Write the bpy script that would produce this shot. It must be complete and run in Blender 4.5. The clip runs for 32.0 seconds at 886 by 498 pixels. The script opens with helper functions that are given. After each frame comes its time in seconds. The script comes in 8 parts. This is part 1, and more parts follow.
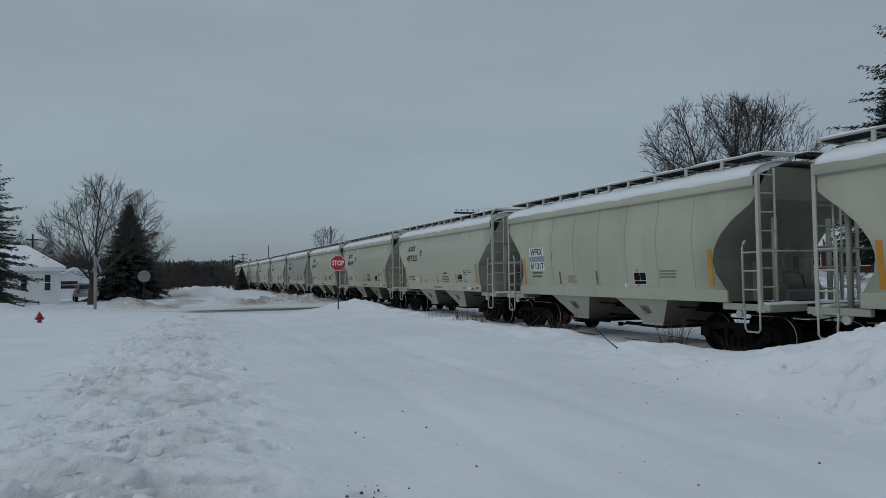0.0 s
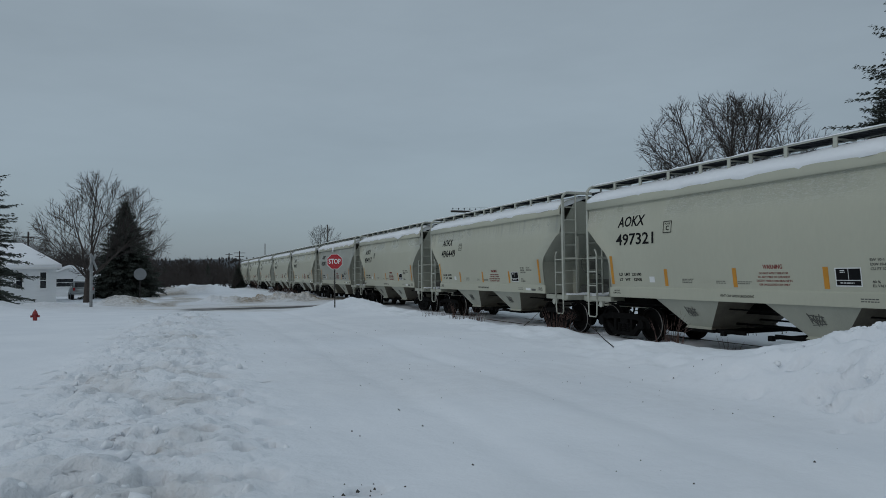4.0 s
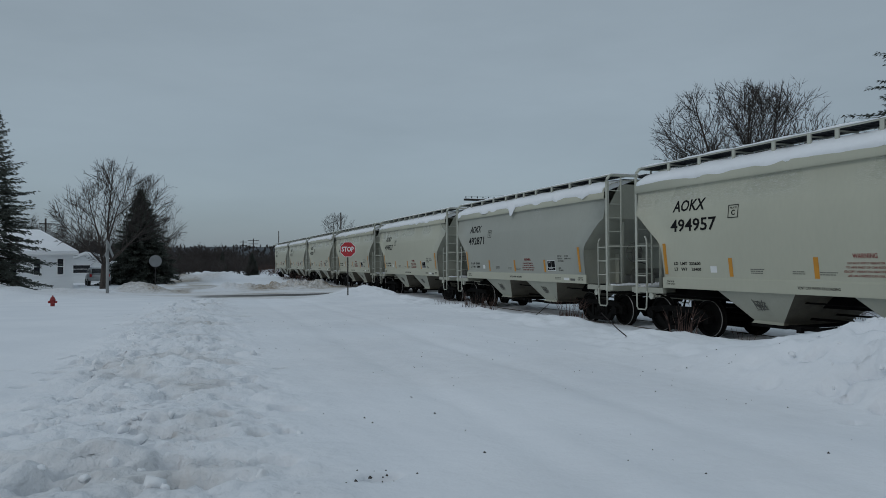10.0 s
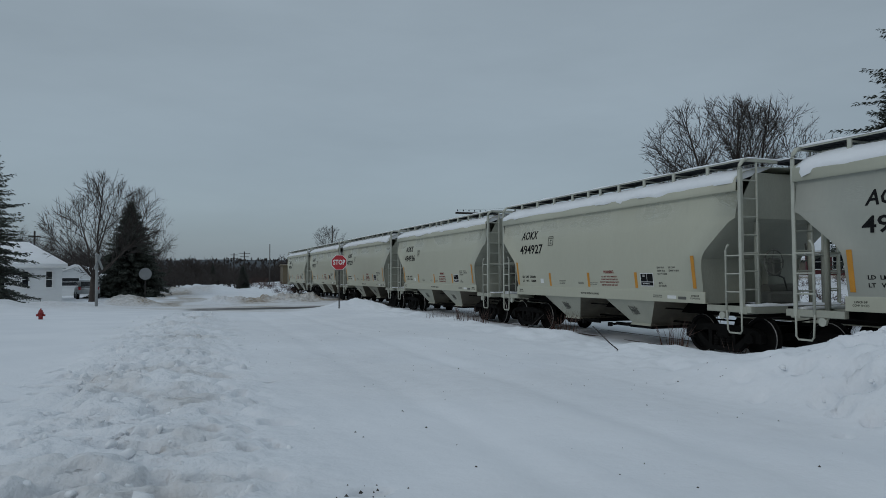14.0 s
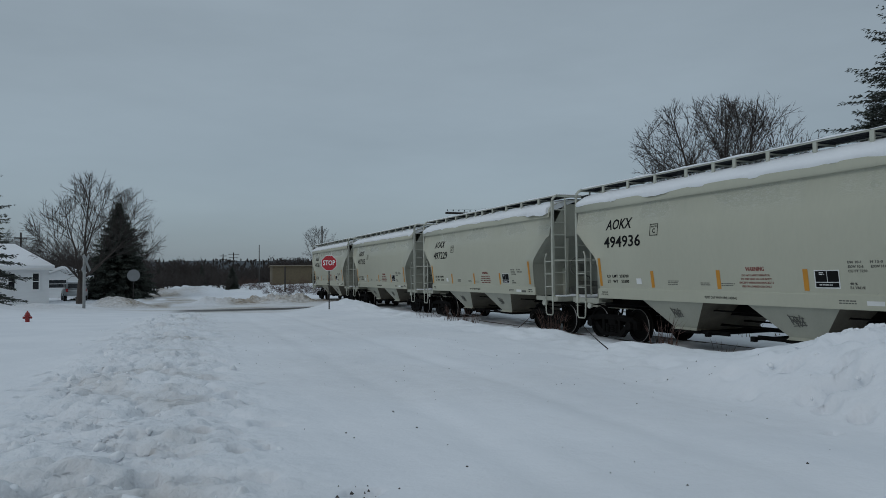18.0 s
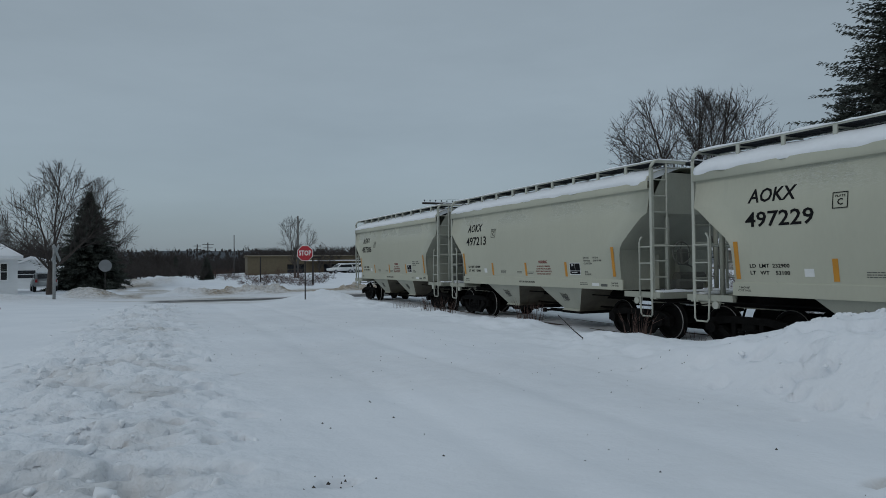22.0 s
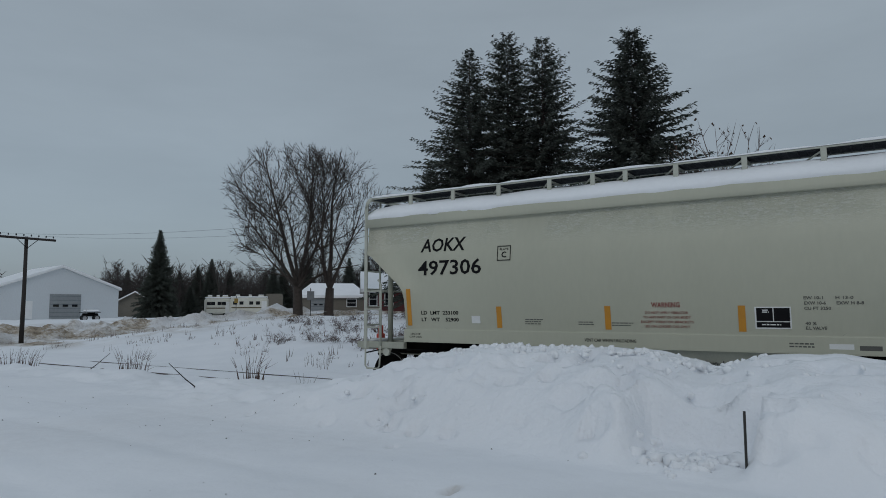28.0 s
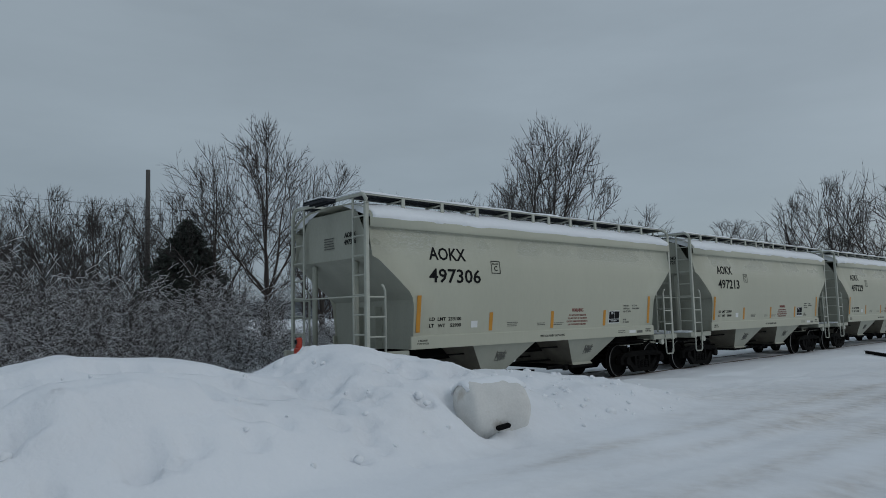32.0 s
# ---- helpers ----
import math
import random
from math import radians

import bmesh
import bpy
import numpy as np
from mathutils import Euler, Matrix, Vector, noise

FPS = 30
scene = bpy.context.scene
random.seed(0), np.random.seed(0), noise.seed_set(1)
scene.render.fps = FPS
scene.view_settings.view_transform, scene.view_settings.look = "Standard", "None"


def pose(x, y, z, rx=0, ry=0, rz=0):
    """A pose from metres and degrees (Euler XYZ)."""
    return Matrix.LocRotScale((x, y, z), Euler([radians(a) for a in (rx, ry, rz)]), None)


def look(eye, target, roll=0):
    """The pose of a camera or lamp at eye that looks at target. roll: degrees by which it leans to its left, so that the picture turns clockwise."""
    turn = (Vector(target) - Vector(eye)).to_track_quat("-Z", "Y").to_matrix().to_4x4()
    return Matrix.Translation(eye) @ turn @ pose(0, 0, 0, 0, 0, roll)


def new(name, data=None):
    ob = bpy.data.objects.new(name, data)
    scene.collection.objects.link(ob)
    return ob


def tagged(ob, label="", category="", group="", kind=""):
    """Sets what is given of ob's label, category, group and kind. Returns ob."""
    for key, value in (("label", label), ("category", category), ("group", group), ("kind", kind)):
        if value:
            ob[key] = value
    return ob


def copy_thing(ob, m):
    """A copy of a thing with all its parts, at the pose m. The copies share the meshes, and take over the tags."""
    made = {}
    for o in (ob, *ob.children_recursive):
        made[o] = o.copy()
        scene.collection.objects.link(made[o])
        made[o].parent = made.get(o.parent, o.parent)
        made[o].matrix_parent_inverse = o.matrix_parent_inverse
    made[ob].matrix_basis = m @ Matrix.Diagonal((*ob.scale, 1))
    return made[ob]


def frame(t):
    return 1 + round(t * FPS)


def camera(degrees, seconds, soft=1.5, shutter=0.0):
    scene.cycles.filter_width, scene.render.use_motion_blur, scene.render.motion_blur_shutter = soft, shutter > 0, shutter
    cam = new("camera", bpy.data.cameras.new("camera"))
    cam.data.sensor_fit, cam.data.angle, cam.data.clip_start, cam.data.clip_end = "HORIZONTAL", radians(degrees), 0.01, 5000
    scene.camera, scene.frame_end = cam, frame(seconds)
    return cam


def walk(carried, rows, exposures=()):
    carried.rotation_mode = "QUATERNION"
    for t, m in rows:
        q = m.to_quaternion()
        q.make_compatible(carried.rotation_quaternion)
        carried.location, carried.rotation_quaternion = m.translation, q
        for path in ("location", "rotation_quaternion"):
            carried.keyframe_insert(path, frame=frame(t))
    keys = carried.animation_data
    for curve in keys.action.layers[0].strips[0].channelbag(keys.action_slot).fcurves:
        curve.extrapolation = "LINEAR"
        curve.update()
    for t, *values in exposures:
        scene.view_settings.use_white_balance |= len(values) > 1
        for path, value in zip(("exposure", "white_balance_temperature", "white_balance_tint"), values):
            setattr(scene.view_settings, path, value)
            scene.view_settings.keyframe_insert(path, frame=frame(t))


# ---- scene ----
# ---------- camera and its way ----------
cam = camera(66.26, 32.0, soft=0.9)
EYE_Z = 1.90
# t, x, y, yaw, pitch, roll (degrees); the rail top is z = 0, the track runs along y
PATH = [
    (0, 0, 0, -21.83, 2.18, -0.73), (0.5, 0, 0, -21.78, 2.27, -0.95), (1, 0, 0, -21.64, 2.24, -1.16),
    (1.5, 0, 0, -21.8, 2.27, -1.37), (2, 0, 0, -22.05, 2.31, -1.07), (2.5, 0, 0, -22.58, 2.35, -0.81),
    (3, 0, 0, -22.41, 2.39, -0.68), (3.5, 0, 0, -22.3, 2.24, -0.62), (5.5, 0, 0, -21.34, 1.85, -0.45),
    (6, 0, 0, -21.37, 1.96, -0.31), (6.5, 0, 0, -21.45, 2.29, -0.4), (7, 0, 0, -21.32, 2.58, -0.17),
    (7.5, 0, 0, -21.15, 2.55, -0.36), (8, 0, 0, -21.02, 2.34, -0.25), (8.5, 0, 0, -20.98, 1.88, -0.22),
    (9, 0, 0, -20.93, 1.69, -0.13), (9.5, 0, 0, -21.06, 1.27, -0.5), (10, 0, 0, -21.01, 1.08, -0.32),
    (10.5, 0, 0, -21.13, 1.03, -0.03), (11, 0, 0, -21.23, 1.04, -0.37), (11.5, 0, 0, -21.28, 1.14, -0.86),
    (12, 0, 0, -21.34, 1.51, -1.13), (12.5, 0, 0, -21.88, 1.76, -0.81), (13, 0, 0, -22, 2.06, -0.56),
    (13.5, 0, 0, -21.76, 2.12, -0.36), (14, 0, 0, -21.72, 2.19, -0.25), (14.5, 0, 0, -21.74, 2.22, -0.41),
    (16.5, 0, 0, -22.2, 2.61, -0.38), (17, 0, 0, -22.28, 2.41, -0.44), (17.5, 0, 0, -22.45, 2.28, -0.39),
    (18, 0, 0, -22.56, 2.19, -0.53), (18.5, 0, 0, -23.15, 2.13, -1.04), (19, 0, 0, -23.3, 1.69, -0.92),
    (19.5, 0, 0, -23.29, 2.06, -0.95), (20, 0, 0, -23.32, 2.25, -0.52), (20.5, 0, 0, -23.56, 2.14, -0.77),
    (21, 0, 0, -23.45, 2.04, -0.51), (21.5, 0, 0, -23.55, 1.64, -0.27), (22, 0, 0, -24.51, 1.35, -0.54),
    (22.5, 0, 0, -25.18, 1, -0.4), (23, 0, 0, -25.96, 0.84, -0.56), (23.5, 0, 0, -26.77, 0.83, -0.42),
    (24, 0, 0, -27.48, 0.89, -0.59), (24.5, 0, 0, -28.63, 1.26, -0.53), (26.5, -0.41, 0.071, -45.48, 2.94, -0.69),
    (27, -0.342, 0.029, -49.82, 3.58, -1.49), (27.5, -0.304, -0.071, -53.45, 4.08, -0.91), (28, -0.282, -0.157, -56.5, 5.06, -0.1),
    (28.5, -0.289, -0.165, -64.61, 6.22, -0.15), (29, -0.267, -0.13, -72.31, 7.08, -0.42), (29.5, -0.175, -0.096, -80.44, 7.06, -1.01),
    (30, -0.093, -0.121, -90.97, 6.52, -0.7), (30.5, 0.033, -0.33, -102.22, 5.21, -0.81), (31, 0.121, -0.471, -113.14, 5.33, 0.14),
    (31.5, 0.269, -0.519, -124.09, 5.52, -0.83), (32, 0.386, -0.563, -131.56, 5.59, -1.25),
]


def cam_pose(x, y, yaw, pitch, roll):
    a, b = radians(yaw), radians(pitch)
    ahead = Vector((-math.sin(a) * math.cos(b), math.cos(a) * math.cos(b), math.sin(b)))
    eye = Vector((x, y, EYE_Z))
    return look(eye, eye + ahead, roll)


walk(cam, [(t, cam_pose(x, y, yaw, p, r)) for t, x, y, yaw, p, r in PATH],
     exposures=[(0.0, 0.0, 6500, 10), (26.0, 0.0, 6500, 10), (27.0, 0.0, 6560, 11), (28.0, 0.0, 6600, 12), (30.0, 0.0, 6650, 13.2), (31.0, 0.0, 6600, 14.5), (32.0, 0.0, 6550, 11)])

# ---------- overcast sky and weak sun ----------
world = bpy.data.worlds.new("overcast_sky")
scene.world = world
world.use_nodes = True
nt = world.node_tree
nt.nodes.clear()


def wnode(kind, **props):
    n = nt.nodes.new(kind)
    for k, v in props.items():
        if k == "ins":
            for key, val in v.items():
                n.inputs[key].default_value = val
    return n


w_out = wnode("ShaderNodeOutputWorld")
w_bg = wnode("ShaderNodeBackground", ins={"Strength": 1.0})
w_sky = nt.nodes.new("ShaderNodeTexSky")
w_sky.sky_type, w_sky.sun_disc = "NISHITA", False
w_sky.sun_elevation, w_sky.sun_rotation = radians(24), radians(200)
w_tc = wnode("ShaderNodeTexCoord")
w_sep = wnode("ShaderNodeSeparateXYZ")
nt.links.new(w_tc.outputs["Generated"], w_sep.inputs[0])
# cloud deck: brightness rises from the horizon to the zenith
w_ramp = nt.nodes.new("ShaderNodeValToRGB")
w_ramp.color_ramp.elements[0].position, w_ramp.color_ramp.elements[0].color = 0.0, (0.148, 0.193, 0.244, 1)
w_ramp.color_ramp.elements[1].position, w_ramp.color_ramp.elements[1].color = 1.0, (0.36, 0.428, 0.492, 1)
for pos, col in ((0.03, (0.166, 0.214, 0.260, 1)), (0.10, (0.222, 0.277, 0.322, 1)), (0.25, (0.256, 0.312, 0.354, 1)), (0.45, (0.262, 0.317, 0.358, 1))):
    e = w_ramp.color_ramp.elements.new(pos)
    e.color = col
nt.links.new(w_sep.outputs["Z"], w_ramp.inputs[0])
w_map = wnode("ShaderNodeMapping", ins={"Scale": (0.8, 0.8, 3.2)})
nt.links.new(w_tc.outputs["Generated"], w_map.inputs["Vector"])
w_noise = wnode("ShaderNodeTexNoise", ins={"Scale": 2.2, "Detail": 6.0, "Roughness": 0.55})
nt.links.new(w_map.outputs[0], w_noise.inputs["Vector"])
w_rng = wnode("ShaderNodeMapRange", ins={"From Min": 0.3, "From Max": 0.7, "To Min": 0.90, "To Max": 1.08})
nt.links.new(w_noise.outputs["Fac"], w_rng.inputs["Value"])
w_mul = nt.nodes.new("ShaderNodeVectorMath")
w_mul.operation = "SCALE"
nt.links.new(w_ramp.outputs[0], w_mul.inputs[0])
nt.links.new(w_rng.outputs[0], w_mul.inputs["Scale"])
w_sk = nt.nodes.new("ShaderNodeVectorMath")
w_sk.operation = "SCALE"
w_sk.inputs["Scale"].default_value = 0.01
nt.links.new(w_sky.outputs[0], w_sk.inputs[0])
w_add = nt.nodes.new("ShaderNodeVectorMath")
w_add.operation = "ADD"
nt.links.new(w_mul.outputs[0], w_add.inputs[0])
nt.links.new(w_sk.outputs[0], w_add.inputs[1])
nt.links.new(w_add.outputs[0], w_bg.inputs["Color"])
nt.links.new(w_bg.outputs[0], w_out.inputs["Surface"])

sun = new("sun", bpy.data.lights.new("sun", "SUN"))
sun.data.energy, sun.data.angle, sun.data.color = 0.34, radians(22), (1.0, 0.98, 0.95)
sun.matrix_world = look((0, 0, 50), (60, 16, 10))


# ---------- materials ----------
def material(name, color, rough=0.6, metal=0.0, vary=0.10, scale=3.0, fine=40.0, bump=0.0, bump_scale=30.0, spread=0.0,
             second=None, second_at=(0.55, 0.7), stretch=(1, 1, 1), spec=None):
    """A procedural surface: base colour varied at two scales, bump, and optional second colour in patches."""
    m = bpy.data.materials.new(name)
    m.use_nodes = True
    t = m.node_tree
    b = t.nodes["Principled BSDF"]
    b.inputs["Roughness"].default_value, b.inputs["Metallic"].default_value = rough, metal
    if spec is not None:
        b.inputs["Specular IOR Level"].default_value = spec
    tc, mp = t.nodes.new("ShaderNodeTexCoord"), t.nodes.new("ShaderNodeMapping")
    mp.inputs["Scale"].default_value = stretch
    t.links.new(tc.outputs["Object"], mp.inputs["Vector"])
    big, small = t.nodes.new("ShaderNodeTexNoise"), t.nodes.new("ShaderNodeTexNoise")
    big.inputs["Scale"].default_value, small.inputs["Scale"].default_value = scale, fine
    big.inputs["Detail"].default_value, small.inputs["Detail"].default_value = 4.0, 3.0
    for n in (big, small):
        t.links.new(mp.outputs[0], n.inputs["Vector"])
    add = t.nodes.new("ShaderNodeMath")
    add.operation = "ADD"
    t.links.new(big.outputs["Fac"], add.inputs[0])
    half = t.nodes.new("ShaderNodeMath")
    half.operation = "MULTIPLY"
    half.inputs[1].default_value = 0.5
    t.links.new(small.outputs["Fac"], half.inputs[0])
    t.links.new(half.outputs[0], add.inputs[1])
    src = add.outputs[0]
    if spread:
        info, sc = t.nodes.new("ShaderNodeObjectInfo"), t.nodes.new("ShaderNodeMath")
        sc.operation = "MULTIPLY_ADD"
        sc.inputs[1].default_value = spread
        t.links.new(info.outputs["Random"], sc.inputs[0])
        t.links.new(src, sc.inputs[2])
        src = sc.outputs[0]
    rng = t.nodes.new("ShaderNodeMapRange")
    rng.inputs["From Min"].default_value, rng.inputs["From Max"].default_value = 0.45, 1.05
    rng.inputs["To Min"].default_value, rng.inputs["To Max"].default_value = 1 - vary, 1 + vary
    t.links.new(src, rng.inputs["Value"])
    sc = t.nodes.new("ShaderNodeVectorMath")
    sc.operation = "SCALE"
    t.links.new(rng.outputs[0], sc.inputs["Scale"])
    sc.inputs[0].default_value = color
    out = sc.outputs[0]
    if second:
        pn = t.nodes.new("ShaderNodeTexNoise")
        pn.inputs["Scale"].default_value, pn.inputs["Detail"].default_value = scale * 1.7, 6.0
        t.links.new(mp.outputs[0], pn.inputs["Vector"])
        pr = t.nodes.new("ShaderNodeMapRange")
        pr.inputs["From Min"].default_value, pr.inputs["From Max"].default_value = second_at
        t.links.new(pn.outputs["Fac"], pr.inputs["Value"])
        mx = t.nodes.new("ShaderNodeMix")
        mx.data_type = "RGBA"
        t.links.new(pr.outputs[0], mx.inputs["Factor"])
        t.links.new(out, mx.inputs["A"])
        mx.inputs["B"].default_value = (*second, 1)
        out = mx.outputs["Result"]
    t.links.new(out, b.inputs["Base Color"])
    if bump:
        bn, bp = t.nodes.new("ShaderNodeTexNoise"), t.nodes.new("ShaderNodeBump")
        bn.inputs["Scale"].default_value, bn.inputs["Detail"].default_value = bump_scale, 5.0
        t.links.new(mp.outputs[0], bn.inputs["Vector"])
        bp.inputs["Strength"].default_value, bp.inputs["Distance"].default_value = bump, 0.02
        t.links.new(bn.outputs["Fac"], bp.inputs["Height"])
        t.links.new(bp.outputs["Normal"], b.inputs["Normal"])
    return m


SNOW = material("snow", (0.84, 0.86, 0.885), 0.65, vary=0.04, scale=0.8, fine=9, bump=0.35, bump_scale=14, spec=0.3)
RAIL_STEEL = material("rail_steel", (0.09, 0.07, 0.06), 0.5, 0.6, vary=0.3, scale=4)
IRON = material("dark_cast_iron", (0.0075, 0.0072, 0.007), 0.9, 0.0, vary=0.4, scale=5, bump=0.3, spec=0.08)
BARK = material("bare_bark", (0.060, 0.048, 0.042), 0.9, vary=0.3, scale=5, bump=0.5)
TWIG = material("twig_bark", (0.042, 0.034, 0.031), 0.9, vary=0.25)
TWIG_RED = material("reddish_twig", (0.09, 0.050, 0.040), 0.9, vary=0.3)
NEEDLE = material("spruce_needles", (0.060, 0.071, 0.058), 0.8, vary=0.45, scale=1.2, fine=8)
NEEDLE_B = material("pine_needles", (0.055, 0.074, 0.040), 0.8, vary=0.45, scale=1.2, fine=8)
WOOD_DARK = material("weathered_pole_wood", (0.032, 0.027, 0.025), 0.9, vary=0.3, scale=8, stretch=(1, 1, 0.1), bump=0.4)
WOOD_GREY = material("grey_pole_wood", (0.085, 0.08, 0.075), 0.9, vary=0.3, scale=8, stretch=(1, 1, 0.1), bump=0.4)
WHITE_PAINT = material("white_paint", (0.78, 0.79, 0.79), 0.6, vary=0.06, scale=1.5)
BLACK_PAINT = material("black_lettering", (0.010, 0.010, 0.011), 0.7, vary=0.1, spec=0.1)
GLASS_DARK = material("dark_glass", (0.012, 0.014, 0.017), 0.08, vary=0.2)


# ---------- mesh helpers ----------
def part(name, bm, mat, parent, label=""):
    """Links a bmesh, or finished mesh data, as one mesh object under a thing or a part."""
    if isinstance(bm, bmesh.types.BMesh):
        me = bpy.data.meshes.new(name)
        bm.normal_update()
        bm.to_mesh(me)
        bm.free()
    else:
        me = bm
    if mat is not None and not me.materials:
        me.materials.append(mat)
    ob = new(name, me)
    ob.parent = parent
    if label:
        ob["label"] = label
    return ob


def thing(name, label, category, m=None, group="", kind=""):
    ob = new(name)
    ob.empty_display_size = 0.2
    if m is not None:
        ob.matrix_world = m
    return tagged(ob, label, category, group, kind)


def solo(name, bm, mat, label, category, m=None, group="", kind=""):
    ob = part(name, bm, mat, None)
    if m is not None:
        ob.matrix_world = m
    return tagged(ob, label, category, group, kind)


def bm_new():
    return bmesh.new()


def add_box(bm, c, s, m=None, bevel=0.0):
    """Box of centre c and size s; bevel rounds its edges."""
    r = bmesh.ops.create_cube(bm, size=1.0)
    mat = Matrix.Translation(c) @ Matrix.Diagonal((*s, 1))
    if m is not None:
        mat = m @ mat
    bmesh.ops.transform(bm, matrix=mat, verts=r["verts"])
    if bevel:
        es = {e for v in r["verts"] for e in v.link_edges}
        bmesh.ops.bevel(bm, geom=list(es), offset=bevel, segments=1, affect="EDGES")
    return bm


def box(c, s, m=None, bevel=0.0):
    return add_box(bmesh.new(), c, s, m, bevel)


def add_tube(bm, pts, radii, sides=8, cap=True):
    """A tube along points; radii one number or one per point."""
    pts = [Vector(p) for p in pts]
    if not hasattr(radii, "__len__"):
        radii = [radii] * len(pts)
    rings = []
    for i, p in enumerate(pts):
        d = (pts[min(i + 1, len(pts) - 1)] - pts[max(i - 1, 0)]).normalized()
        u = d.cross(Vector((0.13, 0.21, 0.97)) if abs(d.z) < 0.9 else Vector((1, 0.1, 0))).normalized()
        v = d.cross(u)
        rings.append([bm.verts.new(p + radii[i] * (math.cos(2 * math.pi * k / sides) * u + math.sin(2 * math.pi * k / sides) * v)) for k in range(sides)])
    for a, b in zip(rings, rings[1:]):
        for k in range(sides):
            f = bm.faces.new((a[k], a[(k + 1) % sides], b[(k + 1) % sides], b[k]))
            f.smooth = sides > 5
    if cap:
        bm.faces.new(rings[0][::-1])
        bm.faces.new(rings[-1])
    return bm


def tube(pts, radii, sides=8):
    return add_tube(bmesh.new(), pts, radii, sides)


def add_prism(bm, outline, axis, lo, hi):
    """Extrudes a 2D outline along axis ('x', 'y' or 'z') from lo to hi."""
    def at(p, h):
        return {"x": (h, p[0], p[1]), "y": (p[0], h, p[1]), "z": (p[0], p[1], h)}[axis]
    a = [bm.verts.new(at(p, lo)) for p in outline]
    b = [bm.verts.new(at(p, hi)) for p in outline]
    n = len(a)
    bm.faces.new(a)
    bm.faces.new(b[::-1])
    for i in range(n):
        bm.faces.new((a[i], b[i], b[(i + 1) % n], a[(i + 1) % n]))
    bmesh.ops.recalc_face_normals(bm, faces=bm.faces)
    return bm


def prism(outline, axis, lo, hi):
    return add_prism(bmesh.new(), outline, axis, lo, hi)


def add_lathe(bm, profile, sides=24, axis="x"):
    """Turns (radius, height) points about an axis."""
    rings = []
    for r, h in profile:
        ring = []
        for k in range(sides):
            a = 2 * math.pi * k / sides
            c, s = r * math.cos(a), r * math.sin(a)
            ring.append(bm.verts.new({"x": (h, c, s), "y": (c, h, s), "z": (c, s, h)}[axis]))
        rings.append(ring)
    for a, b in zip(rings, rings[1:]):
        for k in range(sides):
            bm.faces.new((a[k], a[(k + 1) % sides], b[(k + 1) % sides], b[k]))
    bm.faces.new(rings[0][::-1])
    bm.faces.new(rings[-1])
    bmesh.ops.recalc_face_normals(bm, faces=bm.faces)
    return bm


def mesh_arrays(name, verts, faces, mat=None, smooth=False):
    """Mesh data from vertex and face arrays."""
    me = bpy.data.meshes.new(name)
    me.from_pydata(verts.tolist() if hasattr(verts, "tolist") else verts, [], faces.tolist() if hasattr(faces, "tolist") else faces)
    if smooth:
        me.polygons.foreach_set("use_smooth", np.ones(len(me.polygons), bool))
    if mat:
        me.materials.append(mat)
    return me


def text_mesh(words, size, shear=0.0, bold=0.0, width=0.0, align="CENTER", depth=0.002):
    """Lettering in the built-in font as mesh data; width stretches it to that many metres."""
    cu = bpy.data.curves.new("lettering", "FONT")
    cu.body, cu.size, cu.shear, cu.offset, cu.align_x, cu.align_y, cu.extrude = words, size, shear, bold, align, "CENTER", depth
    cu.resolution_u = 2
    ob = new("lettering", cu)
    bpy.context.view_layer.update()
    me = bpy.data.meshes.new_from_object(ob.evaluated_get(bpy.context.evaluated_depsgraph_get()))
    bpy.data.objects.remove(ob)
    if width:
        xs = [v.co.x for v in me.vertices]
        k = width / (max(xs) - min(xs))
        mid = (max(xs) + min(xs)) / 2 if align == "CENTER" else min(xs)
        for v in me.vertices:
            v.co.x = (v.co.x - mid) * k
    return me


# ---------- smooth noise on arrays ----------
def lattice(ix, iy, seed):
    h = (ix.astype(np.int64) * 374761393 + iy.astype(np.int64) * 668265263 + seed * 974711) & 0x7FFFFFFF
    h = ((h ^ (h >> 13)) * 1274126177) & 0x7FFFFFFF
    return ((h ^ (h >> 16)) & 0xFFFF) / 65535.0


def vnoise(x, y, seed=0):
    ix, iy = np.floor(x), np.floor(y)
    fx, fy = x - ix, y - iy
    fx, fy = fx * fx * (3 - 2 * fx), fy * fy * (3 - 2 * fy)
    a, b = lattice(ix, iy, seed), lattice(ix + 1, iy, seed)
    c, d = lattice(ix, iy + 1, seed), lattice(ix + 1, iy + 1, seed)
    return (a + (b - a) * fx) * (1 - fy) + (c + (d - c) * fx) * fy - 0.5


def fbm(x, y, seed=0, octaves=4):
    out, amp = 0, 1.0
    for k in range(octaves):
        out = out + amp * vnoise(x * 2**k + 17.3 * k, y * 2**k - 9.1 * k, seed + k)
        amp *= 0.5
    return out


def clods(x, y, seed=0):
    """Separate rounded lumps of uneven size with creases between them, 0 to 1."""
    ix, iy = np.floor(x), np.floor(y)
    out = np.zeros_like(x)
    for dx in (-1, 0, 1):
        for dy in (-1, 0, 1):
            cx, cy = ix + dx, iy + dy
            px, py = cx + lattice(cx, cy, seed), cy + lattice(cx, cy, seed + 1)
            r = 0.30 + 0.50 * lattice(cx, cy, seed + 2)
            h = lattice(cx, cy, seed + 3)
            q = np.clip(1 - ((x - px) ** 2 + (y - py) ** 2) / r**2, 0, 1)
            out = np.maximum(out, h * np.sqrt(q))
    return out


def step(a, b, v):
    k = np.clip((v - a) / (b - a), 0, 1)
    return k * k * (3 - 2 * k)


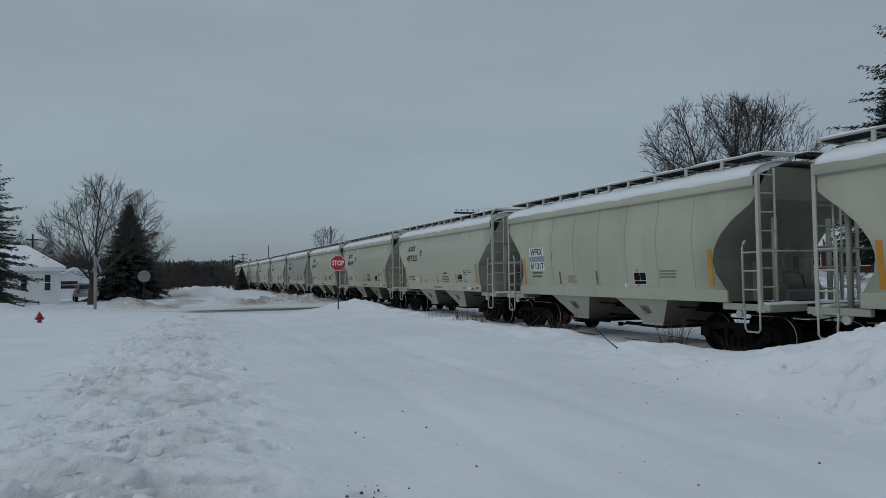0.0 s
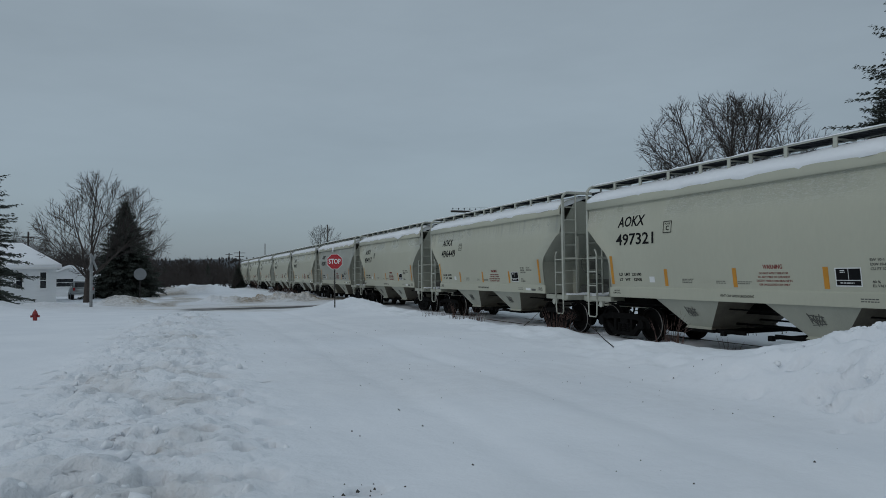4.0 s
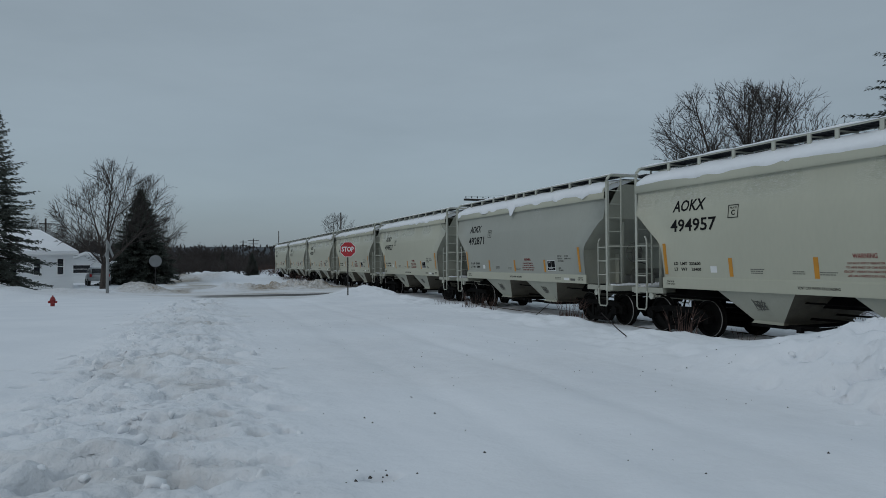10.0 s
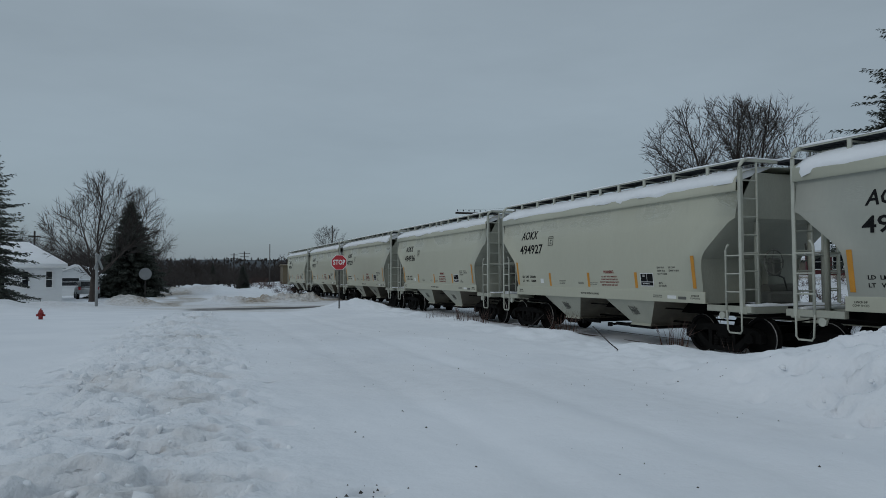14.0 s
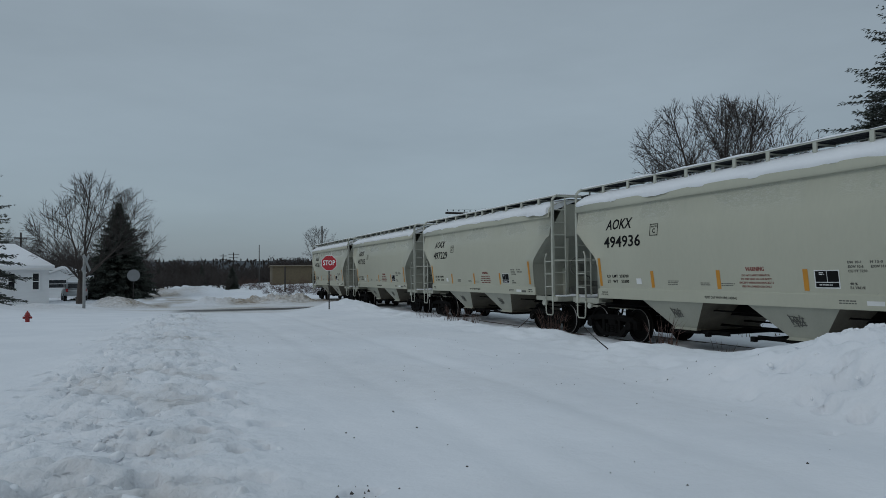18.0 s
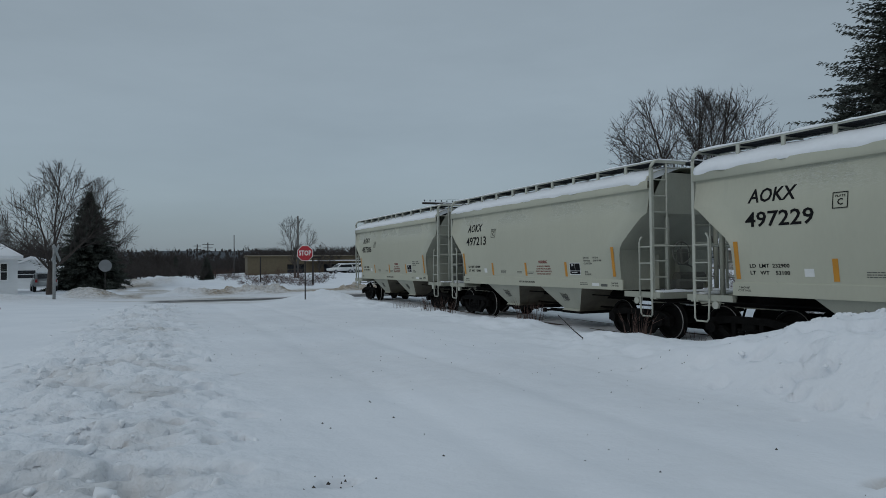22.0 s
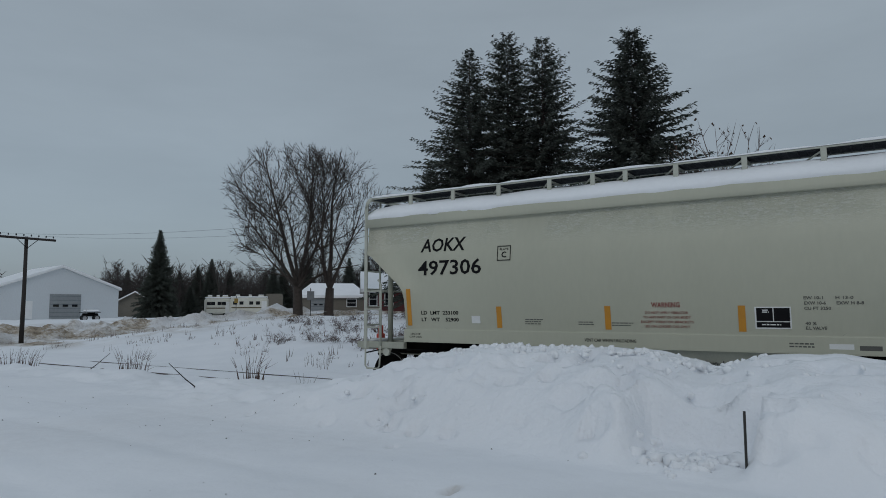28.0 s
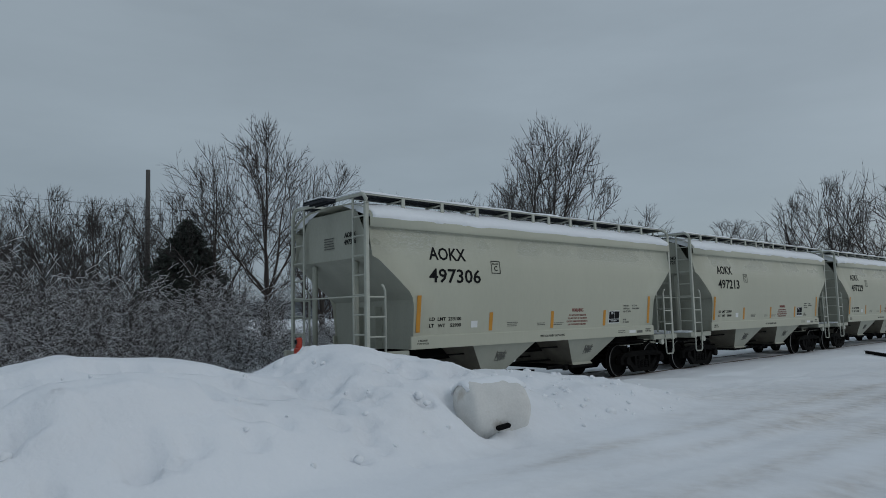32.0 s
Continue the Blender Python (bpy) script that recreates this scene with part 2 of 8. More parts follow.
# ---------- the ground: one snow sheet to the horizon ----------
TRACK_X = 12.99
ROAD_Y, ROAD_Z = [-60, -12, 0, 15, 28, 38, 47, 60, 120], [-0.05, 0.3, 0.38, 0.40, 0.28, 0.02, -0.10, -0.08, -0.1]
BANK_Y = [-22, -18, -15, -12.3, -10.6, -9.5, -8.6, -7.3, -6.2, -5.5, -4.9, -4.4, -3.6, -2.5, -1.5, -1.05, -0.4, 0.4, 1.2, 1.85, 2.6, 4.0, 5.2, 6.5, 7.9, 9.0, 12.0]
BANK_Z = [0.0, 0.05, 0.30, 0.32, 0.77, 0.90, 0.86, 1.31, 1.46, 1.44, 1.17, 1.28, 1.43, 1.51, 1.34, 1.13, 1.31, 1.37, 1.32, 1.13, 1.29, 1.33, 1.32, 1.05, 0.66, 0.42, 0.40]


def berm_x(y):
    return np.interp(y, [-10, 3, 8, 20, 31, 38], [-1.6, -0.7, -0.35, 0.1, 0.75, 1.4])


def ground_z(x, y):
    x, y = np.asarray(x, float), np.asarray(y, float)
    road = np.interp(y, ROAD_Y, ROAD_Z)
    west = road + 0.12 * step(-1, -8, x) * step(60, 20, y) + 0.25 * step(-5, -60, x)
    # rise east of the track
    rise = np.interp(x, [15.2, 17.5, 21, 27, 34, 48, 80, 120], [-0.12, 0.15, 0.55, 1.0, 1.25, 1.5, 1.75, 1.6])
    cross = step(33, 41, y) * step(62, 53, y)
    east = rise * (1 - 0.85 * cross * step(60, 25, x)) * (1 - 0.45 * step(50, 75, y))
    bed = -0.010 + 0.045 * fbm(x * 1.5, y * 0.6, 31) + 0.035 * step(24, 29, y)
    z = west + (bed - west) * step(8.8, 10.9, x)
    z = z + (east - z) * step(14.8, 16.6, x)
    near = step(60, 30, np.hypot(x - 4, y))
    # long bank beside the track
    crest = np.interp(y, BANK_Y, BANK_Z) + 0.07 * fbm(y * 1.3, x * 0.4, 3) * step(12, 8, y)
    foot = 6.0 + 0.5 * vnoise(y * 0.35, y * 0, 5)
    steep = step(-0.6, 0.6, y) * step(3.2, 2.3, y)
    side = ((0.62 + 0.12 * steep) * step(foot - 0.1 * steep, foot + 1.25 - 0.45 * steep, x) + (0.38 - 0.12 * steep) * step(foot + 0.9, 8.9, x)) * step(11.0, 9.35, x)
    inb = step(14, 9, y) * step(-26, -20, y)
    fresh = step(-0.3, 2.2, y)
    wx, wy = x + 0.10 * vnoise(x * 3, y * 3, 61), y + 0.10 * vnoise(x * 3, y * 3, 62)
    rough = 0.20 * fbm(x * 0.75, y * 0.75, 7, 4) + (0.09 + 0.04 * fresh) * fbm(x * 2.6, y * 2.6, 8, 4) + fresh * step(7.5, 5.0, y) * (0.11 * clods(wx * 2.3, wy * 2.3, 9) + 0.06 * clods(wx * 5.0, wy * 5.0, 14)) + (1 - fresh) * 0.07 * clods(wx * 2.4, wy * 2.4, 17)
    z = z + inb * side * (crest - z + rough * step(0.1, 0.6, side) * step(1.02, 0.75, side))
    # square cut dug into the bank beside the stake
    cut = step(0.97, 1.02, y) * step(2.35, 2.05, y) * step(7.50, 7.32, x) * step(5.9, 6.2, x)
    z = z - cut * np.clip(z - 0.40 - 0.06 * (x - 6.3) - 0.08 * fbm(x * 2, y * 2, 66), 0, 0.75)
    # low ridge towards the stop sign
    lo = np.exp(-((x - np.interp(y, [8, 20, 36], [8.3, 8.9, 8.4])) / 1.15) ** 2) * step(7.5, 11, y) * step(41, 36, y)
    z = z + lo * (0.03 + 0.26 * step(22, 32, y) + 0.24 * fbm(x * 0.9, y * 0.9, 11, 4) + 0.06 * fbm(x * 4, y * 4, 12, 2))
    # ploughed berm of lumps on the other side of the road
    b = (x - berm_x(y)) / (1.35 + 0.25 * vnoise(y * 0.5, y * 0, 13))
    berm = np.exp(-np.abs(b) ** 3.0) * step(39, 30, y) * step(-12, -4, y)
    lumps = np.abs(fbm(x * 2.0, y * 2.0, 15, 5))
    vx, vy = x + 0.16 * vnoise(x * 2.5, y * 2.5, 63), y + 0.16 * vnoise(x * 2.5, y * 2.5, 64)
    z = z + berm * (0.06 + 0.07 * lumps + 0.12 * clods(vx * 1.7, vy * 2.3, 21) + 0.06 * clods(vx * 4.2, vy * 5.5, 25) + 0.018 * fbm(x * 9, y * 9, 29, 2))
    # piles by the junction and along the crossing road
    for px, py, ph, pr in ((-2.6, 50, 0.75, 1.6), (-5.5, 45, 0.4, 2.6), (-9, 43, 0.5, 2.5), (-14, 44, 0.5, 3.0), (8.4, 33, 0.22, 2.2),
                           (3, 80, 1.0, 4.5), (-14, 38, 0.25, 2.5)):
        z = z + ph * np.exp(-((x - px) ** 2 + (y - py) ** 2) / pr**2) * (1 + 0.6 * fbm(x * 0.8, y * 0.8, 19))
    n_side = np.exp(-((y - 53.2) / 1.5) ** 2) * step(1.2, 3.5, x) * step(62, 50, x) * (1 - step(10.4, 11.2, x) * step(15.6, 14.8, x))
    s_side = np.exp(-((y - 41.9 - 0.04 * (x - 16)) / 1.2) ** 2) * step(16.0, 18, x) * step(62, 50, x)
    z = z + (n_side * (0.46 + 0.30 * step(22, 32, x)) + s_side * 0.50) * (0.4 + 0.9 * fbm(x * 0.9, y * 0.9, 23) + 0.8 * clods(x * 1.2, y * 1.2, 65) + 0.6 * clods(x * 3, y * 3, 67))
    z = z + 0.4 * step(20, 30, x) * step(9, 15, y) * step(40, 33, y) * np.abs(fbm(x * 0.3, y * 0.3, 27))
    field = step(16.5, 19, x) * step(45, 34, x) * step(17, 25, y) * step(42, 38, y)
    z = z + field * (0.10 * clods(x * 0.9, y * 0.9, 83) + 0.06 * clods(x * 2.2, y * 2.2, 84))
    # gentle unevenness, tyre tracks in the road
    z = z + near * 0.05 * fbm(x * 0.35, y * 0.35, 25, 3) * (1 - step(10.8, 11.6, x) * step(15.2, 14.6, x))
    ruts = np.exp(-((x - 2.6 - 0.02 * y) / 0.22) ** 2) + np.exp(-((x - 4.3 - 0.02 * y) / 0.22) ** 2)
    z = z - 0.035 * ruts * step(40, 30, y) * step(-30, -10, y)
    lane = step(0.8, 1.8, x) * step(6.6, 5.8, x) * step(42, 34, y) * step(-40, -20, y)
    z = z + lane * (0.030 * fbm(x * 1.6 + 0.1 * y, y * 0.22, 75, 4) + 0.012 * fbm(x * 5, y * 1.5, 76, 3))
    # far valley and hills
    r, az = np.hypot(x, y), np.arctan2(x, y)
    low = -5.0 * step(150, 420, r) * np.exp(-((az + 0.02) / 0.35) ** 2)
    ridge = (24 + 26 * (vnoise(az * 2.3 + 5, az * 0, 33) + 0.5) + 5 * fbm(az * 11, az * 0, 35)) * step(700, 1700, r) * (1 - 0.5 * step(1900, 3000, r))
    return z + low + ridge


# hollows, footprints and scooped ledges: x, y, radius across, radius along, depth
HOLLOWS = [(6.85, -6.62, 0.36, 0.34, 0.28), (8.75, -6.0, 0.65, 0.55, -0.07), (9.0, -5.32, 0.10, 0.12, -0.07), (9.0, -5.6, 0.12, 0.13, -0.05), (6.45, -6.75, 0.40, 0.40, 0.12), (7.20, -2.42, 0.32, 0.92, -0.26), (6.85, -1.93, 0.14, 0.28, -0.15), (8.3, -2.6, 0.25, 0.9, 0.10), (7.7, -5.0, 0.18, 0.25, 0.14), (7.3, -5.35, 0.10, 0.14, 0.09), (7.0, -0.85, 0.10, 0.22, 0.10), (7.35, -0.3, 0.09, 0.12, 0.10),
           (7.1, 0.75, 0.09, 0.18, 0.10), (8.1, 0.55, 0.10, 0.12, 0.08), (7.0, 6.2, 0.16, 0.22, 0.08), (6.7, 6.6, 0.12, 0.16, 0.06), (7.6, 7.0, 0.12, 0.2, 0.06),
           (7.3, -3.4, 0.12, 0.15, 0.08), (7.9, -6.2, 0.12, 0.18, 0.08), (6.9, -3.9, 0.10, 0.16, 0.07), (8.3, -0.9, 0.12, 0.15, 0.07)]
pit = random.Random(12)
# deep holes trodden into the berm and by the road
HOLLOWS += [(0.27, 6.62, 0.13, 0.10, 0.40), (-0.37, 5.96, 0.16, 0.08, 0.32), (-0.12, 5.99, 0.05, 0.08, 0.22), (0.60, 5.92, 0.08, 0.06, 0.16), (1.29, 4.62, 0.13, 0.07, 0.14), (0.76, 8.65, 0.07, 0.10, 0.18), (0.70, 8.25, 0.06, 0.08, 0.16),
            (7.01, 5.97, 0.12, 0.10, 0.20), (7.5, 6.22, 0.14, 0.10, 0.16), (4.65, 3.05, 0.10, 0.05, 0.06), (10.2, 8.55, 0.15, 0.12, 0.18), (5.9, 4.6, 0.09, 0.06, 0.08), (6.3, 7.4, 0.10, 0.06, 0.08)]
# footprints on the slope of the bank
HOLLOWS += [(7.13, -4.75, 0.09, 0.14, 0.15), (7.12, -5.43, 0.08, 0.11, 0.14), (6.77, -5.03, 0.08, 0.11, 0.13), (7.05, -6.31, 0.08, 0.12, 0.12), (8.77, -5.07, 0.12, 0.10, 0.12), (7.65, -4.96, 0.08, 0.10, 0.11), (6.63, -4.93, 0.07, 0.10, 0.10),
            (6.31, -4.63, 0.08, 0.10, 0.08), (6.39, -4.96, 0.07, 0.09, 0.08), (6.35, -4.54, 0.07, 0.09, 0.07), (6.77, -4.66, 0.07, 0.12, 0.10), (6.48, -5.72, 0.06, 0.12, 0.06), (6.09, -5.23, 0.08, 0.09, 0.06), (7.51, -4.26, 0.08, 0.10, 0.12), (7.2, -5.2, 0.07, 0.08, 0.09), (7.0, -5.25, 0.07, 0.08, 0.08)]
for _ in range(430):
    py = pit.uniform(3.2, 30) if pit.random() < 0.75 else pit.uniform(3.5, 12)
    r = pit.uniform(0.04, 0.10)
    HOLLOWS.append((float(berm_x(py)) + pit.gauss(0, 0.7), py, r * pit.uniform(0.9, 2.0), r * pit.uniform(0.5, 1.0), pit.uniform(0.08, 0.26)))
for _ in range(150):
    r = pit.uniform(0.06, 0.17)
    HOLLOWS.append((pit.uniform(6.4, 8.9), pit.uniform(-7.5, 6.5), r, r * pit.uniform(0.7, 1.8), pit.uniform(0.06, 0.20)))


def hollows(x, y):
    out = np.zeros_like(x)
    for hx, hy, ra, rb, d in HOLLOWS:
        i0, i1 = np.searchsorted(gx, (hx - 3 * ra, hx + 3 * ra))
        j0, j1 = np.searchsorted(gy, (hy - 3 * rb, hy + 3 * rb))
        u, v = (x[j0:j1, i0:i1] - hx) / ra, (y[j0:j1, i0:i1] - hy) / rb
        out[j0:j1, i0:i1] -= d * np.exp(-((u * u + v * v) ** (5.0 if d < 0 else 2.4)))
    return out


def gz(x, y):
    return float(ground_z(np.array([x]), np.array([y]))[0])


def spaced(marks):
    """Grid lines from (start, end, step) stretches."""
    out = []
    for a, b, s in marks:
        n = max(1, round((b - a) / s))
        out += list(np.linspace(a, b, n, endpoint=False))
    return np.array(out + [marks[-1][1]])


gx = np.concatenate([-np.geomspace(3200, 40, 34), spaced([(-36, -14, 1.1), (-14, -3.2, 0.4), (-3.2, -1.7, 0.06), (-1.7, 1.3, 0.038), (1.3, 2.0, 0.07), (2.0, 5.6, 0.09), (5.6, 10.8, 0.055), (10.8, 17, 0.2), (17, 40, 0.5), (40, 66, 1.3)]), np.geomspace(70, 3200, 34)])
gy = np.concatenate([-np.geomspace(3200, 42, 34), spaced([(-40, -20, 0.9), (-20, -12, 0.25), (-12, 1, 0.075), (1, 4, 0.055), (4, 12, 0.042), (12, 26, 0.11), (26, 38, 0.30), (38, 58, 0.2), (58, 90, 1.0)]), np.geomspace(96, 3200, 36)])
GX, GY = np.meshgrid(gx, gy)
GZ = ground_z(GX, GY) + hollows(GX, GY)
nx, ny = len(gx), len(gy)
idx = np.arange(nx * ny).reshape(ny, nx)
quads = np.stack([idx[:-1, :-1], idx[:-1, 1:], idx[1:, 1:], idx[1:, :-1]], -1).reshape(-1, 4)
gme = bpy.data.meshes.new("ground")
gme.vertices.add(nx * ny)
gme.vertices.foreach_set("co", np.stack([GX, GY, GZ], -1).ravel())
gme.loops.add(quads.size)
gme.loops.foreach_set("vertex_index", quads.ravel())
gme.polygons.add(len(quads))
gme.polygons.foreach_set("loop_start", np.arange(0, quads.size, 4))
gme.polygons.foreach_set("use_smooth", np.ones(len(quads), bool))
gme.update()


def dirt_and_pit_shade(x, y):
    """Where sand, slush and road dirt lie, and pits with painted shade: 0 clean snow, 1 brown slush."""
    n = fbm(x * 0.35, y * 0.35, 41, 4)
    cross = np.exp(-((y - 46.3) / 5.0) ** 4) * step(-70, -20, x) * step(75, 55, x) * (0.15 + 0.45 * step(-5, 1, x)) * (0.35 + 0.65 * np.exp(-((y - 43.5) / 1.8) ** 2))
    north = np.exp(-((x + 0.5) / 5.0) ** 4) * step(44, 50, y) * step(260, 120, y) * np.clip(0.25 + 1.6 * vnoise(x * 0.9, y * 0.12, 49), 0, 0.6)
    piles = np.exp(-((y - 53.0) / 3.0) ** 2) * step(3, 6, x) * step(80, 60, x) * (1.2 - 0.75 * step(20, 30, x)) + np.exp(-((y - 41.6) / 2.6) ** 2) * step(15, 17, x) * step(80, 60, x) * 1.15
    mouth = np.exp(-((x - 4) / 3.0) ** 2) * step(32, 38, y) * step(48, 44, y) * 0.25
    south = step(-3, -8, y) * np.exp(-((x - 4.5) / 3.2) ** 2) * 0.16
    shoulder = step(29, 39, y) * step(60, 56, y) * step(15.5, 18, x) * step(85, 60, x) * np.clip(0.42 + 2.6 * fbm(x * 0.8, y * 0.8, 43), 0, 0.9)
    piles = np.maximum(piles * (0.55 + 0.6 * clods(x * 1.1, y * 1.1, 47)), shoulder)
    d = np.clip(np.maximum.reduce([cross, north * 0.9, piles, mouth, south]) * (0.75 + 1.1 * n), 0, 1)
    berm = np.exp(-((x - berm_x(y)) / 1.2) ** 2) * step(38, 30, y) * 0.16 * np.clip(-0.1 + 2.6 * fbm(x * 1.1, y * 1.1, 45), 0, 1)
    road = np.exp(-((x - 4) / 3.0) ** 4) * 0.05 * np.clip(0.5 + 2 * n, 0, 1)
    lane = sum(np.exp(-((x - c - 0.25 * vnoise(y * 0.2, y * 0, 71)) / 0.20) ** 2) for c in (2.5, 3.3, 4.3, 5.1))
    road = road + lane * step(-2, -7, y) * 0.15 * np.clip(0.5 + 2.0 * fbm(x * 1.2, y * 0.25, 73), 0, 1)
    # brown lumps, and pits whose dirt and shade share one painted brown
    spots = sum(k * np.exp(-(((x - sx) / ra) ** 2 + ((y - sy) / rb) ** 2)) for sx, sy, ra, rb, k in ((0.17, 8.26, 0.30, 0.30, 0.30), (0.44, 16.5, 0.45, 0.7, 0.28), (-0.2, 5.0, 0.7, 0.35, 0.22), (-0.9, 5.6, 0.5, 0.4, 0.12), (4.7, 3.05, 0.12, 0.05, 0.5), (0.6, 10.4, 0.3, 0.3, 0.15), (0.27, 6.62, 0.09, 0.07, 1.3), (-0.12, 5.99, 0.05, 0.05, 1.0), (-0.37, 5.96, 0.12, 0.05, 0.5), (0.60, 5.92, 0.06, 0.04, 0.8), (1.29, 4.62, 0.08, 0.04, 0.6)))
    return np.clip(d + berm + road + spots, 0, 1)


def wet_map(x, y):
    """Bare wet asphalt on the crossing road."""
    n = fbm(x * 0.5, y * 1.2, 51, 4)
    band = np.exp(-((y - 40.9 - 0.02 * x) / 1.9) ** 4) * step(0.2, 1.6, x) * step(19, 15, x)
    return np.clip(band * (1.2 + 1.0 * n), 0, 1)


def rough_map(x, y):
    """Freshly ploughed, crumbly snow."""
    berm = np.exp(-np.abs((x - berm_x(y)) / 1.4) ** 3) * step(40, 32, y) * step(-12, -4, y)
    bank = step(5.9, 6.8, x) * step(11, 10, x) * step(-11, -9, y) * step(8, 4, y) * (0.30 + 0.25 * step(-0.2, 1.5, y))
    piles = step(38, 41, y) * step(62, 55, y) * 0.8
    return np.clip(np.maximum.reduce([berm, bank, piles]) + 0.12, 0, 1)


# the dirt attribute also holds the painted shade of the pits
for nm, fn in (("dirt", dirt_and_pit_shade), ("wet", wet_map), ("rough", rough_map)):
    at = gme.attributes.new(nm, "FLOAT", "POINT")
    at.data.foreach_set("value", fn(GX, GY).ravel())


def ground_material():
    m = bpy.data.materials.new("snow_ground")
    m.use_nodes = True
    t = m.node_tree
    b = t.nodes["Principled BSDF"]
    b.inputs["Specular IOR Level"].default_value = 0.25
    tc = t.nodes.new("ShaderNodeTexCoord")
    def noise_of(scale, detail=5.0):
        n = t.nodes.new("ShaderNodeTexNoise")
        n.inputs["Scale"].default_value, n.inputs["Detail"].default_value = scale, detail
        t.links.new(tc.outputs["Object"], n.inputs["Vector"])
        return n.outputs["Fac"]
    def ramp(src, *stops):
        r = t.nodes.new("ShaderNodeValToRGB")
        r.color_ramp.elements[0].position, r.color_ramp.elements[0].color = stops[0]
        r.color_ramp.elements[1].position, r.color_ramp.elements[1].color = stops[-1]
        for p, c in stops[1:-1]:
            r.color_ramp.elements.new(p).color = c
        t.links.new(src, r.inputs[0])
        return r.outputs[0]
    def mix(fac, a, c):
        x = t.nodes.new("ShaderNodeMix")
        x.data_type = "RGBA"
        t.links.new(fac, x.inputs["Factor"])
        t.links.new(a, x.inputs["A"])
        t.links.new(c, x.inputs["B"])
        return x.outputs["Result"]
    clean = ramp(noise_of(0.5), (0.3, (0.775, 0.80, 0.835, 1)), (0.7, (0.85, 0.87, 0.90, 1)))
    brown = ramp(noise_of(2.6, 8), (0.3, (0.16, 0.125, 0.09, 1)), (0.5, (0.34, 0.28, 0.21, 1)), (0.75, (0.62, 0.58, 0.52, 1)))
    black = ramp(noise_of(3.0), (0.3, (0.035, 0.032, 0.028, 1)), (0.7, (0.085, 0.078, 0.068, 1)))
    da, wa = t.nodes.new("ShaderNodeAttribute"), t.nodes.new("ShaderNodeAttribute")
    da.attribute_name, wa.attribute_name = "dirt", "wet"
    spk = t.nodes.new("ShaderNodeMath")
    spk.operation = "MULTIPLY_ADD"
    spk.use_clamp = True
    t.links.new(noise_of(7.0, 8), spk.inputs[0])
    t.links.new(da.outputs["Fac"], spk.inputs[1])
    spk.inputs[2].default_value = 0.0
    gain = t.nodes.new("ShaderNodeMath")
    gain.operation, gain.use_clamp = "MULTIPLY", True
    gain.inputs[1].default_value = 2.9
    t.links.new(spk.outputs[0], gain.inputs[0])
    col = mix(gain.outputs[0], clean, brown)
    col = mix(wa.outputs["Fac"], col, black)
    # far woods on the hills
    sep = t.nodes.new("ShaderNodeVectorMath")
    sep.operation = "LENGTH"
    t.links.new(tc.outputs["Object"], sep.inputs[0])
    far = t.nodes.new("ShaderNodeMapRange")
    far.inputs["From Min"].default_value, far.inputs["From Max"].default_value = 380, 620
    t.links.new(sep.outputs["Value"], far.inputs["Value"])
    wood = ramp(noise_of(0.006, 9), (0.36, (0.030, 0.038, 0.046, 1)), (0.66, (0.055, 0.066, 0.078, 1)), (0.72, (0.45, 0.48, 0.50, 1)))
    col = mix(far.outputs[0], col, wood)
    t.links.new(col, b.inputs["Base Color"])
    rr = t.nodes.new("ShaderNodeMapRange")
    rr.inputs["To Min"].default_value, rr.inputs["To Max"].default_value = 0.7, 0.6
    t.links.new(wa.outputs["Fac"], rr.inputs["Value"])
    t.links.new(rr.outputs[0], b.inputs["Roughness"])
    bp, bp2 = t.nodes.new("ShaderNodeBump"), t.nodes.new("ShaderNodeBump")
    bp.inputs["Strength"].default_value, bp.inputs["Distance"].default_value = 0.30, 0.06
    bp2.inputs["Strength"].default_value, bp2.inputs["Distance"].default_value = 0.35, 0.012
    t.links.new(noise_of(3.5, 6), bp.inputs["Height"])
    t.links.new(noise_of(26, 4), bp2.inputs["Height"])
    t.links.new(bp.outputs["Normal"], bp2.inputs["Normal"])
    # crumbs and creases where the snow is freshly ploughed
    ra, bp3 = t.nodes.new("ShaderNodeAttribute"), t.nodes.new("ShaderNodeBump")
    ra.attribute_name = "rough"
    bp3.inputs["Distance"].default_value = 0.06
    t.links.new(noise_of(9.0, 7), bp3.inputs["Height"])
    t.links.new(ra.outputs["Fac"], bp3.inputs["Strength"])
    t.links.new(bp2.outputs["Normal"], bp3.inputs["Normal"])
    t.links.new(bp3.outputs["Normal"], b.inputs["Normal"])
    return m


ground = part("ground", gme, ground_material(), None)
tagged(ground, "snow-covered ground with ploughed banks and dirty roads", "ground", kind="structure")


# ---------- railway track ----------
def build_track():
    track = thing("railway_track", "single railway track with worn steel rails half buried in snow", "railway", kind="structure")
    head = [(-0.036, 0.0), (-0.036, -0.035), (-0.010, -0.05), (-0.010, -0.13), (-0.075, -0.155), (-0.075, -0.172),
            (0.075, -0.172), (0.075, -0.155), (0.010, -0.13), (0.010, -0.05), (0.036, -0.035), (0.036, 0.0)]
    for sx in (-0.7525, 0.7525):
        part("rail", prism([(TRACK_X + sx + a, b) for a, b in head], "y", -170, 330), RAIL_STEEL, track)


build_track()

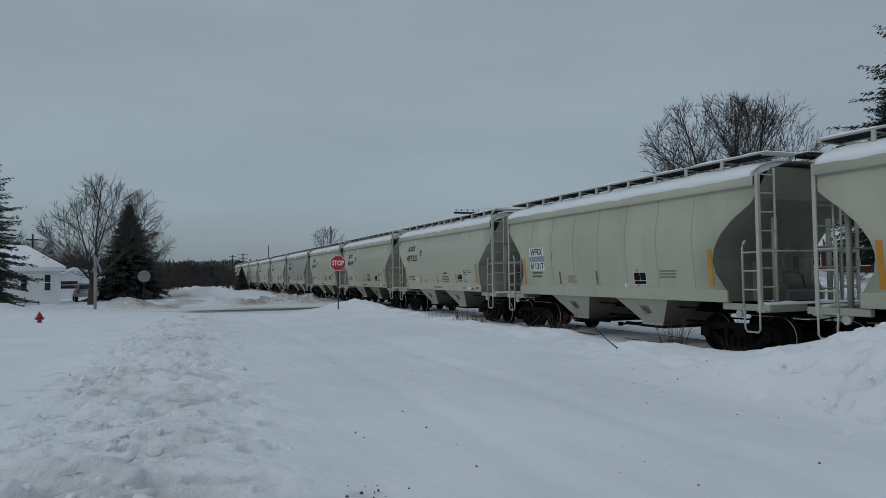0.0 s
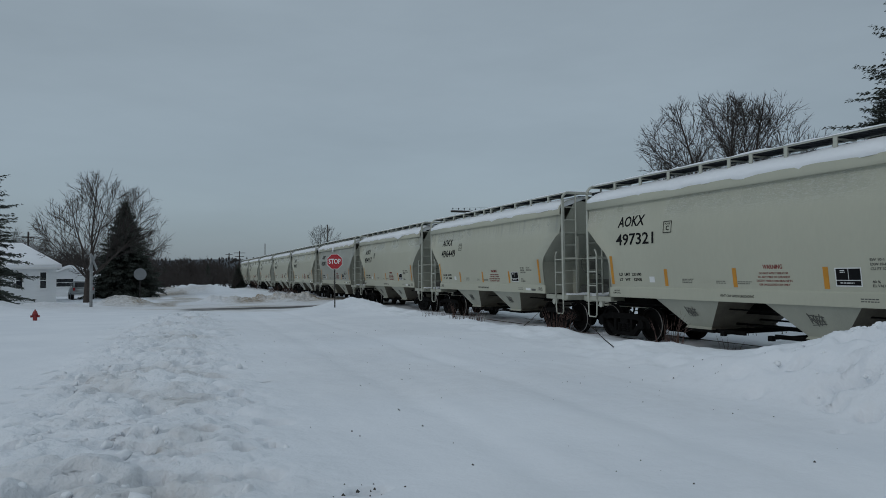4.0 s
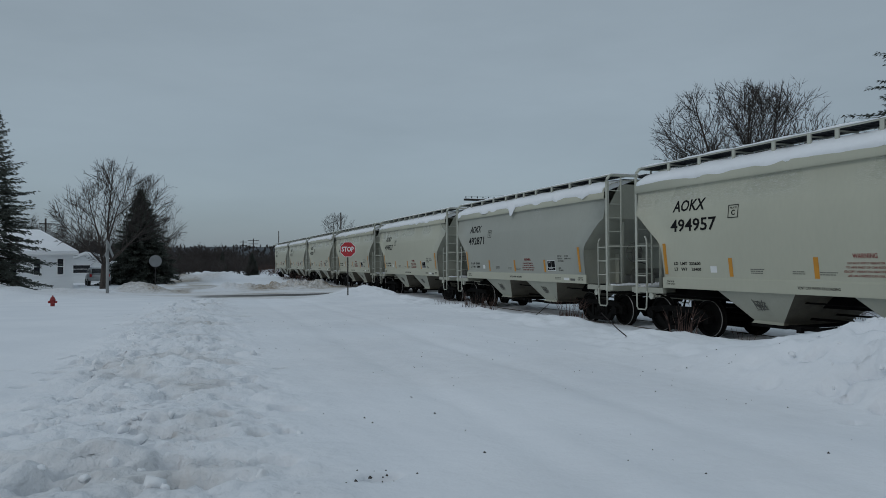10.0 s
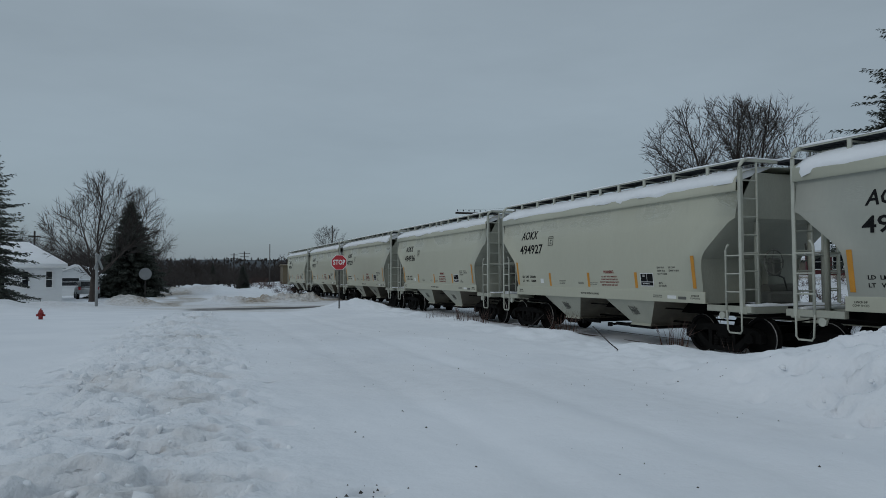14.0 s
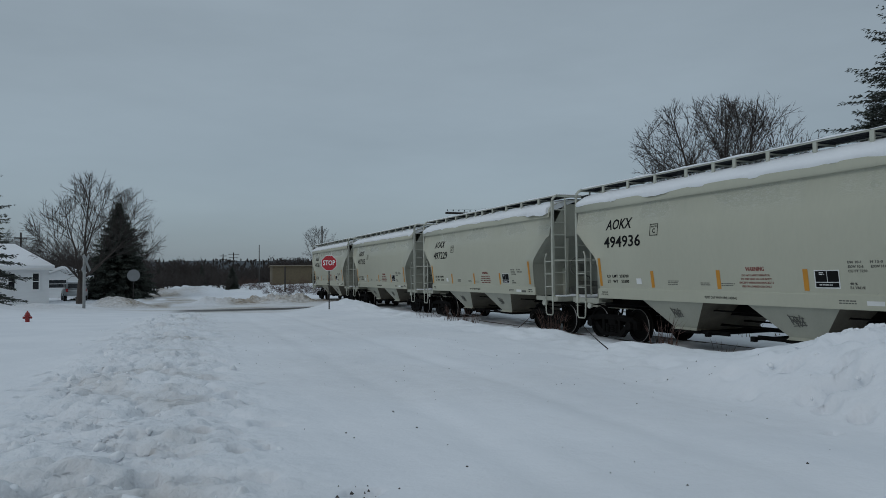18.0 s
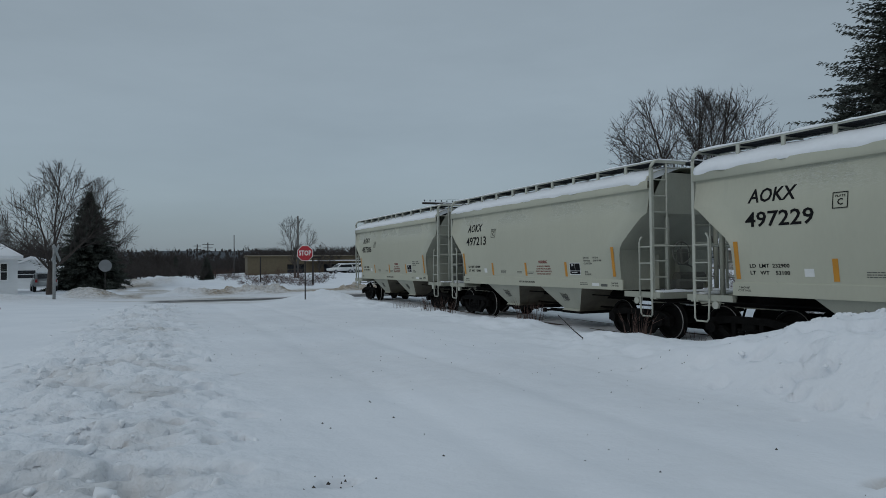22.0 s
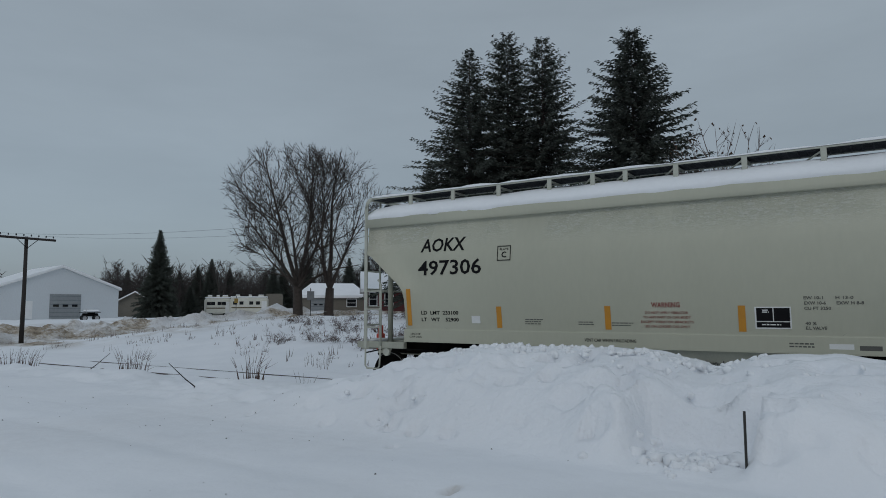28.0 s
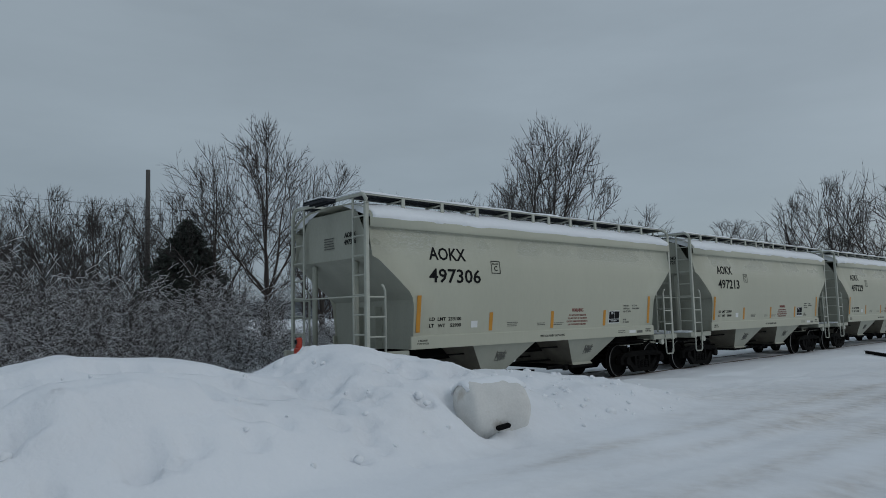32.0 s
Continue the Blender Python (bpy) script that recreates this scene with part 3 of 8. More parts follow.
# ---------- hopper cars ----------
CAR_GREY = material("light_grey_car_paint", (0.452, 0.452, 0.362), 0.5, vary=0.05, scale=0.9, fine=14, spread=0.10, stretch=(1, 1, 0.35))
# shade at the ends and under the cars is put into this colour
CAR_END = material("shade_darkened_end_paint", (0.36, 0.365, 0.305), 0.65, vary=0.14, scale=1.5, stretch=(1, 1, 0.35))
DARK_GEAR = material("dark_grey_gear_paint", (0.11, 0.11, 0.095), 0.7, vary=0.25, scale=1.2)
CAR_FRAME = material("light_grey_frame_paint", (0.44, 0.45, 0.39), 0.6, vary=0.12, scale=4)
GRATE = material("galvanised_grating", (0.022, 0.026, 0.032), 0.7, 0.2, vary=0.3)
# brown dust, darkened further to paint in the shade under the car
HOPPER_DIRT_SHADE = material("brown_brake_dust_and_shade", (0.13, 0.118, 0.092), 0.9, vary=0.3, scale=2.5)
ORANGE = material("orange_reflective_stripe", (0.55, 0.24, 0.02), 0.5, vary=0.12)
RED_INK = material("faded_red_lettering", (0.22, 0.035, 0.03), 0.6, vary=0.2)
GREY_INK = material("dark_grey_lettering", (0.10, 0.10, 0.09), 0.6, vary=0.2)
WHITE_PLATE = material("white_decal", (0.72, 0.73, 0.72), 0.5, vary=0.08)
WHEEL_RIM = material("worn_steel_wheel_rim", (0.30, 0.29, 0.28), 0.4, 0.6, vary=0.2, scale=6)
EOT_RED = material("orange_red_plastic", (0.52, 0.055, 0.030), 0.5, vary=0.15)


def car_paint_with_frost(name, streak, ice, base=None):
    """Body paint: wet streaks below the eaves and a rippled film of ice on the upper side."""
    m = (base or CAR_GREY).copy()
    m.name = name
    t = m.node_tree
    b = t.nodes["Principled BSDF"]
    tc, mp = t.nodes.new("ShaderNodeTexCoord"), t.nodes.new("ShaderNodeMapping")
    mp.inputs["Scale"].default_value = (1, 7.0, 26.0)
    info = t.nodes.new("ShaderNodeObjectInfo")
    ofs = t.nodes.new("ShaderNodeVectorMath")
    ofs.operation = "ADD"
    cmb = t.nodes.new("ShaderNodeCombineXYZ")
    mul = t.nodes.new("ShaderNodeMath")
    mul.operation = "MULTIPLY"
    mul.inputs[1].default_value = 37.0
    t.links.new(info.outputs["Random"], mul.inputs[0])
    t.links.new(mul.outputs[0], cmb.inputs["Y"])
    t.links.new(tc.outputs["Object"], ofs.inputs[0])
    t.links.new(cmb.outputs[0], ofs.inputs[1])
    t.links.new(ofs.outputs[0], mp.inputs["Vector"])
    rip = t.nodes.new("ShaderNodeTexNoise")
    rip.inputs["Scale"].default_value, rip.inputs["Detail"].default_value, rip.inputs["Distortion"].default_value = 1.6, 5.0, 1.2
    t.links.new(mp.outputs[0], rip.inputs["Vector"])
    sep = t.nodes.new("ShaderNodeSeparateXYZ")
    t.links.new(tc.outputs["Object"], sep.inputs[0])
    up = t.nodes.new("ShaderNodeMapRange")
    up.inputs["From Min"].default_value, up.inputs["From Max"].default_value = 3.10, 3.42
    t.links.new(sep.outputs["Z"], up.inputs["Value"])
    patch = t.nodes.new("ShaderNodeTexNoise")
    patch.inputs["Scale"].default_value, patch.inputs["Detail"].default_value = 0.55, 3.0
    t.links.new(ofs.outputs[0], patch.inputs["Vector"])
    pr = t.nodes.new("ShaderNodeMapRange")
    pr.inputs["From Min"].default_value, pr.inputs["From Max"].default_value = ice, ice + 0.15
    t.links.new(patch.outputs["Fac"], pr.inputs["Value"])
    mask = t.nodes.new("ShaderNodeMath")
    mask.operation = "MULTIPLY"
    t.links.new(up.outputs[0], mask.inputs[0])
    t.links.new(pr.outputs[0], mask.inputs[1])
    bp = t.nodes.new("ShaderNodeBump")
    bp.inputs["Distance"].default_value = 0.02
    t.links.new(mask.outputs[0], bp.inputs["Strength"])
    t.links.new(rip.outputs["Fac"], bp.inputs["Height"])
    t.links.new(bp.outputs["Normal"], b.inputs["Normal"])
    rr = t.nodes.new("ShaderNodeMapRange")
    rr.inputs["To Min"].default_value, rr.inputs["To Max"].default_value = 0.5, 0.16
    t.links.new(mask.outputs[0], rr.inputs["Value"])
    t.links.new(rr.outputs[0], b.inputs["Roughness"])
    # frost and painted sky glints whiten the ripple crests, grime in long vertical streaks
    crest = t.nodes.new("ShaderNodeMapRange")
    crest.inputs["From Min"].default_value, crest.inputs["From Max"].default_value = 0.50, 0.60
    crest.inputs["To Max"].default_value = 0.22
    t.links.new(rip.outputs["Fac"], crest.inputs["Value"])
    cm = t.nodes.new("ShaderNodeMath")
    cm.operation = "MULTIPLY"
    t.links.new(crest.outputs[0], cm.inputs[0])
    t.links.new(mask.outputs[0], cm.inputs[1])
    old = b.inputs["Base Color"].links[0].from_socket
    mp2 = t.nodes.new("ShaderNodeMapping")
    mp2.inputs["Scale"].default_value = (1, 5.0, 0.25)
    t.links.new(ofs.outputs[0], mp2.inputs["Vector"])
    st = t.nodes.new("ShaderNodeTexNoise")
    st.inputs["Scale"].default_value, st.inputs["Detail"].default_value = 1.3, 6.0
    t.links.new(mp2.outputs[0], st.inputs["Vector"])
    sr = t.nodes.new("ShaderNodeMapRange")
    sr.inputs["From Min"].default_value, sr.inputs["From Max"].default_value, sr.inputs["To Max"].default_value = 0.52, 0.66, streak
    t.links.new(st.outputs["Fac"], sr.inputs["Value"])
    wet = t.nodes.new("ShaderNodeMath")
    wet.operation = "MULTIPLY"
    t.links.new(sr.outputs[0], wet.inputs[0])
    t.links.new(up.outputs[0], wet.inputs[1])
    g = t.nodes.new("ShaderNodeMix")
    g.data_type = "RGBA"
    t.links.new(wet.outputs[0], g.inputs["Factor"])
    t.links.new(old, g.inputs["A"])
    g.inputs["B"].default_value = (0.27, 0.28, 0.26, 1)
    f = t.nodes.new("ShaderNodeMix")
    f.data_type = "RGBA"
    t.links.new(cm.outputs[0], f.inputs["Factor"])
    t.links.new(g.outputs["Result"], f.inputs["A"])
    f.inputs["B"].default_value = (0.78, 0.80, 0.81, 1)
    t.links.new(f.outputs["Result"], b.inputs["Base Color"])
    return m


CAR_DULL = material("dull_grey_car_paint", (0.34, 0.35, 0.308), 0.5, vary=0.05, scale=0.9, fine=14, stretch=(1, 1, 0.35))
# grime and the shade of the arched ends, both in one base colour
CAR_OLD_END = material("grimy_shaded_aged_end_paint", (0.22, 0.225, 0.18), 0.7, vary=0.2, scale=1.2, stretch=(1, 1, 0.35))
PAINTS = {"plain": car_paint_with_frost("grey_body_paint_with_ice_film", 0.10, 0.40), "wet": car_paint_with_frost("grey_body_paint_with_wet_streaks", 0.40, 0.40), "dull": car_paint_with_frost("dull_body_paint", 0.12, 0.58, CAR_DULL)}
CAR_OLD = material("aged_greenish_grey_paint", (0.43, 0.44, 0.345), 0.6, vary=0.12, scale=0.8, stretch=(1, 1, 0.3), second=(0.37, 0.375, 0.30), second_at=(0.55, 0.8))
MID = -5.11  # middle of the car along its own y
E_Z = 3.95


def half_width(z):
    return float(np.interp(z, [1.2, 1.5, 2.0, 2.4, 2.7, 3.0, 3.15, 3.3, 3.5, 3.82, 3.95], [1.485, 1.495, 1.555, 1.59, 1.60, 1.585, 1.555, 1.52, 1.485, 1.455, 1.45]))


def side_reach(z, arched):
    """How far the side sheet runs from the car's middle at height z."""
    if arched:
        return float(np.interp(z, [1.2, 1.45, 1.6, 1.85, 2.15, 2.45, 2.75, 3.02, 3.30, 3.42, 3.95], [4.85, 4.80, 4.70, 4.52, 4.46, 4.55, 4.78, 5.08, 5.48, 5.62, 5.64]))
    return float(np.interp(z, [1.2, 1.5, 2.1, 2.28, 2.42, 3.05, 3.12, 3.95], [4.56, 4.56, 4.58, 4.62, 4.72, 5.47, 5.62, 5.64]))


def side_sheet(sign, arched):
    bm = bmesh.new()
    zs = [1.45, 1.5, 1.6, 1.72, 1.85, 2.0, 2.1, 2.2, 2.28, 2.36, 2.42, 2.6, 2.75, 2.9, 3.02, 3.06, 3.12, 3.2, 3.3, 3.4, 3.5, 3.65, 3.84]
    sheets = []
    for inset in (0.0, 0.012):
        rows = []
        for z in zs:
            w, r = half_width(z) - inset, side_reach(z, arched)
            rows.append([bm.verts.new((sign * w, MID + r * k / 6, z)) for k in range(-6, 7)])
        sheets.append(rows)
    for rows, flip in zip(sheets, (sign < 0, sign > 0)):
        for a, b in zip(rows, rows[1:]):
            for k in range(12):
                f = bm.faces.new((a[k], b[k], b[k + 1], a[k + 1]) if flip else (a[k], a[k + 1], b[k + 1], b[k]))
                f.smooth = True
    out, inn = sheets
    rim = [out[0], [r[-1] for r in out], out[-1][::-1], [r[0] for r in out][::-1]], [inn[0], [r[-1] for r in inn], inn[-1][::-1], [r[0] for r in inn][::-1]]
    for o, i in zip(*rim):
        for k in range(len(o) - 1):
            bm.faces.new((o[k], i[k], i[k + 1], o[k + 1]))
    return bm


def side_rib(sign, k):
    """A pressed vertical rib on the side of an older car."""
    pts = [(sign * (half_width(z) + 0.004), MID + k * 1.28, z) for z in (1.5, 1.9, 2.3, 2.64, 3.0, 3.15, 3.3, 3.5, 3.72)]
    return tube(pts, 0.016, 5)


def end_slope_sheet(sgn, arched):
    """The upright end sheet and the slope below it, which meets the cut-away edge of the side sheets."""
    bm = bmesh.new()
    if arched:
        prof = [(5.60, 4.15), (5.60, 3.44), (5.48, 3.30), (5.08, 3.02), (4.78, 2.75), (4.55, 2.45), (4.45, 2.15), (3.4, 1.4)]
    else:
        prof = [(5.60, 4.15), (5.60, 3.13), (5.45, 3.05), (4.72, 2.42), (4.50, 2.22), (3.4, 1.4)]
    layers = []
    for back in (0.0, 0.012):
        rows = []
        for y, z in prof:
            w = half_width(min(z, 3.95)) - 0.006 if z < 4 else 0.95
            rows.append([bm.verts.new((sx * w, MID + sgn * (y - back), z + back)) for sx in (-1, -0.5, 0.5, 1)])
        layers.append(rows)
    for rows in layers:
        for a, b in zip(rows, rows[1:]):
            for k in range(3):
                bm.faces.new((a[k], a[k + 1], b[k + 1], b[k]))
    o, i = layers
    for p, q in ((o[0], i[0]), (o[-1], i[-1]), ([r[0] for r in o], [r[0] for r in i]), ([r[-1] for r in o], [r[-1] for r in i])):
        for k in range(len(p) - 1):
            bm.faces.new((p[k], q[k], q[k + 1], p[k + 1]))
    bmesh.ops.recalc_face_normals(bm, faces=bm.faces)
    return bm


def roof_profile(lift=0.0, inset=0.0):
    return [(1.545 - inset, E_Z - 0.02 + lift * 0.3), (1.50 - inset, 4.03 + lift), (1.25, 4.17 + lift), (0.85, 4.27 + lift), (0.0, 4.31 + lift)]


def roof_shell():
    bm = bmesh.new()
    prof = [(1.45, 3.735), (1.545, 3.712), (1.562, 3.73), (1.556, 3.80), (1.55, E_Z)] + roof_profile()[1:]
    full = prof + [(-x, z) for x, z in prof[-2::-1]]
    rows = [[bm.verts.new((x, MID + y, z)) for x, z in full] for y in np.linspace(-5.66, 5.66, 5)]
    for a, b in zip(rows, rows[1:]):
        for k in range(len(full) - 1):
            bm.faces.new((a[k], a[k + 1], b[k + 1], b[k])).smooth = True
    bmesh.ops.recalc_face_normals(bm, faces=bm.faces)
    bmesh.ops.solidify(bm, geom=bm.faces[:], thickness=0.01)
    return bm


def roof_snow(seed, amount, sx, lumps=()):
    """Snow lying on the roof beside the running boards, thin and uneven at the eaves, with overhanging lips."""
    bm = bmesh.new()
    if True:
        cols, n = [], 110
        for k in range(n + 1):
            y = MID - 5.6 + 11.2 * k / n
            fade = min(1.0, 0.25 + 0.16 * min(k, n - k))
            wav = noise.noise(Vector((y * 0.8, seed * 3.1, sx)))
            edge = 1.555 + 0.035 * wav * amount + (0.05 * amount if noise.noise(Vector((y * 1.9, seed * 7.7, 4.0))) > 0.33 else 0)
            drop = 0.03 + max(0, noise.noise(Vector((y * 1.4, seed * 5.0, 2.0 + sx)))) * 0.16 * amount
            for ly, lw, lout, ldrop in lumps:
                g = math.exp(-(((y - ly) / lw) ** 4))
                edge, drop = edge + lout * g, drop + ldrop * g * (1 + 0.3 * noise.noise(Vector((y * 6, 1.0, 2.0))))
            th = (0.03 + 0.045 * amount + 0.03 * noise.noise(Vector((y * 1.3, seed, 9.0)))) * fade
            cols.append([bm.verts.new((sx * a, y, z)) for a, z in
                         ((edge - 0.015, E_Z - 0.025 - drop), (edge + 0.016, E_Z + 0.01 - drop * 0.5), (edge - 0.02, 4.00 + th * 0.7), (1.25, 4.18 + th), (0.85, 4.28 + th * 0.7), (0.46, 4.31 + th * 0.3), (0.46, 4.28))])
        for a, b in zip(cols, cols[1:]):
            for i in range(6):
                bm.faces.new((a[i], b[i], b[i + 1], a[i + 1])).smooth = True
        bm.faces.new(cols[0])
        bm.faces.new(cols[-1])
    bmesh.ops.recalc_face_normals(bm, faces=bm.faces)
    return bm


POSTS = (-4.55, -3.38, -2.23, -1.12, -0.22, 0.40, 1.28, 2.40, 3.50, 4.61)


def grating(w0, w1, sx):
    """Open running board: lengthwise bars with cross bars."""
    bm = bmesh.new()
    for k in range(13):
        x = sx * (w0 + (w1 - w0) * (k + 0.5) / 13)
        add_box(bm, (x, MID, 4.408), (0.022, 11.38, 0.03))
    for k in range(77):
        add_box(bm, (sx * (w0 + w1) / 2, MID - 5.68 + 0.149 * k, 4.402), (w1 - w0, 0.02, 0.03))
    return bm


def wheelset_mesh():
    bm = bmesh.new()
    for sx in (-1, 1):
        prof = [(0.10, sx * 0.80), (0.14, sx * 0.815), (0.15, sx * 0.77), (0.36, sx * 0.75), (0.385, sx * 0.80), (0.445, sx * 0.815), (0.457, sx * 0.80), (0.463, sx * 0.72), (0.49, sx * 0.70), (0.485, sx * 0.675), (0.38, sx * 0.675), (0.34, sx * 0.71), (0.15, sx * 0.70), (0.10, sx * 0.66)]
        add_lathe(bm, prof, 28)
    add_lathe(bm, [(0.085, -0.98), (0.085, 0.98)], 10)
    for f in bm.faces:
        c = f.calc_center_median()
        if 0.44 < math.hypot(c.y, c.z) < 0.456 and abs(c.x) > 0.79:
            f.material_index = 1
    return bm


def coil_mesh(sx):
    bm = bmesh.new()
    for y in (-0.2, 0.0, 0.2):
        before = set(bm.verts)
        add_lathe(bm, [(0.07, 0.22), (0.09, 0.25), (0.07, 0.28), (0.09, 0.31), (0.07, 0.34), (0.09, 0.37), (0.07, 0.40), (0.09, 0.43), (0.07, 0.46)], 9, "z")
        for v in bm.verts:
            if v not in before:
                v.co += Vector((sx * 1.0, y, 0))
    return bm


def side_frame_mesh(sx):
    bm = bmesh.new()
    x0, x1 = sx * 0.93, sx * 1.07
    add_prism(bm, [(-1.16, 0.56), (-0.98, 0.66), (-0.55, 0.72), (0.55, 0.72), (0.98, 0.66), (1.16, 0.56), (1.16, 0.36), (0.98, 0.36), (0.90, 0.50), (0.50, 0.57), (-0.50, 0.57), (-0.90, 0.50), (-0.98, 0.36), (-1.16, 0.36)], "x", x0, x1)
    add_prism(bm, [(-0.86, 0.48), (-0.70, 0.50), (-0.34, 0.22), (0.34, 0.22), (0.70, 0.50), (0.86, 0.48), (0.46, 0.11), (-0.46, 0.11)], "x", x0, x1)
    for y in (-0.36, 0.36):
        add_box(bm, (sx * 1.0, y, 0.40), (0.13, 0.11, 0.40))
    for y in (-0.889, 0.889):
        r = bmesh.ops.create_cone(bm, cap_ends=True, segments=12, radius1=0.12, radius2=0.10, depth=0.16)
        bmesh.ops.transform(bm, matrix=Matrix.Translation((sx * 1.09, y, 0.457)) @ Matrix.Rotation(radians(90), 4, "Y"), verts=r["verts"])
    return bm


def hopper_mesh():
    """One discharge hopper: a four-sided funnel under the side sill."""
    bm = bmesh.new()
    top = [(1.46, 1.10), (1.46, -1.10), (-1.46, -1.10), (-1.46, 1.10)]
    low = [(1.02, 0.40), (1.02, -0.40), (-1.02, -0.40), (-1.02, 0.40)]
    a = [bm.verts.new((x, y, 1.24)) for x, y in top]
    b = [bm.verts.new((x, y, 0.56)) for x, y in low]
    c = [bm.verts.new((x * 1.05, y * 1.08, 0.50)) for x, y in low]
    for p, q in ((a, b), (b, c)):
        for k in range(4):
            bm.faces.new((p[k], p[(k + 1) % 4], q[(k + 1) % 4], q[k]))
    bm.faces.new(a[::-1])
    bm.faces.new(c)
    bmesh.ops.recalc_face_normals(bm, faces=bm.faces)
    bm.normal_update()
    # faces turned along the track get the dust colour with its painted shade
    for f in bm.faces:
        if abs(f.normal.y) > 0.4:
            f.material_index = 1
    return bm


def hopper_scrawl():
    """A scrawled dark mark of crossing strokes."""
    rnd = random.Random(5)
    bm = bmesh.new()
    for k in range(9):
        x, tilt = -0.15 + 0.036 * k, rnd.uniform(-35, 35)
        add_box(bm, (0, 0, 0), (0.018, 0.26 * rnd.uniform(0.6, 1.1), 0.003), pose(x, rnd.uniform(-0.03, 0.03), 0.0006 * k, 0, 0, tilt))
    for k in range(3):
        add_box(bm, (0, 0, 0), (0.34, 0.016, 0.003), pose(0.02, -0.11 + 0.1 * k, 0.006 + 0.0006 * k, 0, 0, rnd.uniform(-12, 12)))
    return bm


def gate_mesh():
    bm = bmesh.new()
    add_box(bm, (0, 0, 0.462), (2.1, 0.95, 0.07))
    for sx in (-0.9, 0.9):
        add_box(bm, (sx, 0.75, 0.47), (0.06, 1.1, 0.09))
    add_tube(bm, [(-1.30, 1.05, 0.47), (1.30, 1.05, 0.47)], 0.03, 8)
    for sx in (-1.30, 1.30):
        add_box(bm, (sx, 1.05, 0.47), (0.10, 0.11, 0.11))
    return bm


TEXT = {}


def letters(words, size, **kw):
    key = (words, size, *sorted(kw.items()))
    if key not in TEXT:
        TEXT[key] = text_mesh(words, size, **kw)
    return TEXT[key]


def side_pose(y, z, sx=-1, proud=0.004):
    """Pose of flat lettering on the car's side, reading along it."""
    slope = (half_width(z + 0.1) - half_width(z - 0.1)) / 0.2
    n = Vector((-1.0, 0, -slope)).normalized()
    up = Vector((-slope, 0, 1)).normalized()
    right = up.cross(n)
    m = Matrix((right, up, n)).transposed().to_4x4()
    m.translation = Vector((-half_width(z) - proud, y, z))
    return m


def on_side(name, data, mat, car, y, z, proud=0.004, label=""):
    ob = part(name, data, mat, car, label)
    if not data.materials:
        data.materials.append(mat)
    ob.matrix_local = side_pose(y, z, proud=proud)
    return ob


def panel(w, h, t=0.003):
    return box((0, 0, 0), (w, h, t))


SHARED = {}


def shared(key, make):
    if key not in SHARED:
        made = make()
        if isinstance(made, bmesh.types.BMesh):
            me = bpy.data.meshes.new(key)
            made.normal_update()
            made.to_mesh(me)
            made.free()
            made = me
        SHARED[key] = made
    return SHARED[key]


def bars(n, w, h, gap, seed):
    """Rows of unreadable small print as plain bars."""
    rnd = random.Random(seed)
    bm = bmesh.new()
    for k in range(n):
        x, row = -w / 2, h
        end = w / 2 - rnd.random() * 0.2 * w
        while x < end:
            q = min(0.03 + 0.06 * rnd.random(), end - x)
            if q > 0.01:
                add_box(bm, (x + q / 2, (n / 2 - k - 0.5) * gap, 0), (q, row, 0.003))
            x += q + 0.014
    return bm


def build_truck(car, y):
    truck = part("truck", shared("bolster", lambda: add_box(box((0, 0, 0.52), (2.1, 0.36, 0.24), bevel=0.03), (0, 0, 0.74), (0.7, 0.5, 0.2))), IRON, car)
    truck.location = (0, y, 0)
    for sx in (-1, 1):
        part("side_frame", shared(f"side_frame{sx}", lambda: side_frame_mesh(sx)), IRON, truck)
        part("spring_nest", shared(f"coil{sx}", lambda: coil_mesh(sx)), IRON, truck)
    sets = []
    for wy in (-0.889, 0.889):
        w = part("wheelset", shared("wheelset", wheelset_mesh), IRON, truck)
        if len(w.data.materials) < 2:
            w.data.materials.append(WHEEL_RIM)
        w.location = (0, wy, 0.457)
        sets.append(w)
    return truck, sets


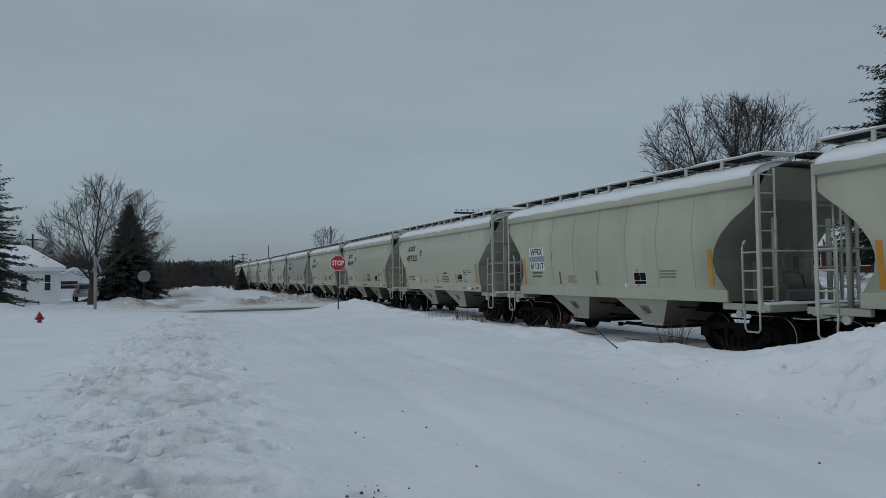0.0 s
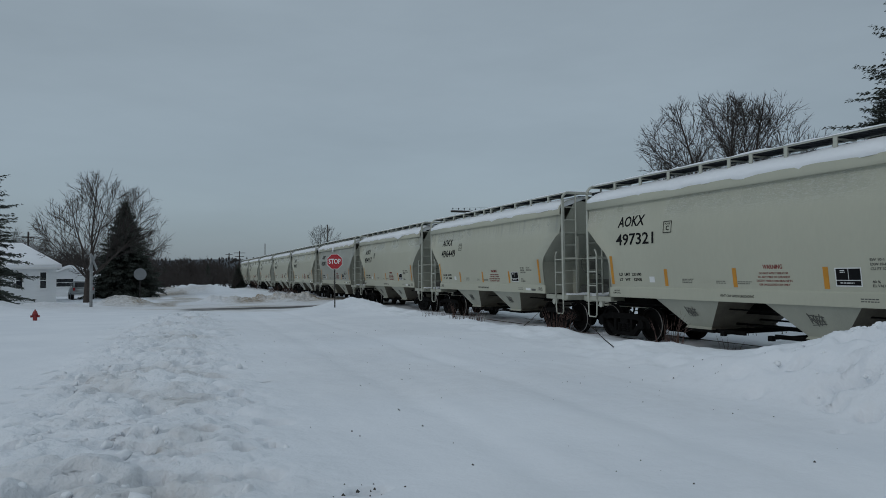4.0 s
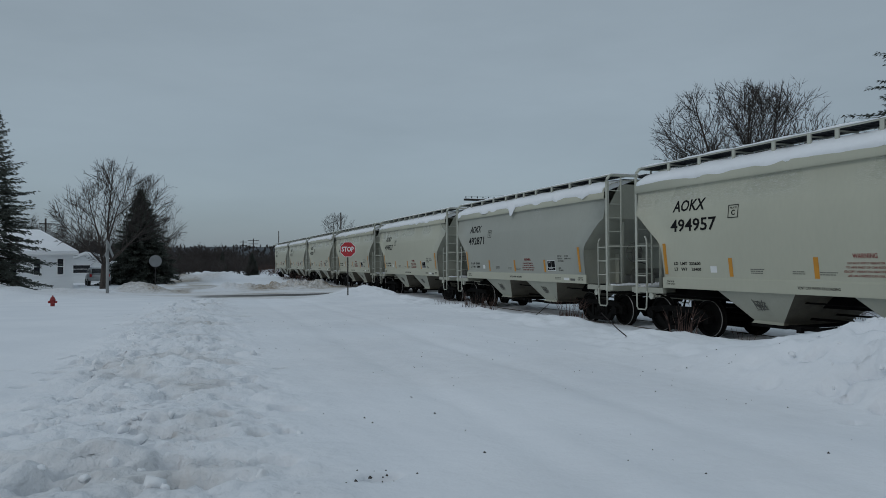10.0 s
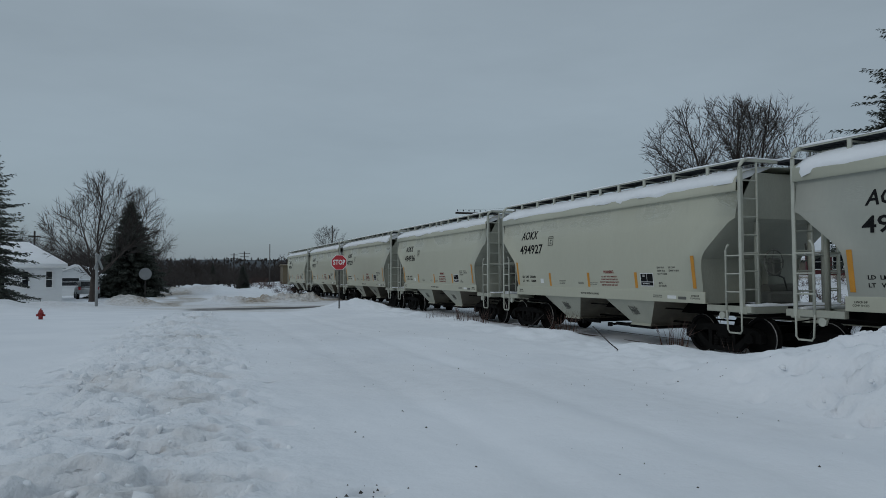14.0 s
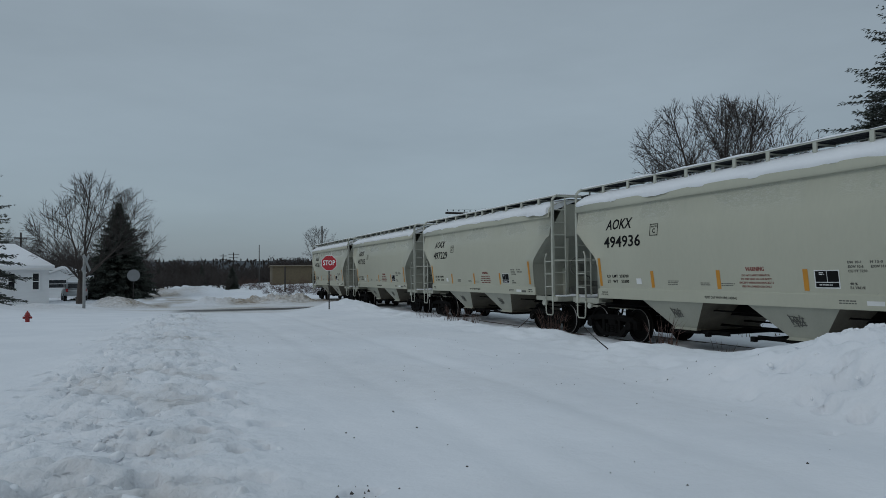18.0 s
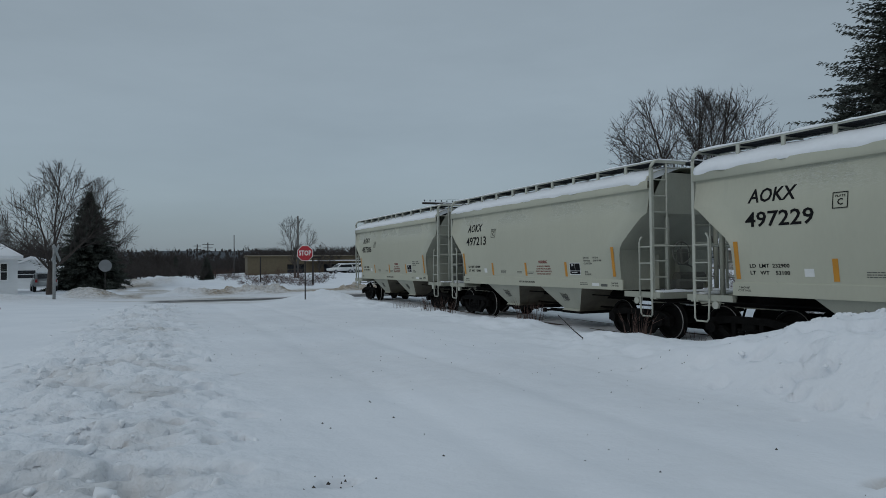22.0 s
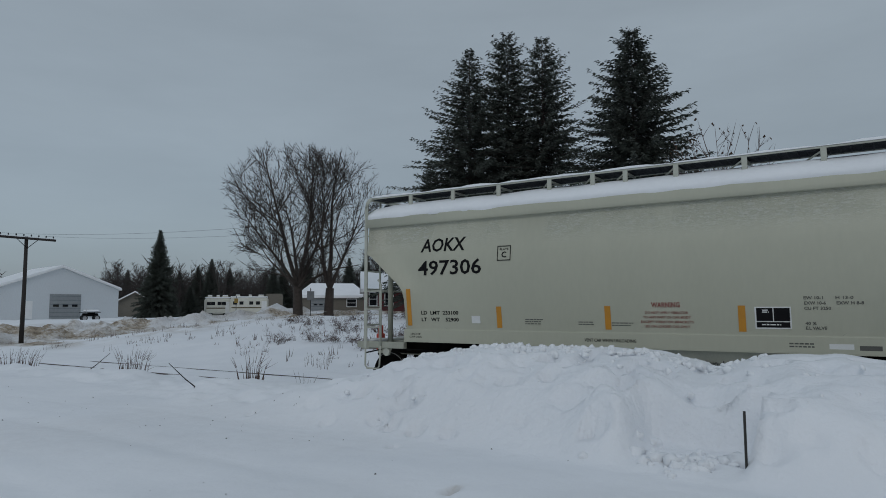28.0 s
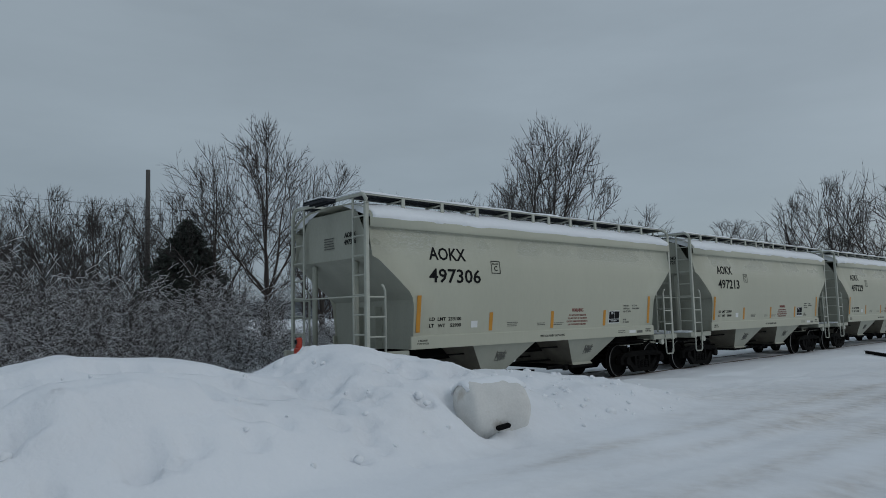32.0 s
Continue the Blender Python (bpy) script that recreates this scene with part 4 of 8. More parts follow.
def build_car(words, number, seed, amount, arched=False, last=False, ld="", lt="", paint="plain", lumps=()):
    """A two-bay covered hopper car; its origin is on the rail, its length along y."""
    car = thing("hopper_car", ("light grey curved-side hopper car with arched ends and snowy roof" if arched else
                               "light grey two-bay covered hopper railcar with snow on its roof"), "railcar", group="cars of the freight train")
    for sx in (-1, 1):
        sheet = part("side_sheet", shared(f"side{sx}{arched}{paint}", lambda: side_sheet(sx, arched)), CAR_OLD if arched else PAINTS[paint], car)
        if arched:
            for k in range(-3, 4):
                part("side_rib", shared(f"rib{sx}{k}", lambda: side_rib(sx, k)), CAR_OLD, sheet)
        ln = 9.64 if arched else 9.24
        part("side_sill", shared(f"sill{sx}{arched}", lambda: add_box(box((sx * 1.482, MID, 1.345), (0.05, ln, 0.26), bevel=0.008), (sx * 1.455, MID, 1.215), (0.10, ln, 0.02))), CAR_OLD if arched else PAINTS["plain"], car)
    for sgn in (-1, 1):
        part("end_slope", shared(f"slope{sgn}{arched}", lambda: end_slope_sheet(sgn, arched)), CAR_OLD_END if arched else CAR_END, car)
    part("roof", shared("roof", roof_shell), CAR_GREY, car)
    for sx in (-1, 1):
        part("roof_snow", roof_snow(seed, amount, sx, lumps if sx < 0 else ()), SNOW, car, "white snow lying on the curved roof")
    # bulkheads behind the ends of the side sheets
    for s in (-1, 1):
        yb = 4.46 if arched else 4.53
        def bulk():
            bm = prism([(-1.47, 1.2), (-1.52, 2.30), (1.52, 2.30), (1.47, 1.2)], "y", MID + s * yb, MID + s * (yb - 0.03))
            for sx in (-0.36, 0.36):
                add_box(bm, (sx, MID + s * (yb + 0.09), 1.66), (0.02, 0.18, 0.92))
            return bm
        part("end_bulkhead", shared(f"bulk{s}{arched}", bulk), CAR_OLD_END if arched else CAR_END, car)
        for sx in (-1, 1):
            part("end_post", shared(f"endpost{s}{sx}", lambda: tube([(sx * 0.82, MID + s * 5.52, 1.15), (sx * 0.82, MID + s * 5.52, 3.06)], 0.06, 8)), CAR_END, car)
        def sill():
            bm = bmesh.new()
            add_box(bm, (0, MID + s * 5.3, 0.98), (0.5, 2.1, 0.28))
            add_box(bm, (0, MID + s * 5.72, 1.10), (2.98, 0.22, 0.16), bevel=0.01)
            add_box(bm, (0, MID + s * 5.45, 1.16), (1.1, 0.7, 0.03))
            for sx in (-1, 1):
                add_box(bm, (sx * 1.42, MID + s * 5.3, 1.12), (0.12, 1.3, 0.14), bevel=0.01)
                add_prism(bm, [(MID + s * 5.0, 1.1), (MID + s * 5.3, 1.1), (MID + s * 5.22, 0.90), (MID + s * 5.08, 0.90)], "x", sx * 1.40, sx * 1.44)
            return bm
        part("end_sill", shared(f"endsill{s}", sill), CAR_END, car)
        def ring():
            bm = bmesh.new()
            add_lathe(bm, [(0.035, -0.015), (0.085, -0.015), (0.085, 0.015), (0.035, 0.015)], 14, "x")
            return bm
        for sx in (-1, 1):
            part("tow_loop", shared("towloop", ring), CAR_FRAME, car).location = (sx * 1.47, MID + s * 5.12, 0.97)
        def sill_snow():
            bm = bmesh.new()
            n = 16
            rows = []
            for k in range(n + 1):
                x = -1.40 + 2.8 * k / n
                h = 0.045 + 0.05 * max(0, noise.noise(Vector((x * 2.1, s * 5.0, 0.7))) + 0.3)
                rows.append([bm.verts.new((x, MID + s * (5.72 + d), 1.178 + z)) for d, z in ((-0.11, 0), (-0.07, h), (0.04, h * 0.9), (0.11, 0.01), (0.11, 0))])
            for a, b in zip(rows, rows[1:]):
                for i in range(5):
                    bm.faces.new((a[i], b[i], b[(i + 1) % 5], a[(i + 1) % 5])).smooth = True
            bm.faces.new(rows[0])
            bm.faces.new(rows[-1])
            bmesh.ops.recalc_face_normals(bm, faces=bm.faces)
            return bm
        part("sill_snow", shared(f"sillsnow{s}", sill_snow), SNOW, car, "snow lying on the end platform")
        for sx in (-1, 1):
            y1, y0 = MID + s * 5.70, MID + s * 5.27
            x0, top = sx * 1.49, 3.96 if arched else 4.22
            def corner_post():
                bm = bmesh.new()
                add_box(bm, (x0, y1, (1.05 + top) / 2), (0.035, 0.085, top - 1.05), bevel=0.006)
                add_box(bm, (x0 - sx * 0.035, y1 + s * 0.03, (1.05 + top) / 2), (0.06, 0.012, top - 1.05))
                if not arched:
                    add_tube(bm, [(x0, y1, 4.18), (x0 - sx * 0.03, y1, 4.29), (x0 - sx * 0.11, y1, 4.38), (x0 - sx * 0.20, y1, 4.41)], 0.045, 6)
                return bm
            lad = part("ladder", shared(f"ladder{s}{sx}{arched}", corner_post), CAR_FRAME, car, "pale grey steel corner ladder dusted with snow")
            part("inner_rail", shared(f"irail{s}{sx}{arched}", lambda: tube([(x0 - sx * 0.50, y1, 1.12), (x0 - sx * 0.50, y1, top + 0.14)], 0.026, 6)), CAR_FRAME, lad)
            part("side_rail", shared(f"srail{s}{sx}", lambda: tube([(x0, y0, 1.1), (x0, y0, 2.42), (x0, y0 + s * 0.03, 2.50), (x0, y0 + s * 0.08, 2.55)], 0.026, 6)), CAR_FRAME, lad)
            part("stirrup_step", shared(f"stirrup{s}{sx}", lambda: tube([(x0, y1, 1.1), (x0, y1, 0.66), (x0, y1 - s * 0.05, 0.60), (x0, y0 + s * 0.08, 0.60), (x0, y0 + s * 0.03, 0.66), (x0, y0, 1.1)], 0.022, 6)), CAR_FRAME, lad)
            for z in np.arange(1.55, top, 0.40):
                part("rung", shared(f"rung{s}{sx}", lambda: tube([(x0, y1, 0), (x0 - sx * 0.50, y1, 0)], 0.018, 5)), CAR_FRAME, lad).location = (0, 0, z)
            for z in (1.50, 1.90, 2.30):
                part("side_rung", shared(f"srung{s}{sx}", lambda: tube([(x0, y1, 0), (x0, y0, 0)], 0.018, 5)), CAR_FRAME, lad).location = (0, 0, z)
        def grab():
            bm = bmesh.new()
            add_tube(bm, [(-1.49, MID + s * 5.72, 2.32), (1.49, MID + s * 5.72, 2.32)], 0.018, 6)
            return bm
        part("handrail", shared(f"grab{s}", grab), CAR_FRAME, car)
        def coup():
            bm = bmesh.new()
            add_box(bm, (0, MID + s * 6.0, 0.84), (0.16, 0.55, 0.18), bevel=0.02)
            add_box(bm, (0.05, MID + s * 6.28, 0.84), (0.30, 0.22, 0.28), bevel=0.05)
            add_tube(bm, [(-0.1, MID + s * 6.0, 0.85), (-0.5, MID + s * 6.05, 0.95), (-1.3, MID + s * 5.86, 0.92)], 0.018, 6)
            add_tube(bm, [(0.3, MID + s * 5.85, 0.9), (0.32, MID + s * 6.0, 0.55), (0.26, MID + s * 6.25, 0.45), (0.15, MID + s * 6.38, 0.6)], 0.03, 6)
            return bm
        part("coupler", shared(f"coupler{s}", coup), IRON, car)
    # brake gear on one end
    def brake():
        bm = bmesh.new()
        n0 = 0
        add_tube(bm, [(-0.55 + 0.28 * math.cos(a), MID - 5.72, 2.15 + 0.28 * math.sin(a)) for a in np.linspace(0, 2 * math.pi, 17)], 0.018, 6)
        for a in np.linspace(0, 2 * math.pi, 5)[:4]:
            add_tube(bm, [(-0.55, MID - 5.68, 2.15), (-0.55 + 0.28 * math.cos(a), MID - 5.72, 2.15 + 0.28 * math.sin(a))], 0.012, 5)
        return bm
    part("brake_wheel", shared("brake", brake), DARK_GEAR, car)
    def valve():
        bm = bmesh.new()
        add_box(bm, (-0.30, MID - 5.50, 2.05), (0.28, 0.2, 0.42), bevel=0.05)
        add_box(bm, (-0.15, MID - 5.45, 1.35), (0.9, 0.35, 0.28), bevel=0.05)
        r = bmesh.ops.create_cone(bm, cap_ends=True, segments=14, radius1=0.16, radius2=0.16, depth=0.9)
        bmesh.ops.transform(bm, matrix=Matrix.Translation((0.5, MID - 4.9, 1.5)) @ Matrix.Rotation(radians(90), 4, "Y"), verts=r["verts"])
        add_tube(bm, [(0.5, MID - 5.2, 1.3), (0.1, MID - 5.4, 1.8), (-0.3, MID - 5.5, 1.9)], 0.02, 6)
        add_tube(bm, [(0.9, MID - 5.5, 1.25), (0.8, MID - 5.4, 2.6)], 0.02, 6)
        return bm
    part("brake_valve", shared("valve", valve), DARK_GEAR, car)
    # roof walkway
    def rail_frame():
        bm = bmesh.new()
        for sx in (-1, 1):
            add_box(bm, (sx * 1.285, MID, 4.416), (0.03, 11.42, 0.03), bevel=0.004)
            add_box(bm, (sx * 0.73, MID, 4.405), (0.025, 11.42, 0.05))
        for s in (-1, 1):
            add_box(bm, (0, MID + s * 5.70, 4.40), (2.6, 0.05, 0.07), bevel=0.008)
        return bm
    part("walkway_frame", shared("railframe", rail_frame), CAR_FRAME, car)
    for sx in (-1, 1):
        part("running_board", shared(f"grating{sx}", lambda: grating(0.745, 1.27, sx)), GRATE, car, "dark open steel grating walkway on the roof")
    for s in (-1, 1):
        def end_boards():
            bm = bmesh.new()
            for k in range(7):
                add_box(bm, (-0.36 + 0.12 * k, MID + s * 5.89, 4.395), (0.03, 0.36, 0.05))
            for d in (5.75, 5.9, 6.06):
                add_box(bm, (0, MID + s * d, 4.36), (0.78, 0.03, 0.05))
            return bm
        step_board = part("end_walkway", shared(f"endboards{s}", end_boards), GRATE, car)
        part("walkway_snow", shared(f"stepsnow{s}", lambda: box((0, MID + s * 5.89, 4.437), (0.74, 0.34, 0.03), bevel=0.012)), SNOW, step_board)
    for sx in (-1, 1):
        def post():
            bm = box((sx * 1.285, 0, 4.27), (0.035, 0.085, 0.27))
            add_box(bm, (sx * 1.01, 0, 4.365), (0.55, 0.05, 0.03))
            add_tube(bm, [(sx * 1.25, 0.02, 4.37), (sx * 0.95, 0.35, 4.24)], 0.016, 5)
            return bm
        for y in POSTS:
            part("walkway_bracket", shared(f"wpost{sx}", post), CAR_FRAME, car).location = (0, MID + y, 0)
    part("hatch_cover", shared("hatch", lambda: prism([(-0.52, 4.24), (-0.50, 4.37), (-0.38, 4.41), (0.38, 4.41), (0.50, 4.37), (0.52, 4.24)], "y", MID - 5.0, MID + 5.0)), GRATE, car)
    for sx in (-1, 1):
        def board_snow():
            bm = bmesh.new()
            cols = []
            for k in range(77):
                y = MID - 5.7 + 0.15 * k
                h = 4.447 + 0.032 * (0.6 + noise.noise(Vector((y * 1.7, sx * 3.0, 0.3)))) + 0.012 * noise.noise(Vector((y * 6.1, sx * 3.0, 4.3)))
                cols.append([bm.verts.new(p) for p in ((sx * 1.31, y, 4.432), (sx * 1.312, y, 4.440), (sx * 1.285, y, h), (sx * 1.20, y, h + 0.004), (sx * 1.06, y, 4.436), (sx * 1.06, y, 4.432))])
            for a, b in zip(cols, cols[1:]):
                for i in range(5):
                    bm.faces.new((a[i], b[i], b[i + 1], a[i + 1])).smooth = True
            bm.faces.new(cols[0])
            bm.faces.new(cols[-1])
            bmesh.ops.recalc_face_normals(bm, faces=bm.faces)
            return bm
        part("walkway_snow", shared(f"bsnow{sx}", board_snow), SNOW, car)
    for s in (-1, 1):
        part("walkway_snow", shared(f"barsnow{s}", lambda: box((0, MID + s * 5.70, 4.452), (2.5, 0.055, 0.035), bevel=0.014)), SNOW, car)
    # hoppers with their gates
    for y, turn in ((MID + 1.72, 0), (MID - 1.70, 180)):
        # hopper fronts take the end paint with its painted shade
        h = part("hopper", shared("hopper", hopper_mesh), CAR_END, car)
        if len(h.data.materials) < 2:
            h.data.materials.append(HOPPER_DIRT_SHADE)
        h.matrix_local = pose(0, y, 0, 0, 0, turn)
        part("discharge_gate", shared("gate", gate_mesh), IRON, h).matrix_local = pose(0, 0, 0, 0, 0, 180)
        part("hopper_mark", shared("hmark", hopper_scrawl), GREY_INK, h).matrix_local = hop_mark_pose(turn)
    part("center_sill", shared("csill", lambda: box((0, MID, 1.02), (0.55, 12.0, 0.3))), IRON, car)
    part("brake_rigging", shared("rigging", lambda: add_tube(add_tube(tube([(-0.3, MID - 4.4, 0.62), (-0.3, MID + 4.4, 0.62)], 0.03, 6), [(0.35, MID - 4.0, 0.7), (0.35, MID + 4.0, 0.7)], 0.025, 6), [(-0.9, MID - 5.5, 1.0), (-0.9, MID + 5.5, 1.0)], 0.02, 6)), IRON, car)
    wheels = []
    for y in (MID + 4.66, MID - 4.66):
        truck, sets = build_truck(car, y)
        wheels += sets
    # orange stripes and lettering
    if not arched:
        on_side("reflective_stripe", shared("stripe_tall", lambda: panel(0.11, 0.78)), ORANGE, car, -0.66, 1.94)
        on_side("reflective_stripe", shared("stripe_tall", None), ORANGE, car, -9.42, 1.94)
        for y in (-2.83, -5.03, -7.25):
            on_side("reflective_stripe", shared("stripe_low", lambda: panel(0.11, 0.42)), ORANGE, car, y, 1.74)
        on_side("reporting_mark", letters(words, 0.40, shear=0.08, bold=0.007, width=1.10), BLACK_PAINT, car, -1.52, 3.22)
        on_side("car_number", letters(number, 0.42, bold=0.006, width=1.54), BLACK_PAINT, car, -1.70, 2.74)
        on_side("load_limit", letters(f"LD  LMT  {ld}", 0.105, width=0.92, bold=0.002), BLACK_PAINT, car, -1.43, 1.82)
        on_side("light_weight", letters(f"LT   WT    {lt}", 0.105, width=0.92, bold=0.002), BLACK_PAINT, car, -1.43, 1.68)
        def frame_box():
            bm = bmesh.new()
            for cx, cy, w, h in ((0, 0.14, 0.29, 0.015), (0, -0.14, 0.29, 0.015), (0.14, 0, 0.015, 0.29), (-0.14, 0, 0.015, 0.29)):
                add_box(bm, (cx, cy, 0), (w, h, 0.003))
            return bm
        on_side("clearance_box", shared("pbox", frame_box), BLACK_PAINT, car, -2.98, 2.99)
        on_side("clearance_letter", letters("C", 0.16, bold=0.003), BLACK_PAINT, car, -2.98, 2.955)
        on_side("clearance_word", letters("PLATE", 0.06, width=0.19), BLACK_PAINT, car, -2.98, 3.065)
        on_side("decal_plate", shared("decal", lambda: panel(0.20, 0.15)), WHITE_PLATE, car, -2.30, 1.69)
        on_side("warning_heading", letters("WARNING", 0.125, width=0.48, bold=0.002), RED_INK, car, -6.05, 1.96)
        for k, wd in enumerate(("DO NOT APPLY VIBRATOR", "TO ANY PART OF CAR BODY", "EXCEPT VIBRATOR BRACKETS", "USE ON LOADED CAR ONLY")):
            on_side("warning_line", letters(wd, 0.062, width=(0.72, 0.80, 0.88, 0.76)[k]), RED_INK, car, -6.06, 1.83 - 0.078 * k)
        on_side("vent_notice", letters("VENT CAR WHEN UNLOADING", 0.08, width=0.95, bold=0.001), BLACK_PAINT, car, -5.05, 1.335, 0.018)
        on_side("inspection_panel", shared("ipanel", lambda: panel(0.52, 0.35, 0.003)), WHITE_PLATE, car, -7.70, 1.755)
        def dark_fields():
            bm = bmesh.new()
            add_box(bm, (-0.118, 0.052, 0), (0.235, 0.205, 0.003))
            add_box(bm, (0.128, 0.052, 0), (0.225, 0.205, 0.003))
            add_box(bm, (0, -0.110, 0), (0.475, 0.085, 0.003))
            return bm
        on_side("panel_field", shared("pfields", dark_fields), BLACK_PAINT, car, -7.70, 1.755, 0.009)
        on_side("panel_print", shared("pprint", lambda: bars(2, 0.10, 0.016, 0.03, 8)), WHITE_PLATE, car, -7.60, 1.86, 0.014)
        on_side("panel_print", shared("pprint2", lambda: bars(1, 0.30, 0.018, 0.035, 9)), WHITE_PLATE, car, -7.69, 1.648, 0.014)
        for k, (wd, y, z, w) in enumerate((("EW 10-1", -8.27, 2.06, 0.26), ("EXW 10-6", -8.29, 1.98, 0.29), ("CU FT 3250", -8.32, 1.90, 0.36), ("H 13-0", -8.68, 2.06, 0.23), ("EXW H 8-8", -8.75, 1.98, 0.35), ("40 %", -8.22, 1.67, 0.15), ("E.L VALVE", -8.29, 1.60, 0.28))):
            on_side("dimension_mark", letters(wd, 0.066, width=w, bold=0.001), GREY_INK, car, y, z)
        for y, z, w, n, sd in ((-3.58, 1.66, 0.38, 3, 1), (-4.64, 1.64, 0.34, 2, 2), (-5.30, 1.63, 0.40, 2, 3)):
            on_side("small_print", shared(f"print{sd}", lambda: bars(n, w, 0.016, 0.042, sd)), GREY_INK, car, y, z)
        for y, z, w, n, sd in ((-8.09, 1.34, 0.36, 2, 16),):
            on_side("sill_print", shared(f"print{sd}", lambda: bars(n, w, 0.022, 0.045, sd)), GREY_INK, car, y, z, 0.018)
        for k, (wd, w) in enumerate((("2 INCH HF", 0.26), ("COMP SHOES", 0.32))):
            for y in (-0.80, -9.42):
                on_side("sill_word", letters(wd, 0.06, width=w), BLACK_PAINT, car, y, 1.375 - 0.062 * k, 0.018)
        on_side("sill_decal", shared("sdecal", lambda: panel(0.32, 0.08)), WHITE_PLATE, car, -8.61, 1.33, 0.018)
        on_side("sill_decal", shared("sdecal2", lambda: panel(0.28, 0.07)), GREY_INK, car, -8.98, 1.315, 0.018)
        em = letters(f"{words}\n{number}", 0.15, bold=0.002)
        eo = part("end_mark", em, BLACK_PAINT, car)
        if not em.materials:
            em.materials.append(BLACK_PAINT)
        eo.matrix_local = Matrix(((-1, 0, 0, -0.75), (0, 0, 1, MID + 5.615), (0, 1, 0, 3.55), (0, 0, 0, 1)))
        for s, u in ((1, 0.05), (-1, 0.55)):
            e2 = part("end_print", shared("eprint", lambda: bars(5, 0.42, 0.022, 0.055, 21)), GREY_INK, car)
            e2.matrix_local = Matrix(((-s, 0, 0, u), (0, 0, s, MID + s * 5.618), (0, 1, 0, 3.50), (0, 0, 0, 1)))
    else:
        for y in (-0.74, -9.50):
            on_side("reflective_stripe", shared("stripe_tall_old", lambda: panel(0.12, 0.85)), ORANGE, car, y, 1.98, label="worn orange reflective stripe")
        for y in (-3.0, -5.0):
            on_side("reflective_stripe", shared("stripe_dull", lambda: panel(0.08, 0.40)), GREY_INK, car, y, 1.76)
        on_side("reflective_stripe", shared("stripe_low_old", lambda: panel(0.09, 0.45)), ORANGE, car, -6.85, 1.76)
        for z, h in ((2.62, 0.29), (2.15, 0.29)):
            on_side("white_block", shared("wplate", lambda: panel(0.95, 0.29)), WHITE_PLATE, car, -1.62, z, 0.006, "white painted block")
        on_side("plate_band", shared("wband", lambda: panel(0.95, 0.17)), material("blue_grey_band", (0.25, 0.29, 0.34), 0.6) if "blue_grey_band" not in bpy.data.materials else bpy.data.materials["blue_grey_band"], car, -1.62, 2.385, 0.005)
        on_side("reporting_mark", letters(words, 0.32, bold=0.004, width=0.80), BLACK_PAINT, car, -1.62, 2.61, 0.012)
        on_side("car_number", letters(number, 0.30, bold=0.004, width=0.86), BLACK_PAINT, car, -1.62, 2.14, 0.012)
        on_side("small_print", shared("aprint", lambda: bars(2, 0.8, 0.06, 0.12, 30)), GREY_INK, car, -1.62, 1.87)
        on_side("inspection_panel", shared("ipanel", lambda: panel(0.52, 0.35, 0.003)), WHITE_PLATE, car, -6.95, 1.74)
        on_side("panel_field", shared("pfields", None), BLACK_PAINT, car, -6.95, 1.74, 0.009)
        on_side("sill_decal", shared("adecal", lambda: panel(0.16, 0.09)), WHITE_PLATE, car, -6.35, 1.56)
        on_side("small_print", shared("bprint", lambda: bars(3, 0.62, 0.028, 0.075, 31)), GREY_INK, car, -8.05, 1.85)
        on_side("warning_print", shared("cprint", lambda: bars(4, 0.5, 0.022, 0.06, 32)), RED_INK, car, -3.7, 1.72)
        on_side("clearance_box", shared("pboxa", lambda: panel(0.02, 0.25)), GREY_INK, car, -2.6, 2.45)
    if last:  # end-of-train unit on the rear coupler
        def unit():
            bm = box((0, 0, 0.30), (0.22, 0.14, 0.42), bevel=0.03)
            add_box(bm, (0, 0, 0.60), (0.13, 0.11, 0.22), bevel=0.03)
            return bm
        eot = part("end_of_train_device", unit(), EOT_RED, car, "orange-red end-of-train marker box on the coupler")
        eot.location = (-0.05, MID + 6.42, 0.80)
        lens = part("marker_lamp", box((0, 0.075, 0.62), (0.08, 0.02, 0.10), bevel=0.008), GLASS_DARK, eot)
        part("clamp", box((0, 0, 0.07), (0.12, 0.12, 0.18), bevel=0.02), IRON, eot)
    return car, wheels


def hop_mark_pose(turn):
    """On the sloping outer side of a hopper; for the one that is turned, on its other side."""
    s = 1 if turn else -1
    slope = Vector((1.46 - 1.02, 0, 1.24 - 0.56)).normalized()  # up the sheet, for the +x side
    up = Vector((s * slope.x, 0, slope.z))
    right = Vector((0, s, 0))
    n = right.cross(up)
    m = Matrix((right, up, n)).transposed().to_4x4()
    m.translation = Vector((s * 1.253, 0, 0.92)) + n * 0.006
    return m


PITCH = 12.78
CARS = [("AOKX", "497306", 0.45, "233100", "52900"), ("AOKX", "497213", 0.55, "233000", "53000"), ("AOKX", "497229", 0.85, "232900", "53100"),
        ("AOKX", "494936", 0.5, "233700", "53300"), ("AOKX", "494927", 0.7, "233200", "52800"), ("AOKX", "492871", 1.25, "233200", "52800"),
        ("AOKX", "494957", 0.8, "233600", "53400"), ("AOKX", "496449", 0.5, "233200", "52800"), ("AOKX", "497321", 0.45, "233100", "52900"),
        ("WFRX", "811317", 0.4, "", ""), ("WFRX", "811322", 0.4, "", "")]
